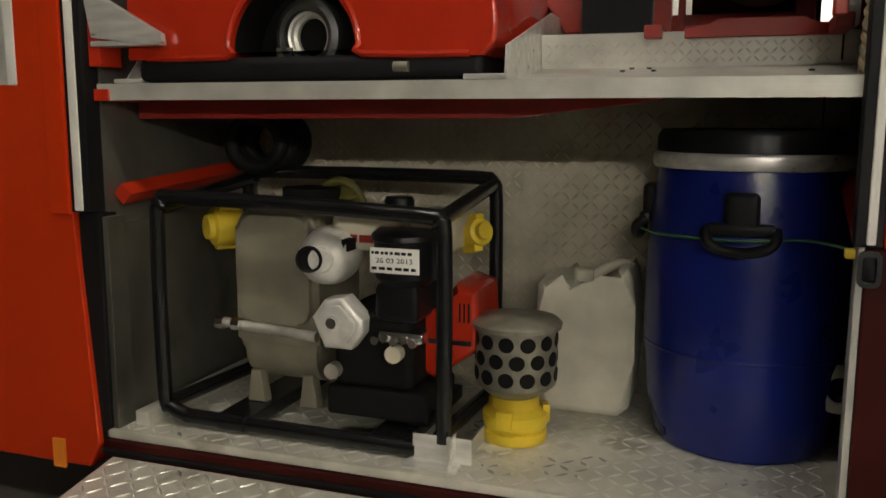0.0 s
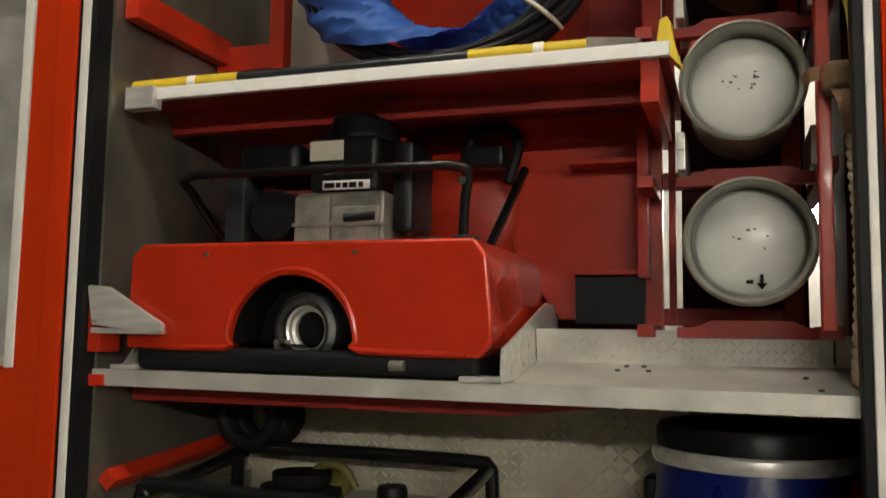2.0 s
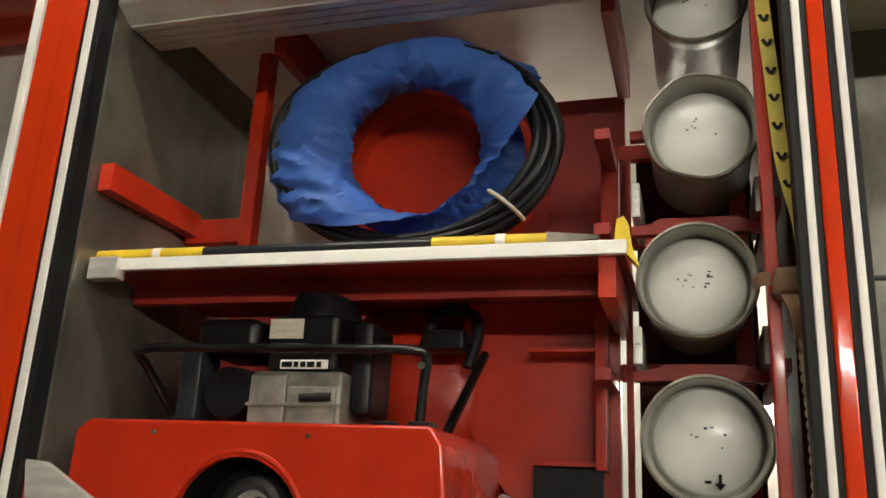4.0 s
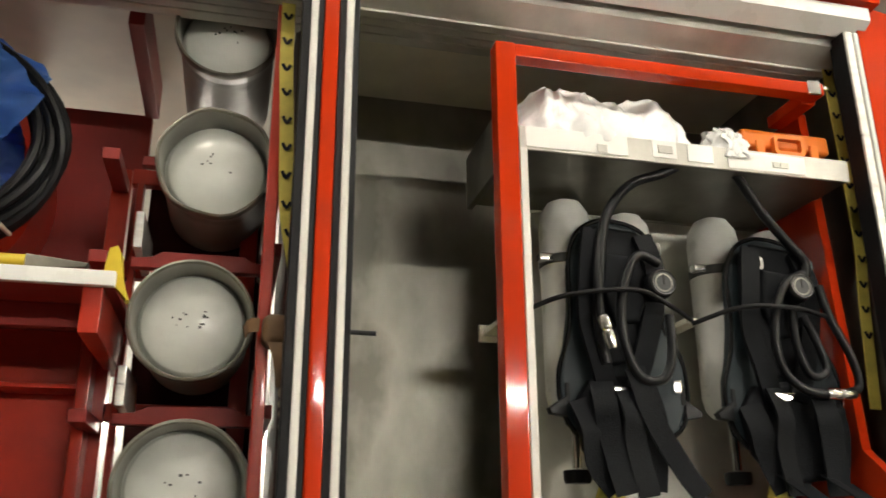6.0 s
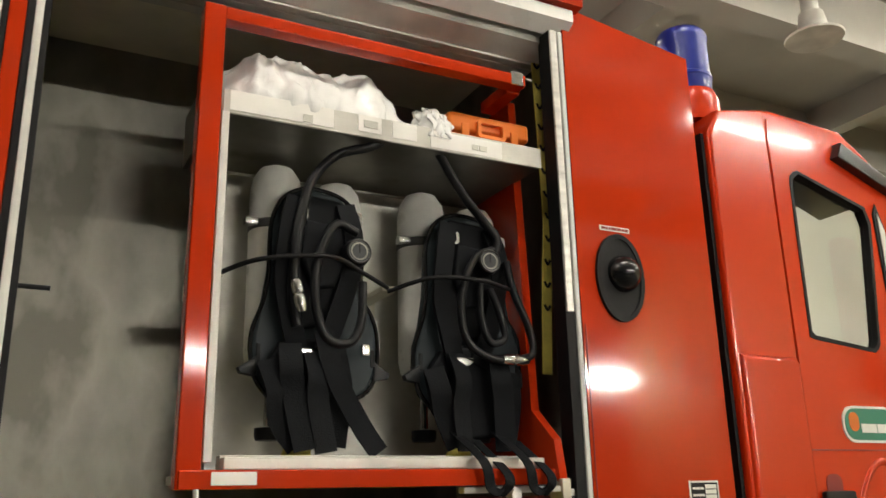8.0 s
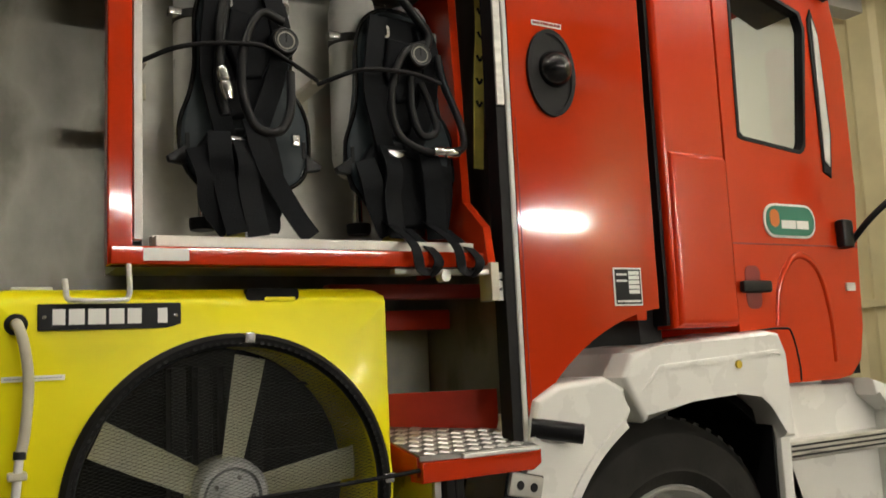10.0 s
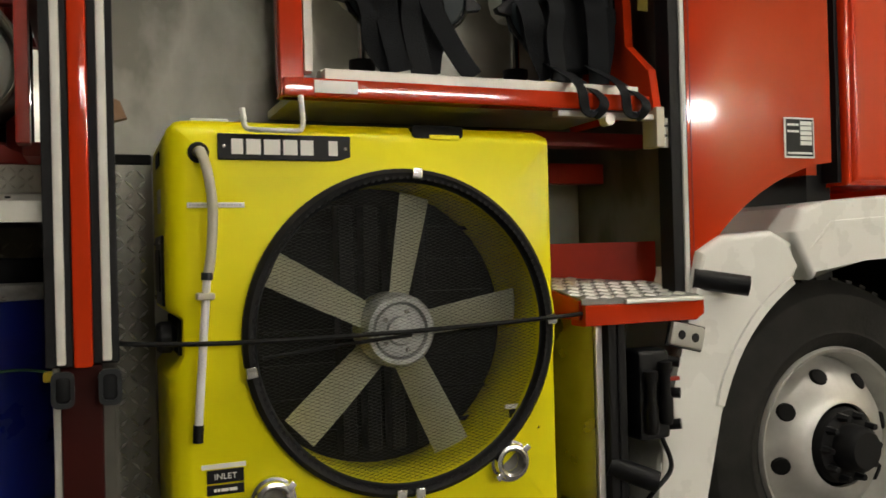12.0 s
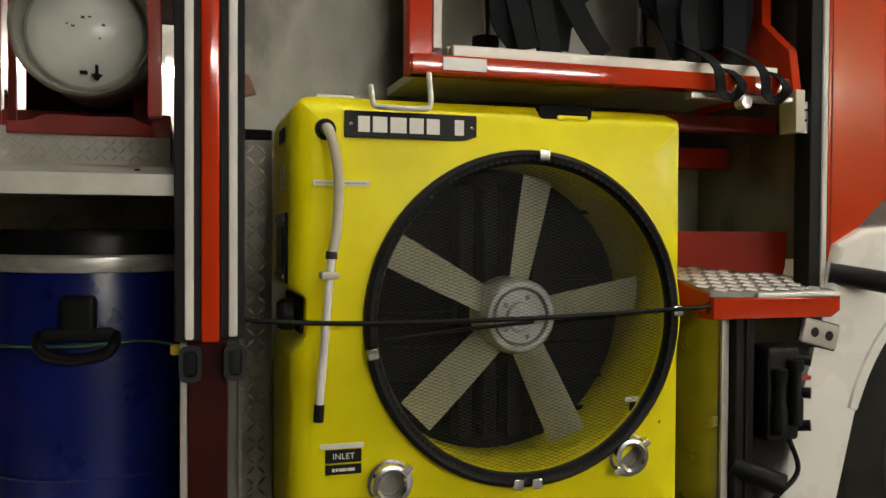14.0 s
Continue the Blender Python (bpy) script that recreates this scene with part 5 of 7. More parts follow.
# ---- shelf: float pump on its red hull ----
def float_pump():
    th = thing("portable_pump", -0.83, 1.75, 1.29, "red moulded float pump with black motor on tray", "pump")
    x0, x1, z0, z1, y0 = -1.30, -0.338, 1.345, 1.605, 1.515
    prof = [(x0, z0 + 0.01), (x0 + 0.01, z0), (-1.0, z0)] + [(p[0], p[1]) for p in arc(-0.835, 1.36, 0.165, 180, 0, 18)][0:] + [(-0.66, z0), (x1 - 0.03, z0 - 0.005), (x1 - 0.005, z0 + 0.02), (x1, z0 + 0.06), (x1 - 0.015, z1 - 0.04), (x1 - 0.045, z1), (x0 + 0.04, z1), (x0 + 0.005, z1 - 0.03)]
    bm = B()
    prism(bm, prof, y0, 2.06)
    far = [e for e in bm.edges if all(math.hypot(v.co.x + 0.835, v.co.z - 1.36) > 0.178 and v.co.z > z0 - 0.02 for v in e.verts) and not (e.verts[0].co.z < z0 + 0.012 and e.verts[1].co.z < z0 + 0.012)]
    bmesh.ops.bevel(bm, geom=far, offset=0.024, segments=4, affect="EDGES", profile=0.5, clamp_overlap=True)
    hull = part("hull", bm, GRPRED, th)
    part("arch_lip", tube(B(), [(p[0], y0 + 0.004, p[1]) for p in [(-1.24, z0 + 0.004), (-1.01, z0 + 0.004)] + arc(-0.835, 1.365, 0.172, 178, 2, 14) + [(-0.655, z0 + 0.004), (-0.40, z0)]], 0.009, 8, 2), GRPRED, hull)
    # black sheet and lining paint the shade inside the hull's arch
    part("arch_shade", prism(B(), arc(-0.835, 1.36, 0.168, 180, 0, 18), 1.66, 1.68), DARK, hull)
    part("arch_wall", ringplate(B(), arc(-0.835, 1.36, 0.1745, 180, 0, 18), arc(-0.835, 1.36, 0.164, 180, 0, 18), y0 + 0.02, 1.68), DARK, hull)
    for x in (-1.07, -0.67):
        part("bolt", lathe(B(), [(0, -0.004), (0.006, -0.003), (0.007, 0.0)], (x, y0 + 0.001, 1.575), (0, 1, 0), 10), CHROME, hull)
    part("float_base", box(B(), -1.27, -0.37, y0 + 0.0, 2.03, 1.29, 1.348, 0.02, 3), SEAL, th)
    part("base_mark", rod(B(), (-0.575, y0 - 0.004, 1.318), (-0.54, y0 - 0.004, 1.318), 0.012, 10), TUBERIM, th)
    ot = part("outlet", lathe(B(), [(0.058, 0.08), (0.058, 0.0), (0.062, -0.012), (0.074, -0.016), (0.088, -0.008), (0.091, 0.01), (0.083, 0.03), (0.083, 0.08)], (-0.815, 1.565, 1.395), (0.12, 1, 0.02), 36), DARKMET, th, "worn metal outlet coupling")
    part("outlet_inside", lathe(B(), [(0, 0.03), (0.054, 0.03)], (-0.815, 1.565, 1.395), (0.12, 1, 0.02), 24), DARK, ot)
    part("outlet_seal", lathe(B(), [(0.058, -0.004), (0.052, 0.0), (0.052, 0.012), (0.044, 0.016), (0.044, 0.028)], (-0.815, 1.565, 1.395), (0.12, 1, 0.02), 30), ALU, ot)
    part("grille", box(B(), -0.90, -0.86, 1.56, 1.57, 1.30, 1.37), TUBERIM, ot)
    # motor
    mo = part("motor_block", box(B(), -0.91, -0.66, 1.66, 1.88, 1.60, 1.745, 0.012), ENGINE, th)
    for k, (x, w) in enumerate(((-0.905, 0.10), (-0.80, 0.13))):
        part("engine_plate", box(B(), x, x + w, 1.648, 1.662, 1.605, 1.735 - 0.03 * k, 0.006), ENGINE, mo)
    part("engine_seam", box(B(), -0.91, -0.66, 1.645, 1.655, 1.655, 1.665, 0.002), ENGINE, mo)
    part("drain_screw", rod(B(), (-0.76, 1.64, 1.675), (-0.68, 1.65, 1.68), 0.011), BLACK, mo)
    tp = part("motor_cover", box(B(), -0.885, -0.69, 1.68, 1.90, 1.745, 1.895, 0.02, 3), BLACK, th)
    part("starter_dome", lathe(B(), [(0, 0.08), (0.05, 0.078), (0.085, 0.06), (0.10, 0.02), (0.10, 0), (0, 0)], (-0.785, 1.80, 1.893), seg=28), BLACK, tp)
    part("pull_grip", box(B(), -0.84, -0.75, 1.72, 1.75, 1.94, 1.965, 0.01), BLACK, tp)
    lb = part("motor_label", box(B(), -0.88, -0.785, 1.676, 1.68, 1.83, 1.882, 0.001), CREAM, tp)
    part("label_line", bars(bars(B(), -0.875, -0.79, 1.868, 0.006, 1.6755, 41), -0.875, -0.79, 1.85, 0.006, 1.6755, 42), ALUDULL, lb)
    for z in (1.80, 1.76):
        sg = part("service_label", box(B(), -0.83, -0.70, 1.655, 1.66, z - 0.011, z + 0.012, 0.001), SIGNWH, th)
        part("label_line", bars(B(), -0.825, -0.705, z, 0.014, 1.6545, 43 + int(z * 100), 0.3), SIGNBLK, sg)
    part("fuel_tank", box(B(), -1.10, -0.915, 1.68, 1.9, 1.79, 1.89, 0.03, 3), BLACK, th)
    part("exhaust", box(B(), -1.12, -1.06, 1.66, 1.76, 1.61, 1.80, 0.01), GREYBLK, th)
    part("exhaust_shield", lathe(B(), [(0, 0), (0.065, 0.0), (0.07, 0.03), (0.07, 0.10), (0, 0.1)], (-0.975, 1.66, 1.69), (0, 1, 0), 24), BLACK, th)
    part("motor_side", box(B(), -0.66, -0.60, 1.70, 1.86, 1.64, 1.88, 0.02), BLACK, th)
    hb = part("handle_bar", tube(B(), [(-1.22, 1.85, 1.62), (-1.26, 1.72, 1.76), (-1.22, 1.63, 1.795), (-1.0, 1.625, 1.797), (-0.6, 1.625, 1.793), (-0.47, 1.63, 1.79), (-0.442, 1.65, 1.775), (-0.45, 1.66, 1.71), (-0.462, 1.68, 1.60)], 0.0125, 10, 5), PIPE, th)
    part("bar_bolt", rod(B(), (-0.45, 1.635, 1.755), (-0.45, 1.65, 1.755), 0.01, 8), CHROME, hb)
    part("rear_stay", rod(B(), (-0.42, 1.76, 1.60), (-0.38, 1.98, 1.84), 0.013, 10), PIPE, th)
    part("hose_loop", tube(B(), [(-0.42, 1.95, 1.80), (-0.40, 1.97, 1.90), (-0.43, 2.0, 1.96), (-0.52, 1.98, 1.95), (-0.55, 1.95, 1.85)], 0.016, 8), SEAL, th)
    part("fuel_cock", box(B(), -0.54, -0.42, 1.90, 1.98, 1.84, 1.90, 0.015), BLACK, th)
    for x in (-0.57, -0.48, -1.12):
        part("mount_block", box(B(), x, x + 0.06, 1.64, 1.70, 1.60, 1.625, 0.006), BLACK, th)


float_pump()
fl = thing("holding_clip", -1.3, 1.52, 1.40, "pointed aluminium holding bracket beside red pump", "bracket")
part("wing", prism(B(), [(-1.40, 1.50), (-1.335, 1.495), (-1.17, 1.405), (-1.168, 1.385), (-1.20, 1.378), (-1.38, 1.40)], F + 0.012, F + 0.03, bev=0.004), ALU, fl)
part("fold", box(B(), -1.385, -1.18, F + 0.015, F + 0.06, 1.378, 1.392, 0.003), ALU, fl)
part("wing_mount", box(B(), -1.40, -1.36, F + 0.02, F + 0.1, 1.33, 1.46, 0.004), FRAMERED, fl)
ft = thing("shelf_stop", -1.30, 1.53, 1.288, "small aluminium stop plate on shelf edge", "bracket")
part("plate", box(B(), -1.34, -1.26, F + 0.04, F + 0.11, 1.289, 1.30, 0.003), ALU, ft)
part("rib", prism(B(), [(F + 0.05, 1.30), (F + 0.11, 1.30), (F + 0.11, 1.36)], -1.31, -1.306, "x"), ALU, ft)


# ---- foam tubes ----
def foam_tube(x, z, y0, r, dents, tilt, seed):
    th = thing("storage_tube", x, y0, z, "grey metal storage tube with domed lid and worn rim", "tube", "tubes in the rack")
    way = Vector((0.0, -1, tilt)).normalized()
    rr = random.Random(seed)
    ph = rr.uniform(0, 6)

    def wave(a, h):
        return 1 + (dents * math.cos(6 * a + ph) if h > -0.02 else 0)
    bm = lathe(B(), [(r * 0.93, -0.42), (r * 0.93, -0.05), (r * 0.97, -0.03), (r, 0.0), (r, 0.018), (r * 0.985, 0.023), (r * 0.95, 0.022), (r * 0.93, 0.005), (r * 0.89, -0.065)], (x, y0, z), way, 56, wave if dents else None)
    part("barrel", bm, GREYTUBE, th)
    part("rim", lathe(B(), [(r * 0.985, 0.0), (r * 1.015, 0.003), (r * 1.02, 0.012), (r * 1.005, 0.027), (r * 0.97, 0.029), (r * 0.945, 0.02)], (x, y0, z), way, 56, wave if dents else None), TUBERIM, th)
    part("lid", lathe(B(), [(r * 0.90, -0.062), (r * 0.86, -0.057), (r * 0.84, -0.044), (r * 0.80, -0.034), (r * 0.62, -0.017), (r * 0.3, -0.008), (0, -0.006)], (x, y0, z), way, 48), TUBEIN, th)
    part("bottom", lathe(B(), [(0, -0.42), (r * 0.93, -0.42)], (x, y0, z), way, 40), GREYTUBE, th)
    return th, way


TUBES = ((0.208, 2.722, 0.128, 0.0), (0.207, 2.358, 0.138, 0.018), (0.183, 1.97, 0.137, 0.0), (0.192, 1.606, 0.142, 0.0))
for k, (x, z, r, d) in enumerate(TUBES):
    th, way = foam_tube(x, z, 1.735, r, d, -0.03, 50 + k)
    rr = random.Random(60 + k)
    bm = B()
    for i in range((9, 6, 14, 7)[k]):
        a, q = rr.uniform(0, 6.28), r * 0.35 * math.sqrt(rr.random())
        px, pz = x + q * math.cos(a), z + q * math.sin(a) * 0.6
        box(bm, px, px + rr.uniform(0.002, 0.008), 1.7405, 1.744, pz, pz + rr.uniform(0.002, 0.006))
    tagged(part("scratches", bm, DARKMET, th), "", "", "", "stuff")
    if k == 3:
        bm = B()
        box(bm, x + 0.022, x + 0.028, 1.741, 1.756, z - 0.098, z - 0.072)
        prism(bm, [(x + 0.014, z - 0.092), (x + 0.036, z - 0.092), (x + 0.025, z - 0.106)], 1.741, 1.756)
        box(bm, x - 0.008, x + 0.006, 1.741, 1.756, z - 0.092, z - 0.086)
        part("arrow_mark", bm, DARK, th)

# ---- upper shelf: suction hose coil and lever bar ----
def hose_coil():
    cx, cy, cz = -0.585, 1.92, 2.425
    th = thing("hose_coil", cx, cy, cz - 0.38, "coiled black suction hose wrapped in blue sheeting", "hose")
    tilt = Matrix.Translation((cx, cy, cz)) @ Matrix.Rotation(radians(8), 4, "X")
    rr = random.Random(8)
    # loops of black hose
    for k in range(12):
        ra, rb = 0.372 + 0.017 * (k % 4) + rr.uniform(-0.006, 0.006), 0.262 + 0.013 * (k % 4) + rr.uniform(-0.005, 0.005)
        yo = -0.10 + 0.035 * (k // 4) + rr.uniform(-0.006, 0.006)
        pts = []
        for i in range(48):
            a = 2 * math.pi * i / 48
            w = 1 + 0.02 * math.sin(2 * a + k)
            pts.append(tilt @ Vector((ra * w * math.cos(a), yo + 0.012 * math.sin(3 * a + k), rb * w * math.sin(a))))
        part("hose_loop", tube(B(), pts, 0.0135, 8, 0, closed=True), BLACK, th)

    # sheet wrapped round the loops: a crumpled band, open at the front below right
    na, nb = 240, 40
    bm = B()
    grid = []
    for i in range(na):
        a = 2 * math.pi * i / na
        row = []
        bare = max(0.0, math.cos(a - radians(-55))) ** 0.8
        for j in range(nb):
            t = j / (nb - 1)
            b = radians(100 + 250 * t * (1 - 0.56 * bare))
            q = Vector((math.cos(a) * 4, math.sin(a) * 4, b * 1.2))
            crease = 1 - 2 * abs(noise.noise(Vector((a * 4.2 + b * 0.5, b * 1.0, 3.1))))
            small = 1 - 2 * abs(noise.noise(Vector((a * 9.5 - b * 0.8, b * 2.2, 7.7))))
            f = 0.98 + 0.14 * noise.noise(q * 0.7) + 0.13 * crease + 0.07 * small
            ca, cb = 0.330 + 0.112 * f * math.cos(b), 0.256 + 0.062 * f * math.cos(b)
            row.append(bm.verts.new(tilt @ Vector((ca * math.cos(a), -0.05 + 0.085 * f * math.sin(b), cb * math.sin(a)))))
        grid.append(row)
    for i in range(na):
        for j in range(nb - 1):
            p, q = grid[i], grid[(i + 1) % na]
            bm.faces.new((p[j], p[j + 1], q[j + 1], q[j]))
    bmesh.ops.solidify(bm, geom=bm.faces[:], thickness=0.002)
    part("blue_sheet", bm, CAPBLUE, th, "crumpled blue plastic sheeting", 30)
    a0 = radians(-42)
    pts = [tilt @ Vector((1.05 * r * math.cos(a0 + d), y, 0.75 * r * math.sin(a0 + d))) for r, y, d in ((0.29, -0.06, 0.02), (0.31, -0.135, 0.01), (0.36, -0.15, 0.0), (0.41, -0.13, -0.02), (0.425, -0.06, -0.03))]
    part("tie", tube(B(), pts, 0.006, 8), CAN, th)


hose_coil()


def lever_bar():
    th = thing("lever_bar", -0.7, 1.6, 2.03, "long steel lever bar with yellow painted ends", "crowbar")
    y, z = F + 0.145, 2.048
    part("shaft", rod(B(), (-1.06, y, z), (-0.43, y, z), 0.017, 14), GREYBLK, th)
    part("painted_end", rod(B(), (-1.40, y, z), (-1.06, y, z), 0.018, 14), YCAP, th)
    part("painted_tip", rod(B(), (-0.43, y, z), (-0.15, y, z), 0.018, 14, 0.017), YCAP, th)
    part("point", prism(B(), [(-0.15, z - 0.017), (-0.03, z - 0.006), (-0.028, z + 0.004), (-0.15, z + 0.017)], y - 0.014, y + 0.014, bev=0.003), TUBERIM, th)
    for x in (-1.20, -0.26):
        part("white_band", rod(B(), (x - 0.012, y, z), (x + 0.012, y, z), 0.0195, 14), SIGNWH, th)
    part("claw", prism(B(), [(-1.40, z - 0.018), (-1.44, z - 0.01), (-1.45, z + 0.03), (-1.43, z + 0.035), (-1.40, z + 0.018)], y - 0.02, y + 0.02, bev=0.003), YCAP, th)


lever_bar()
az = thing("yellow_tool_head", 0.03, 1.6, 1.99, "yellow painted tool head over the shelf end", "tool")
part("blade", prism(B(), [(0.005, 2.03), (0.012, 2.085), (0.028, 2.092), (0.04, 2.07), (0.042, 2.02), (0.062, 1.975), (0.055, 1.97), (0.03, 2.01)], F + 0.12, F + 0.15, bev=0.004), YCAP, az)

# ---- webbing, rope and leather strap by the middle pillar ----
def marked_strap(pts, width, label):
    p = pts[0]
    th = thing("webbing_strap", p[0], p[1], pts[-1][2], label, "strap", "marked pull straps")
    part("band", strap(B(), pts, width, 0.003), YTAPE, th)
    P = curve_pts(pts, 24)
    acc = 0.0
    for a, b in zip(P, P[1:]):
        acc += (b - a).length
        if acc > 0.066 and b.z > pts[-1][2] + 0.18:
            acc = 0.0
            bm = B()
            w = width * 0.3
            strap(bm, [b + Vector((-w, -0.004, 0.010)), b + Vector((0, -0.004, -0.006)), b + Vector((w, -0.004, 0.008))], 0.008, 0.001, 3, (0, 0, 1))
            part("mark", bm, SEAL, th)


marked_strap([(0.350, F + 0.12, 2.84), (0.352, F + 0.115, 2.60), (0.362, F + 0.11, 2.40), (0.372, F + 0.11, 2.2), (0.398, F + 0.115, 2.06), (0.403, F + 0.12, 1.96)], 0.032, "pale yellow webbing strap with black marks, hanging")
marked_strap([(1.842, F + 0.10, 2.80), (1.846, F + 0.10, 2.60), (1.85, F + 0.10, 2.40), (1.852, F + 0.10, 2.22), (1.846, F + 0.11, 2.08), (1.835, F + 0.12, 1.80)], 0.032, "pale yellow webbing strap with black marks, taut")
lt = thing("leather_strap", 0.37, 1.58, 1.86, "dark brown leather strap knotted round a post", "strap")
part("knot", box(B(), 0.335, 0.40, F + 0.08, F + 0.15, 1.885, 1.955, 0.02, 3), TAN, lt)
part("tail", strap(B(), [(0.36, F + 0.09, 1.90), (0.375, F + 0.08, 1.86), (0.385, F + 0.09, 1.80)], 0.03), TAN, lt)
part("tongue", strap(B(), [(0.33, F + 0.10, 1.93), (0.31, F + 0.11, 1.93), (0.30, F + 0.13, 1.92)], 0.03, side=(0, 0, 1)), TAN, lt)
rp = thing("rope", 0.40, 1.62, 1.30, "twisted natural fibre rope hanging against the pillar", "rope")
for k in range(3):
    pts = []
    for i in range(90):
        h = 1.86 - 0.56 * i / 89
        a = i * 0.55 + 2 * math.pi * k / 3
        pts.append((0.405 + 0.012 * math.cos(a) + 0.006 * math.sin(h * 9), F + 0.17 + 0.012 * math.sin(a), h))
    part("strand", tube(B(), pts, 0.011, 7, 0), ROPE, rp)
part("tail", tube(B(), [(0.40, F + 0.16, 1.86), (0.385, F + 0.15, 1.90), (0.37, F + 0.14, 1.94)], 0.010), ROPE, rp)
pn = thing("steel_pin", 0.53, F + 0.02, 1.91, "short dark steel pin sticking out of wall", "pin")
part("pin", rod(B(), (0.505, F + 0.06, 1.915), (0.57, F + 0.05, 1.912), 0.0055, 10), GREYBLK, pn)
wg = thing("leather_flap", 0.51, F + 0.05, 1.44, "brown leather flap behind the pillar", "strap")
part("flap", prism(B(), [(0.50, 1.50), (0.522, 1.49), (0.535, 1.455), (0.50, 1.445)], F + 0.05, F + 0.075, bev=0.004), TAN, wg)

# ---- breathing sets ----
def breathing_set(x, zt, variant):
    th = thing("breathing_apparatus", x, 1.65, 1.60, "black breathing set with twin grey bottles and hoses", "breathing set", "breathing sets")
    y, yb = 1.63, 1.745
    zb = 1.79
    for dx, dz in ((-0.085, 0.0), (0.085, -0.025)):
        bt = part("air_bottle", lathe(B(), [(0, 0.0), (0.045, 0.0), (0.062, 0.02), (0.068, 0.05), (0.068, zt + dz - zb - 0.075), (0.062, zt + dz - zb - 0.04), (0.045, zt + dz - zb - 0.012), (0.02, zt + dz - zb - 0.001), (0, zt + dz - zb)], (x + dx, yb, zb), seg=32), BOTTLE, th)
        part("bottle_band", lathe(B(), [(0.0685, 0), (0.071, 0.003), (0.071, 0.022), (0.0685, 0.025)], (x + dx, yb, 2.16), seg=32), DARKMET, bt)
        part("valve_stem", rod(B(), (x + dx, yb, zb), (x + dx, yb, 1.66), 0.012), CHROME, bt)
        part("valve_wheel", lathe(B(), [(0, 0), (0.03, 0), (0.034, 0.01), (0.034, 0.03), (0.0, 0.035)], (x + dx, yb, 1.625), seg=14), BLACK, bt)
    part("band_screw", box(B(), x - 0.175, x - 0.14, yb - 0.05, yb - 0.02, 2.165, 2.185, 0.004), CHROME, th)
    # shaped back plate, narrow at the shoulders, with wings at the hips
    dz = zt - 2.35
    prof = [(-0.127, 2.13), (-0.115, 2.19), (-0.085, 2.235), (-0.03, 2.258), (0.05, 2.248), (0.095, 2.21), (0.116, 2.14), (0.118, 2.05), (0.112, 1.985), (0.142, 1.94), (0.160, 1.885), (0.160, 1.80), (0.135, 1.74), (0.06, 1.70), (-0.08, 1.70), (-0.145, 1.75), (-0.165, 1.82), (-0.162, 1.88), (-0.138, 1.95), (-0.127, 2.02)]
    edge = [(x + p[0], p[1] + dz) for p in prof]
    part("back_plate", prism(B(), edge, y, y + 0.035, bev=0.012, seg=3), PLATE, th)
    part("plate_edge", tube(B(), [(p[0], y + 0.004, p[1]) for p in edge[13:] + edge[:14]], 0.006, 8, 4), PIPE, th)
    part("shoulder_pad", prism(B(), [(x + a, b + dz) for a, b in ((-0.095, 2.20), (-0.06, 2.235), (0.05, 2.225), (0.09, 2.18), (0.09, 2.08), (0.055, 1.98), (0.02, 1.90), (-0.05, 1.88), (-0.085, 1.95), (-0.105, 2.08))], y - 0.028, y + 0.002, bev=0.014, seg=3), CLOTH, th)
    part("yoke", prism(B(), [(x + a, b + dz) for a, b in ((-0.05, 2.16), (0.05, 2.15), (0.065, 2.06), (0.03, 1.99), (-0.03, 1.98), (-0.065, 2.07))], y - 0.045, y - 0.02, bev=0.012, seg=3), CLOTH, th)
    for sx, pts in ((-1, ((-0.075, 2.215), (-0.095, 2.12), (-0.10, 2.0), (-0.085, 1.90), (-0.06, 1.82))), (1, ((0.055, 2.21), (0.075, 2.12), (0.07, 2.02), (0.035, 1.92), (0.005, 1.83)))):
        part("shoulder_strap", strap(B(), [(x + a, y - 0.036 - 0.012 * (k % 2), b + dz) for k, (a, b) in enumerate(pts)], 0.05, 0.012), CLOTH, th)
    part("waist_pad", prism(B(), [(x + a, b) for a, b in ((-0.10, 1.85), (0.03, 1.87), (0.06, 1.80), (0.10, 1.70), (0.07, 1.63), (-0.05, 1.615), (-0.12, 1.69), (-0.14, 1.79))], y - 0.034, y + 0.01, bev=0.016, seg=3), CLOTH, th)
    rr = random.Random(70 + variant)
    falls = ((-0.135, 1.80, -0.105, 1.66, -0.06, 1.60), (-0.085, 1.84, -0.075, 1.72, -0.05, 1.59), (-0.03, 1.82, -0.02, 1.70, 0.0, 1.585), (0.03, 1.84, 0.045, 1.72, 0.03, 1.60)) if variant == 0 else ((-0.13, 1.80, -0.105, 1.68, -0.075, 1.60), (-0.07, 1.84, -0.065, 1.70, -0.06, 1.59), (0.045, 1.84, 0.055, 1.71, 0.06, 1.59), (0.10, 1.80, 0.095, 1.70, 0.085, 1.62))
    for k, (a0, b0, a1, b1, a2, b2) in enumerate(falls):
        out = 0.04 + 0.012 * (k % 3)
        part("harness_strap", strap(B(), [(x + a0, y - out, b0), (x + (a0 + a1) / 2 + rr.uniform(-0.008, 0.008), y - out - 0.02, (b0 + b1) / 2), (x + a1, y - out - 0.012, b1), (x + a2, y - out - rr.uniform(0.0, 0.03), b2)], 0.055, 0.004, side=(1, rr.uniform(-0.25, 0.25), 0)), CLOTH, th)
    if variant == 0:
        part("diagonal_strap", strap(B(), [(x - 0.01, y - 0.075, 1.87), (x + 0.02, y - 0.085, 1.76), (x + 0.085, y - 0.08, 1.65), (x + 0.13, y - 0.085, 1.585)], 0.05, 0.004), CLOTH, th)
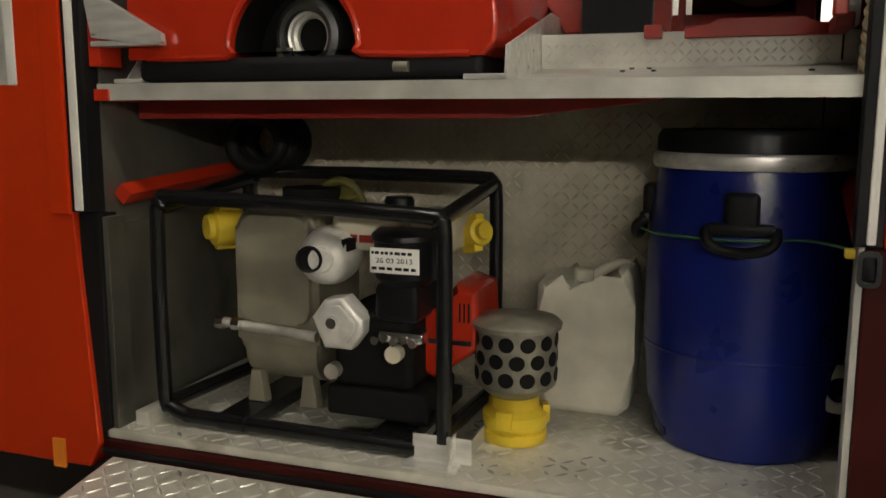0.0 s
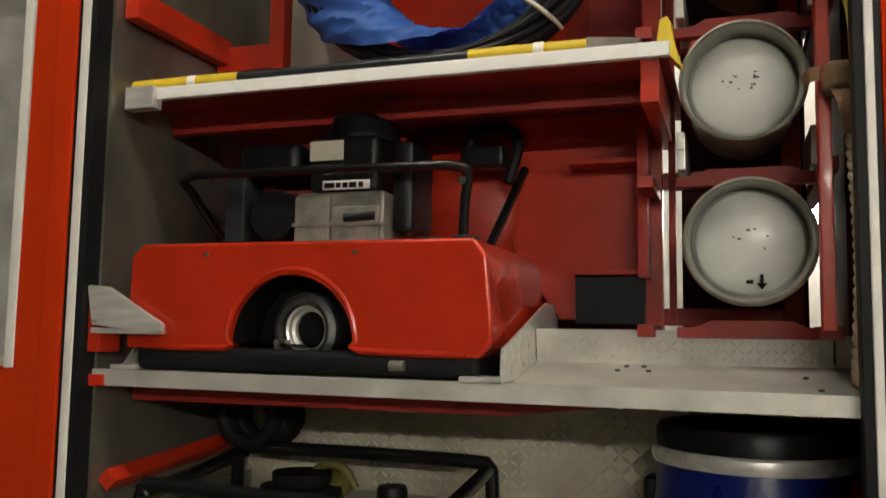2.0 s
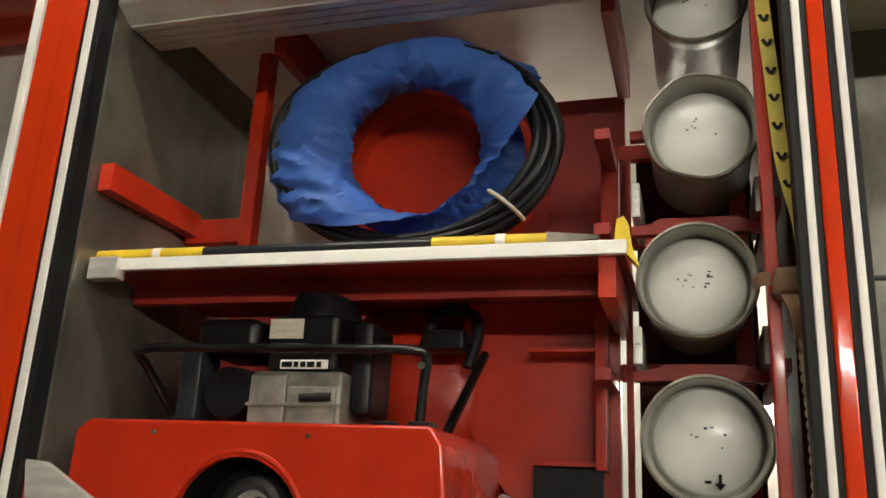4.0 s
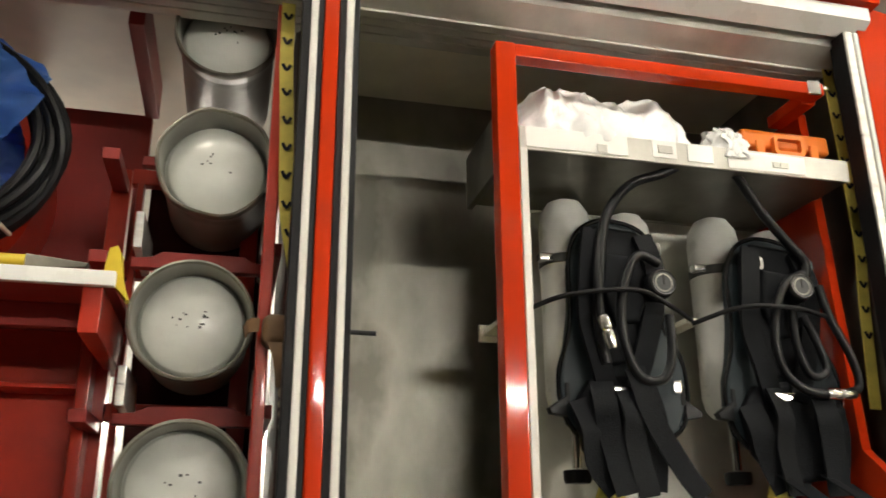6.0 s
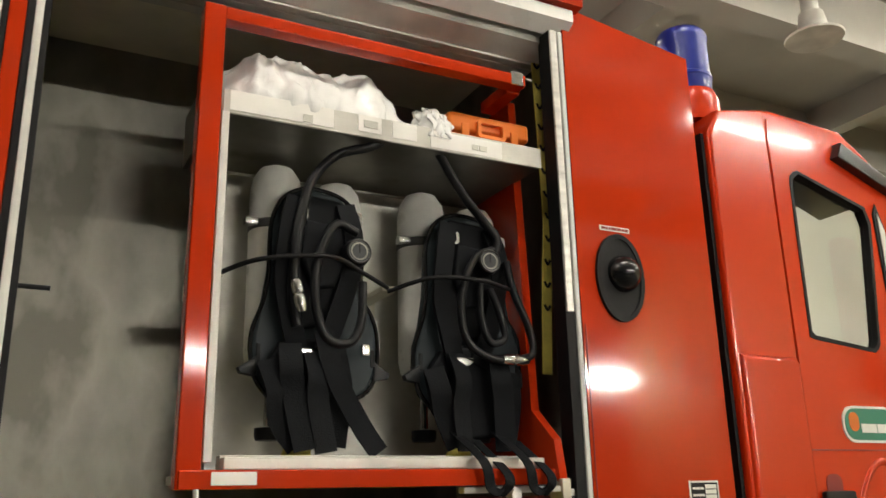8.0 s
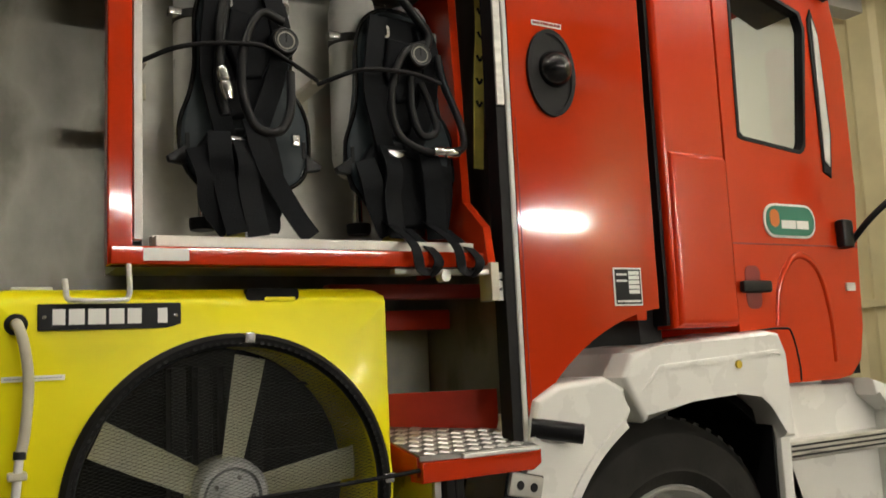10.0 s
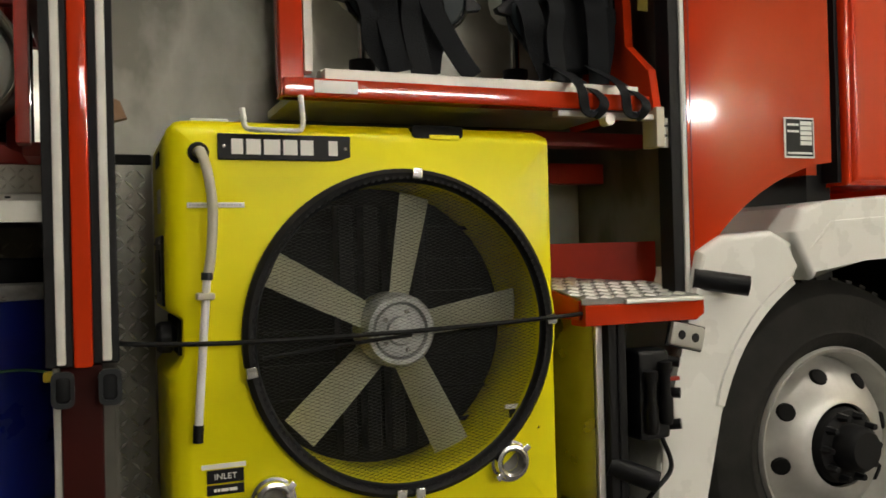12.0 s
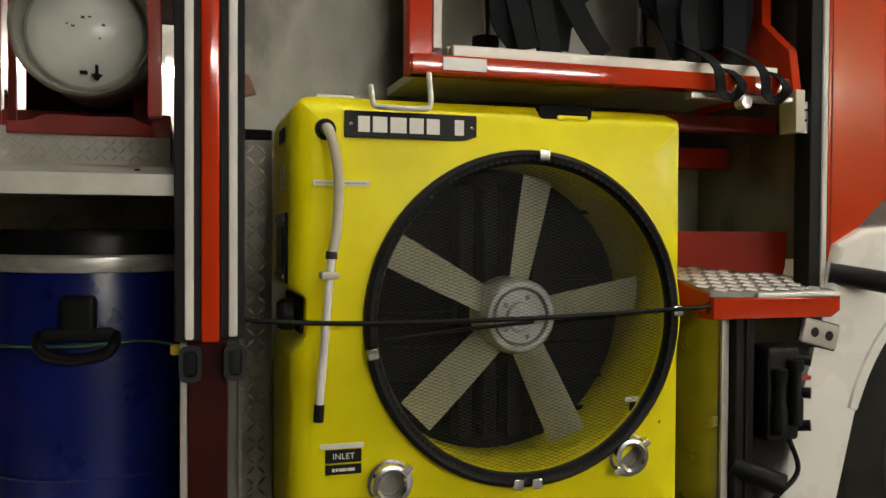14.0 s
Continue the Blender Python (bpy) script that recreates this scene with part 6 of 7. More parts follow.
    for sx in (-1, 1):
        part("belt_tab", prism(B(), [(x + sx * 0.15, 1.815), (x + sx * 0.195, 1.785), (x + sx * 0.19, 1.772), (x + sx * 0.15, 1.765)], y - 0.006, y + 0.02, bev=0.005), BLACK, th)
        part("tab_slot", box(B(), x + sx * 0.147 - 0.006, x + sx * 0.147 + 0.006, y - 0.004, y + 0.002, 1.80, 1.845, 0.003), SEAL, th)
    for dx in (-0.07, 0.075):
        bk = part("buckle", ringplate(B(), rounded(x + dx - 0.028, x + dx + 0.028, 2.16 + zt - 2.35, 2.195 + zt - 2.35, 0.008, 3), rounded(x + dx - 0.02, x + dx + 0.02, 2.167 + zt - 2.35, 2.188 + zt - 2.35, 0.004, 3), y - 0.038, y - 0.032), CHROME, th)
    dr = part("d_ring", prism(B(), arc(x - 0.045, 1.835, 0.028, 190, 350, 8), y - 0.06, y - 0.05, bev=0.003), CHROME, th)
    # gauge
    gx, gz = (x + 0.075, 2.075) if variant == 0 else (x + 0.022, 2.09)
    g = part("pressure_gauge", lathe(B(), [(0, 0.0), (0.028, 0.0), (0.034, 0.006), (0.036, 0.02), (0.036, 0.035), (0, 0.035)], (gx, y - 0.09, gz), (0, 1, 0), 28), BLACK, th)
    part("gauge_face", lathe(B(), [(0, -0.001), (0.027, -0.001)], (gx, y - 0.09, gz), (0, 1, 0), 24), GREYBLK, g)
    part("gauge_scale", lathe(B(), [(0.019, -0.0015), (0.023, -0.0015)], (gx, y - 0.09, gz), (0, 1, 0), 24), ENGINE, g)
    part("gauge_rim", lathe(B(), [(0.027, -0.002), (0.030, -0.004), (0.033, 0.0), (0.031, 0.002)], (gx, y - 0.09, gz), (0, 1, 0), 28), DARKMET, g)
    part("needle", box(B(), gx - 0.002, gx + 0.002, y - 0.0925, y - 0.0915, gz - 0.005, gz + 0.02), BLACK, g)
    # hoses
    if variant == 0:
        part("lung_hose", tube(B(), [(1.345, F + 0.07, 2.42), (1.335, F + 0.055, 2.39), (1.28, F + 0.06, 2.355), (1.20, F + 0.07, 2.325), (1.15, F + 0.09, 2.27), (1.125, F + 0.10, 2.20), (1.105, F + 0.10, 2.05), (1.10, F + 0.10, 1.96), (1.115, F + 0.10, 1.88)], 0.0125, 10), BLACK, th)
        part("gauge_hose", tube(B(), [(1.26, y - 0.07, 2.13), (1.20, y - 0.08, 2.14), (1.16, y - 0.08, 2.06), (1.15, y - 0.08, 1.95), (1.18, y - 0.08, 1.855), (1.24, y - 0.08, 1.845), (1.27, y - 0.08, 1.90), (1.275, y - 0.075, 2.0)], 0.0115, 10), BLACK, th)
        part("loose_hose", tube(B(), [(1.12, y - 0.06, 2.2), (1.10, y - 0.07, 2.1), (1.10, y - 0.075, 1.98)], 0.010, 10), BLACK, th)
        part("hose_link", lathe(B(), [(0, 0), (0.012, 0.0), (0.015, 0.01), (0.015, 0.03), (0.011, 0.035), (0.015, 0.04), (0.015, 0.06), (0.01, 0.08), (0, 0.08)], (1.098, y - 0.09, 1.985), (0.2, -0.1, -1), 14), CHROME, th)
    else:
        part("lung_hose", tube(B(), [(1.462, F + 0.06, 2.40), (1.485, F + 0.06, 2.37), (1.56, F + 0.08, 2.28), (1.64, F + 0.10, 2.21), (1.68, F + 0.10, 2.16), (1.66, F + 0.10, 2.10)], 0.0125, 10), BLACK, th)
        part("gauge_hose", tube(B(), [(1.66, y - 0.07, 2.13), (1.60, y - 0.08, 2.10), (1.56, y - 0.08, 2.02), (1.55, y - 0.08, 1.93), (1.57, y - 0.085, 1.86), (1.64, y - 0.085, 1.825), (1.72, y - 0.085, 1.83), (1.765, y - 0.08, 1.85), (1.755, y - 0.08, 1.92), (1.71, y - 0.08, 2.02), (1.70, y - 0.07, 2.10)], 0.0105, 10), BLACK, th)
        part("loose_hose", tube(B(), [(1.62, y - 0.06, 2.04), (1.615, y - 0.07, 1.94), (1.635, y - 0.08, 1.87), (1.68, y - 0.08, 1.885), (1.665, y - 0.075, 1.96), (1.65, y - 0.06, 2.02)], 0.010, 10), BLACK, th)
        part("hose_link", lathe(B(), [(0, 0), (0.012, 0.0), (0.015, 0.01), (0.015, 0.03), (0.011, 0.035), (0.015, 0.04), (0.015, 0.06), (0.01, 0.08), (0, 0.08)], (1.665, y - 0.087, 1.825), (1, 0, 0.02), 14), CHROME, th)
        for dx, bot in ((-0.06, 1.50), (0.06, 1.50)):
            part("hanging_loop", strap(B(), [(x + dx - 0.02, y - 0.05, 1.64), (x + dx - 0.015, F - 0.03, 1.56), (x + dx, F - 0.035, bot), (x + dx + 0.035, F - 0.035, bot - 0.008), (x + dx + 0.05, F - 0.03, 1.53), (x + dx + 0.04, y - 0.05, 1.62)], 0.03, side=(1, 0.2, 0)), CLOTH, th)
    part("clip", box(B(), x + 0.10, x + 0.12, y - 0.05, y - 0.03, 1.82, 1.85, 0.004), CHROME, th)
    return th


breathing_set(1.185, 2.35, 0)
breathing_set(1.615, 2.335, 1)
for x in (0.925, 1.375):
    bk = thing("wall_bracket", x, 1.87, 2.0, "small pale metal holding bracket on steel wall", "bracket", "bottle brackets")
    part("plate", box(B(), x - 0.03, x + 0.06, 1.86, 1.87, 1.985, 2.03, 0.003), CREAM, bk)
    part("arm", box(B(), x - 0.02, x + 0.02, 1.62, 1.86, 2.0, 2.015, 0.003), CREAM, bk)
ec = thing("elastic_cord", 1.3, 1.55, 2.0, "black elastic cord stretched across the breathing sets", "cord")
part("cord", tube(B(), [(0.92, 1.62, 2.00), (1.02, F + 0.09, 2.035), (1.18, F + 0.06, 2.05), (1.27, F + 0.07, 2.02), (1.37, 1.62, 2.01)], 0.006, 8), SEAL, ec)
part("cord", tube(B(), [(1.37, 1.62, 2.0), (1.47, F + 0.08, 2.03), (1.60, F + 0.06, 2.03), (1.70, F + 0.08, 2.02)], 0.006, 8), SEAL, ec)
for x in (1.15, 1.60):
    tg = thing("holding_plate", x, 1.66, 1.56, "small pale metal holding plate on locker floor", "bracket", "holding plates")
    part("plate", prism(B(), [(x - 0.03, 1.58), (x + 0.05, 1.58), (x + 0.045, 1.62), (x - 0.01, 1.63)], 1.70, 1.706, bev=0.002), YTAPE, tg)

# ---- shelf: wrapped masks and orange case ----
def wrapped(name, xs, label, seed, bag=None):
    x0, x1, z0, h, y0, y1 = xs
    th = bag or thing(name, (x0 + x1) / 2, (y0 + y1) / 2, z0, label, "bag")
    bm = B()
    nu, nv = 60, 36
    rows = []
    for i in range(nu + 1):
        u = i / nu
        row = []
        for j in range(nv + 1):
            a = math.pi * j / nv
            taper = min(1, (1 - u) * 3.2) ** 0.6 * min(1, 0.55 + u * 3)
            p = Vector((u * 9, math.cos(a) * 2.2, math.sin(a) * 2.2 + seed))
            f = 1 + 0.14 * noise.noise(p * 0.7) + 0.12 * abs(noise.noise(p * 1.3)) + 0.06 * noise.noise(p * 3.1) + 0.03 * abs(noise.noise(p * 6))
            row.append(bm.verts.new((x0 + (x1 - x0) * u + 0.02 * noise.noise(p * 1.7), (y0 + y1) / 2 - math.cos(a) * (y1 - y0) / 2 * taper * f, z0 + math.sin(a) * h * taper * f)))
        rows.append(row)
    for p, q in zip(rows, rows[1:]):
        for j in range(nv):
            bm.faces.new((p[j], p[j + 1], q[j + 1], q[j]))
    bmesh.ops.holes_fill(bm, edges=[e for e in bm.edges if e.is_boundary])
    part("knotted_end" if bag else "wrapping", bm, BAG, th, "", 70)
    return th


bg = wrapped("mask_bag", (0.895, 1.47, 2.39, 0.20, F + 0.03, 1.80), "crumpled clear plastic bag around breathing masks", 3)
wrapped("", (1.42, 1.535, 2.40, 0.10, F + 0.02, F + 0.16), "", 9, bg)
oc = thing("tool_case", 1.66, 1.6, 2.43, "orange plastic tool case lying on the shelf", "case")
part("case_body", box(B(), 1.525, 1.79, F + 0.08, 1.74, 2.373, 2.46, 0.012, 3), ORANGE, oc)
part("case_lid", box(B(), 1.525, 1.79, F + 0.075, 1.74, 2.464, 2.52, 0.012, 3), ORANGE, oc)
part("case_grip", ringplate(B(), rounded(1.61, 1.70, 2.445, 2.50, 0.01), rounded(1.62, 1.69, 2.455, 2.49, 0.006), F + 0.06, F + 0.076), ORANGE, oc)
for x in (1.575, 1.735):
    part("case_latch", box(B(), x - 0.012, x + 0.012, F + 0.068, F + 0.076, 2.445, 2.485, 0.003), ORANGE, oc)
ch = thing("frame_clamp", 1.73, F + 0.1, 2.66, "chromed clamp plate on the frame's corner", "clamp")
part("plate", box(B(), 1.64, 1.78, F + 0.03, F + 0.10, 2.637, 2.647, 0.003), CHROME, ch)
part("tongue", box(B(), 1.69, 1.73, F + 0.0, F + 0.01, 2.60, 2.64, 0.003), CHROME, ch)


# ---- foam generator ----
def foam_fan():
    x0, x1, y0, y1, z0, z1 = 0.602, 1.472, 1.485, 1.86, 0.50, 1.458
    x1 = 1.488
    cx, cz, R = 1.102, 0.995, 0.352
    th = thing("foam_generator", (x0 + x1) / 2, (y0 + y1) / 2, 0.47, "bright yellow moulded foam generator with big fan", "fan")
    n = 240
    edge = rounded(x0, x1, z0, z1, 0.05, 8)
    # the side steps in at the tap
    edge = edge[:18] + [(x0, 1.062), (x0 + 0.03, 1.045), (x0 + 0.03, 0.965), (x0, 0.93)] + edge[18:]
    out = near_outline(edge, (cx, cz), n)
    holes = [(cx + 0.335 * math.cos(2 * math.pi * k / n), cz + 0.335 * math.sin(2 * math.pi * k / n)) for k in range(n)]
    swell = [(cx + 0.42 * math.cos(2 * math.pi * k / n), cz + 0.42 * math.sin(2 * math.pi * k / n)) for k in range(n)]
    lip = [(cx + 0.372 * math.cos(2 * math.pi * k / n), cz + 0.372 * math.sin(2 * math.pi * k / n)) for k in range(n)]
    # front: rounded box edge, flat face, swelling to the fan mouth, then the mouth itself
    def shrink(pts, w):
        c = Vector(((x0 + x1) / 2, (z0 + z1) / 2))
        return [(min(max(p[0], x0 + w), x1 - 0.28 * w), min(max(p[1], z0 + w), z1 - w)) for p in pts]
    mix = []
    for o, s in zip(shrink(out, 0.042), swell):
        inside = x0 + 0.044 < s[0] < x1 - 0.0135 and z0 + 0.044 < s[1] < z1 - 0.044
        mix.append(s if inside else o)
    loops = [(out, y1), (out, y0 + 0.055), (shrink(out, 0.006), y0 + 0.03), (shrink(out, 0.018), y0 + 0.011), (shrink(out, 0.042), y0 + 0.001), (mix, y0), (lip, y0 - 0.016), (holes, y0 - 0.018), (holes, y0 + 0.22)]
    bm = B()
    rings = [[bm.verts.new((p[0], y, p[1])) for p in pts] for pts, y in loops]
    for p, q in zip(rings, rings[1:]):
        for k in range(n):
            j = (k + 1) % n
            bm.faces.new((p[k], p[j], q[j], q[k]))
    bm.faces.new(rings[0][::-1])
    body = part("casing", bm, YELLOW, th, "", 50)
    # mouth ring of black rubber with clamps
    part("mouth_ring", lathe(B(), [(0.338, 0.0), (0.332, -0.012), (0.338, -0.028), (0.350, -0.032), (0.360, -0.022), (0.360, 0.0), (0.352, 0.012)], (cx, y0 - 0.008, cz), (0, 1, 0), 96), SEAL, th)
    part("ring_bead", lathe(B(), [(0.333, -0.005), (0.330, -0.010), (0.333, -0.015)], (cx, y0 - 0.008, cz), (0, 1, 0), 96), GREYBLK, th)
    bm = B()
    for k in range(130):
        t = 2 * math.pi * k / 130
        box(bm, -0.004, 0.004, -0.0015, 0.0015, 0.336, 0.343, 0, m=Matrix.Translation((cx, y0 - 0.0375, cz)) @ Matrix.Rotation(t, 4, "Y") @ Matrix.Rotation(0.012, 4, "Y"))
    tagged(part("ring_stitching", bm, SEAL, th), "", "", "", "stuff")
    for a in (86, 190, 2, 265, 272):
        px, pz = cx + 0.35 * math.cos(radians(a)), cz + 0.35 * math.sin(radians(a))
        part("ring_clamp", box(B(), -0.012, 0.012, -0.012, 0.006, -0.012, 0.012, 0.004, m=Matrix.Translation((px, y0 - 0.036, pz)) @ Matrix.Rotation(radians(-a), 4, "Y")), CHROME, th)
    # wire guard: two sets of thin wires
    bm = B()
    step, r = 0.0072, 0.330
    k = -46
    while k <= 46:
        o = k * step
        if abs(o) < r:
            h = math.sqrt(r * r - o * o)
            for s in (1, -1):
                d, e = Vector((0.94, 0, 0.34 * s)), Vector((-0.34 * s, 0, 0.94))
                c = Vector((cx, y0 - 0.004 + 0.0012 * s, cz)) + e * o
                rod(bm, c - d * h, c + d * h, 0.00042, 3)
        k += 1
    gd = part("wire_guard", bm, mat("guard_wire", (0.03, 0.03, 0.028), 0.5, 0.3, bump=0), th)
    tagged(gd, "", "", "", "stuff")
    # blades and hub
    hubm = part("fan_hub", lathe(B(), [(0, -0.012), (0.03, -0.012), (0.034, -0.004), (0.058, -0.004), (0.062, 0.004), (0.066, -0.008), (0.076, -0.008), (0.083, 0.0), (0.086, 0.03), (0.086, 0.09), (0, 0.09)], (cx, y0 + 0.03, cz), (0, 1, 0), 40), HUB, th)
    for k in range(5):
        a = 2 * math.pi * k / 5
        part("hub_bolt", rod(B(), (cx + 0.045 * math.cos(a), y0 + 0.02, cz + 0.045 * math.sin(a)), (cx + 0.045 * math.cos(a), y0 + 0.03, cz + 0.045 * math.sin(a)), 0.005, 8), CHROME, hubm)
    for k, deg in enumerate((79, 8, -64, -136, 152)):
        bm = B()
        rows = []
        for i in range(9):
            t = i / 8
            rr = 0.075 + 0.238 * t
            w = 0.037 + 0.010 * t - 0.004 * t * t
            tw = radians(34 - 16 * t)
            row = []
            for j in range(7):
                s = -1 + 2 * j / 6
                cam_h = 0.007 * (1 - s * s)
                row.append((rr, s * w * math.cos(tw), s * w * math.sin(tw) + cam_h))
            rows.append(row)
        ms = Matrix.Translation((cx, y0 + 0.075, cz)) @ Matrix.Rotation(radians(-deg), 4, "Y")
        vs = [[bm.verts.new(ms @ Vector((p[0], -p[2], p[1]))) for p in row] for row in rows]
        for p, q in zip(vs, vs[1:]):
            for j in range(6):
                bm.faces.new((p[j], p[j + 1], q[j + 1], q[j]))
        bmesh.ops.solidify(bm, geom=bm.faces[:], thickness=0.006)
        part("blade", bm, BLADE, th)
    bp = part("rear_baffle", lathe(B(), [(0, 0.0), (0.335, 0.0)], (cx, y0 + 0.215, cz), (0, 1, 0), 48), DARK, th)
    for k in range(7):
        part("baffle_slat", box(B(), cx - 0.28, cx + 0.28, y0 + 0.185, y0 + 0.20, cz - 0.25 + 0.08 * k, cz - 0.24 + 0.08 * k, 0.002), DARK, bp)
    for k in range(4):
        part("motor_rib", box(B(), cx - 0.02 + 0.06 * (k - 1.5), cx + 0.015 + 0.06 * (k - 1.5), y0 + 0.13, y0 + 0.19, cz - 0.29, cz + 0.29, 0.006), DARK, bp)
    # name plate, with its lettering as plain blocks
    sg = part("name_plate", box(B(), 0.706, 0.987, y0 - 0.006, y0 + 0.002, 1.371, 1.425, 0.002), SIGNBLK, th)
    bm = B()
    x = 0.733
    for w in (0.024, 0.030, 0.034, 0.030, 0.028):
        part("plate_block", box(B(), x, x + w, y0 - 0.0075, y0 - 0.006, 1.382, 1.414, 0.003), SIGNWH, sg)
        x += w + 0.0065
    part("plate_block", box(B(), 0.938, 0.958, y0 - 0.0075, y0 - 0.006, 1.382, 1.414, 0.003), SIGNWH, sg)
    for x in (0.718, 0.976):
        part("rivet", lathe(B(), [(0, -0.002), (0.003, -0.001), (0.004, 0)], (x, y0 - 0.006, 1.398), (0, 1, 0), 8), CHROME, sg)
    tp = part("tape_strip", box(B(), 0.643, 0.758, y0 - 0.002, y0 + 0.003, 1.272, 1.283), SIGNWH, th)
    part("tape_line", bars(B(), 0.648, 0.753, 1.2775, 0.003, y0 - 0.0025, 51), ALUDULL, tp)
    for bx, bz, w, words in ((0.706, 0.722, 0.074, "INLET"), (1.395, 0.783, 0.076, "BY-PASS")):
        part("tape_strip", box(B(), bx - w / 2 - 0.01, bx + w / 2 + 0.005, y0 - 0.001, y0 + 0.004, bz + 0.017, bz + 0.027), SIGNWH, th)
        lb = part("connection_label", box(B(), bx - w / 2, bx + w / 2, y0 - 0.004, y0 + 0.003, bz - 0.012, bz + 0.015, 0.001), SIGNBLK, th)
        writing("label_word", words, 0.017, Matrix.Translation((bx, y0 - 0.0045, bz + 0.001)) @ Matrix.Rotation(radians(90), 4, "X"), SIGNWH, lb, 0.0004, w * 0.6)
        l2 = part("connection_label", box(B(), bx - w / 2, bx + w / 2, y0 - 0.004, y0 + 0.003, bz - 0.036, bz - 0.016, 0.001), SIGNBLK, th)
        part("label_line", bars(B(), bx - w * 0.32, bx + w * 0.32, bz - 0.026, 0.006, y0 - 0.0045, 57), SIGNWH, l2)
    for px, pz in ((0.80, 0.665), (1.347, 0.683)):
        cp = part("connection", lathe(B(), [(0.024, 0.04), (0.026, -0.022), (0.032, -0.026), (0.04, -0.024), (0.043, -0.01), (0.048, -0.008), (0.048, 0.006), (0.04, 0.01), (0.04, 0.04)], (px, y0 - 0.01, pz), (0, 1, 0), 30), CHROME, th)
        part("bore", lathe(B(), [(0, 0.0), (0.025, 0.0)], (px, y0 - 0.008, pz), (0, 1, 0), 20), ENGINE, cp)
        for k in range(2):
            a = 0.7 + math.pi * k
            part("lug", box(B(), -0.01, 0.01, -0.012, 0.008, -0.008, 0.008, 0.003, m=Matrix.Translation((px + 0.045 * math.cos(a), y0 - 0.024, pz + 0.045 * math.sin(a))) @ Matrix.Rotation(-a, 4, "Y")), CHROME, cp)
    # hand recess on top and panel, tap on the left side; black paints the recesses' shade
    part("grip_recess", prism(B(), rounded(1.134, 1.258, 1.428, 1.4565, 0.010, 4), y0 + 0.004, y0 + 0.08), DARK, th)
    part("grip_floor", box(B(), 1.175, 1.25, y0 + 0.002, y0 + 0.03, 1.424, 1.437, 0.004), YELLOW, th)
    part("top_plug", box(B(), 0.66, 0.74, 1.55, 1.62, 1.456, 1.466, 0.004), ALUDULL, th)
    pn = part("side_panel", box(B(), x0 - 0.006, x0 + 0.002, 1.56, 1.74, 1.07, 1.22, 0.004), GREYBLK, th)
    part("panel_window", box(B(), x0 - 0.009, x0 - 0.005, 1.59, 1.71, 1.10, 1.19, 0.002), BLACK, pn)
    for yy in (1.575, 1.725):
        for zz in (1.085, 1.205):
            part("panel_screw", rod(B(), (x0 - 0.01, yy, zz), (x0 - 0.004, yy, zz), 0.005, 8), CHROME, pn)
    part("side_label", box(B(), x0 - 0.003, x0 + 0.002, 1.62, 1.68, 1.27, 1.32), SIGNWH, th)
    part("side_word", bars(B(), 0, 0.10, 0, 0.03, 0, 61), SIGNBLK, th).matrix_basis = Matrix.Translation((x0 - 0.003 - (x0 + x1) / 2, 1.70 - (y0 + y1) / 2, 1.385 - 0.47)) @ Matrix.Rotation(radians(-90), 4, "Z") @ Matrix.Translation(((x0 + x1) / 2, (y0 + y1) / 2, 0.47))
    rc = part("tap_recess", box(B(), x0 + 0.022, x0 + 0.034, 1.54, 1.80, 0.968, 1.042, 0.002), DARK, th)
    part("tap_knob", lathe(B(), [(0, -0.03), (0.028, -0.03), (0.034, -0.02), (0.034, 0.0), (0.02, 0.01), (0.02, 0.03)], (x0 + 0.012, 1.59, 1.005), (1, 0, 0), 14), BLACK, rc)
    # foam pick-up wand on its hose
    part("wand_hose", tube(B(), [(0.668, y0 + 0.01, 1.385), (0.67, y0 - 0.025, 1.382), (0.682, y0 - 0.03, 1.34), (0.69, y0 - 0.03, 1.27), (0.685, y0 - 0.03, 1.18), (0.677, y0 - 0.03, 1.13)], 0.0105, 12), CREAM, th)
    wd = part("wand", rod(B(), (0.676, y0 - 0.03, 1.135), (0.654, y0 - 0.02, 0.835), 0.0085, 14), SIGNWH, th)
    part("wand_grip", rod(B(), (0.6765, y0 - 0.03, 1.14), (0.6755, y0 - 0.03, 1.125), 0.012, 14), GREYBLK, wd)
    part("wand_tip", rod(B(), (0.654, y0 - 0.02, 0.835), (0.652, y0 - 0.02, 0.80), 0.0105, 14), BLACK, wd)
    part("wand_clip", box(B(), 0.655, 0.69, y0 - 0.04, y0 + 0.0, 1.085, 1.10, 0.004), CREAM, wd)
    part("hose_grommet", lathe(B(), [(0.012, -0.006), (0.02, -0.004), (0.022, 0.002)], (0.668, y0 - 0.001, 1.385), (0, 1, 0), 18), SEAL, th)
    for x in (0.70, 1.36):
        part("foot", box(B(), x - 0.05, x + 0.05, y0 + 0.02, y1, 0.468, 0.502, 0.006), BLACK, th)


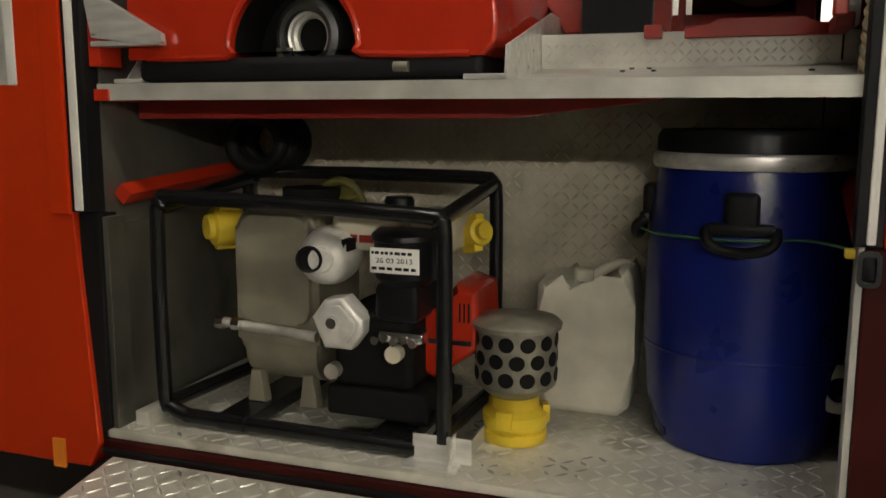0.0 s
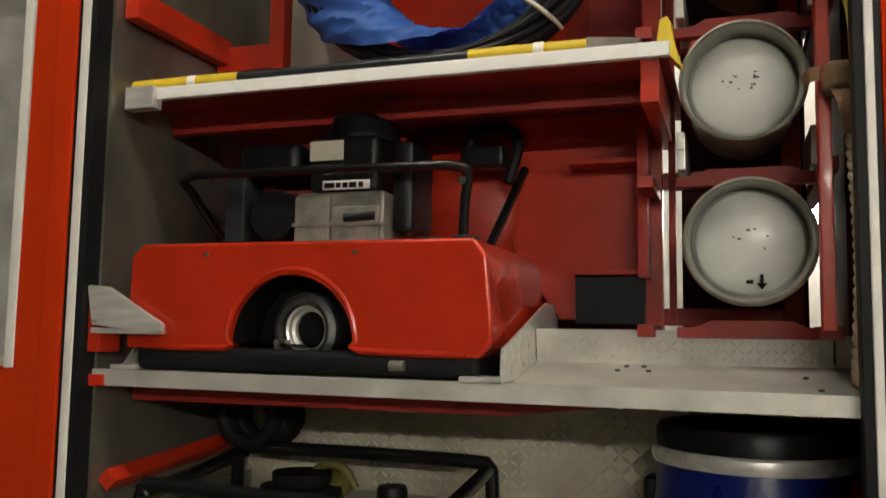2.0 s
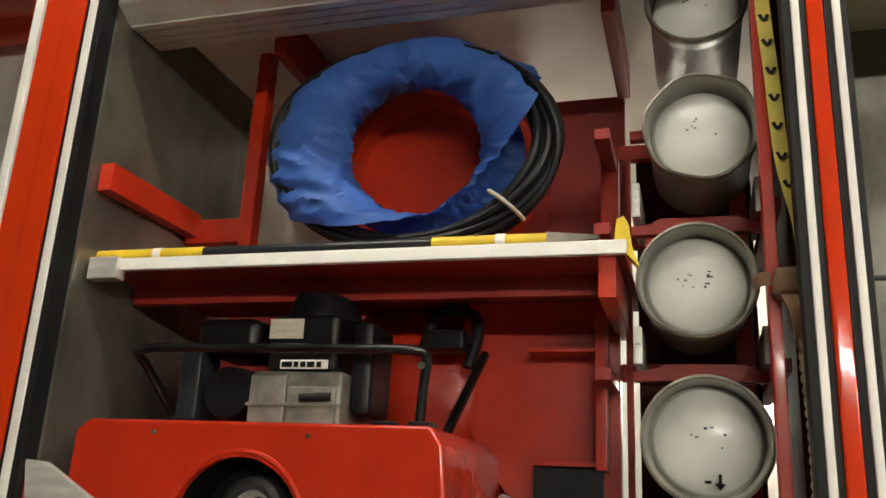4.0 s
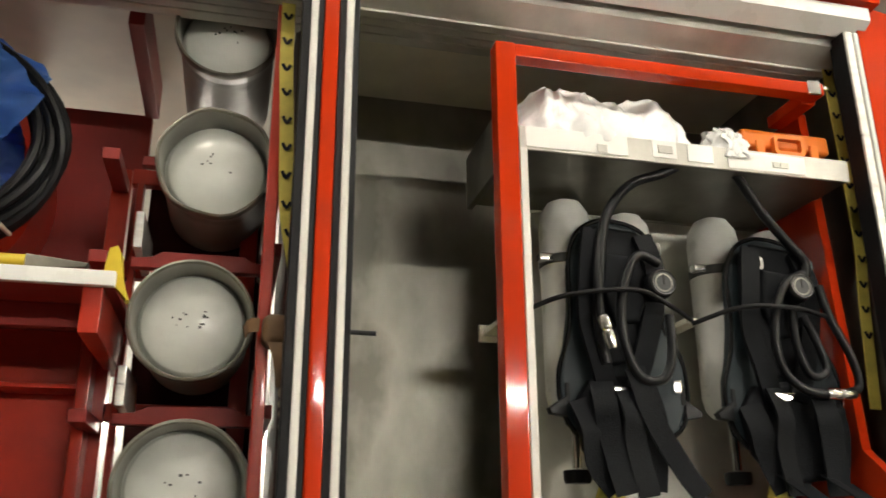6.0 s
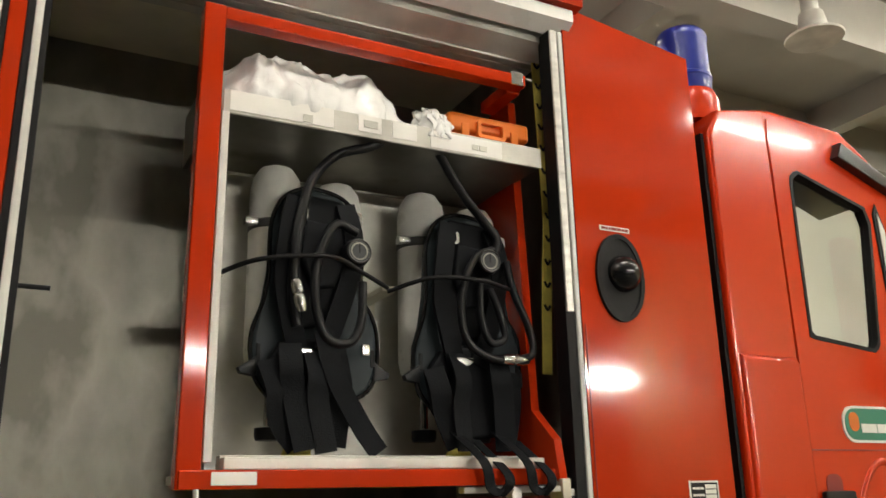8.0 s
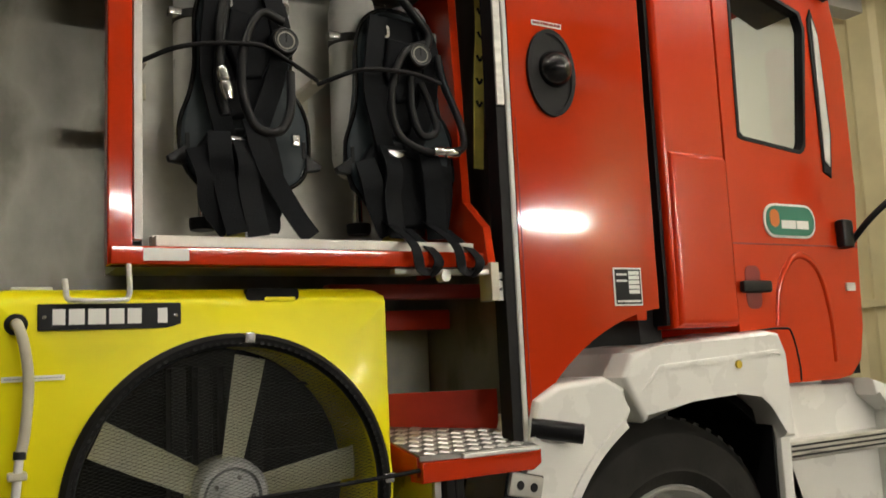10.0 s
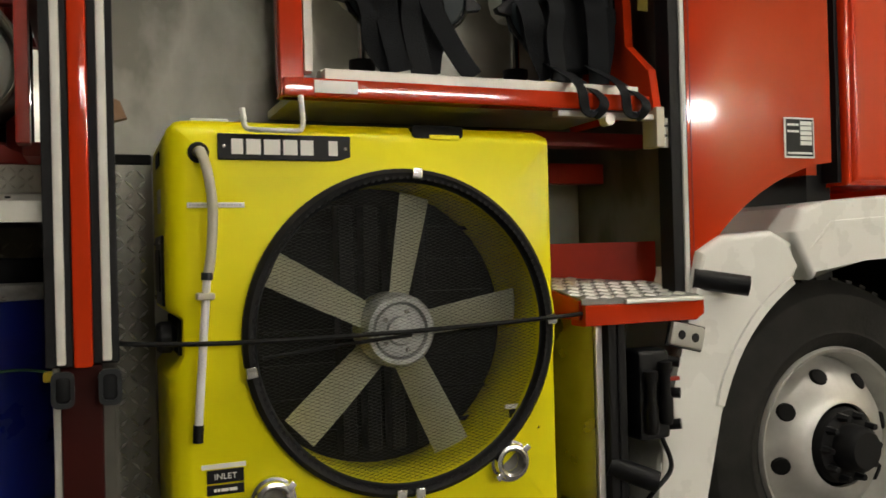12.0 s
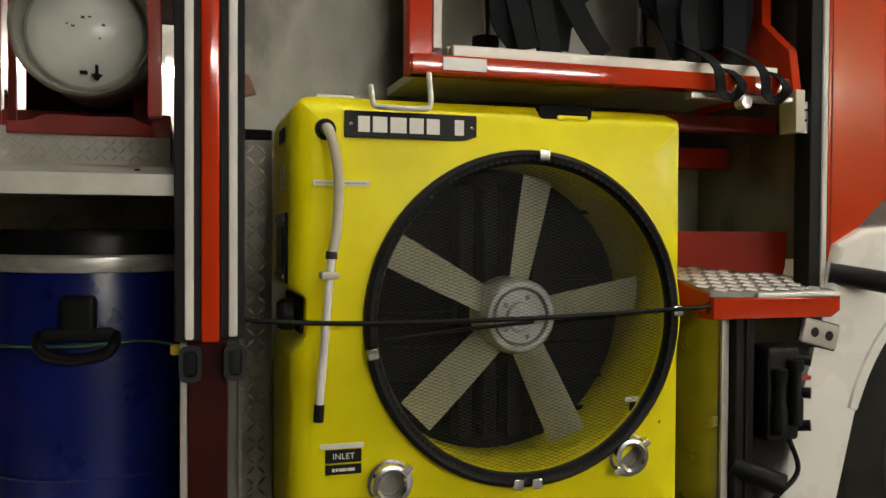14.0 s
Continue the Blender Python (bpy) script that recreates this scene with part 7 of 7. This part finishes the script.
foam_fan()
fc = thing("elastic_cord", 1.0, 1.44, 1.0, "black elastic cord stretched across the foam generator", "cord")
part("cord", tube(B(), [(0.50, F + 0.03, 1.006), (0.56, F - 0.02, 1.004), (0.75, 1.432, 0.998), (1.1, 1.428, 1.0), (1.45, 1.43, 1.012), (1.56, F - 0.03, 1.018)], 0.005, 8), SEAL, fc)
part("cord", tube(B(), [(0.78, 1.44, 0.962), (0.95, 1.436, 0.98), (1.10, 1.432, 0.992)], 0.004, 8), SEAL, fc)
fh = thing("rubber_hose_end", 1.42, 1.47, 0.47, "black rubber hose end on the locker floor", "hose")
part("hose", tube(B(), [(1.36, F + 0.02, 0.505), (1.42, F + 0.0, 0.51), (1.47, F - 0.005, 0.495), (1.52, F + 0.05, 0.49)], 0.02, 10), SEAL, fh)
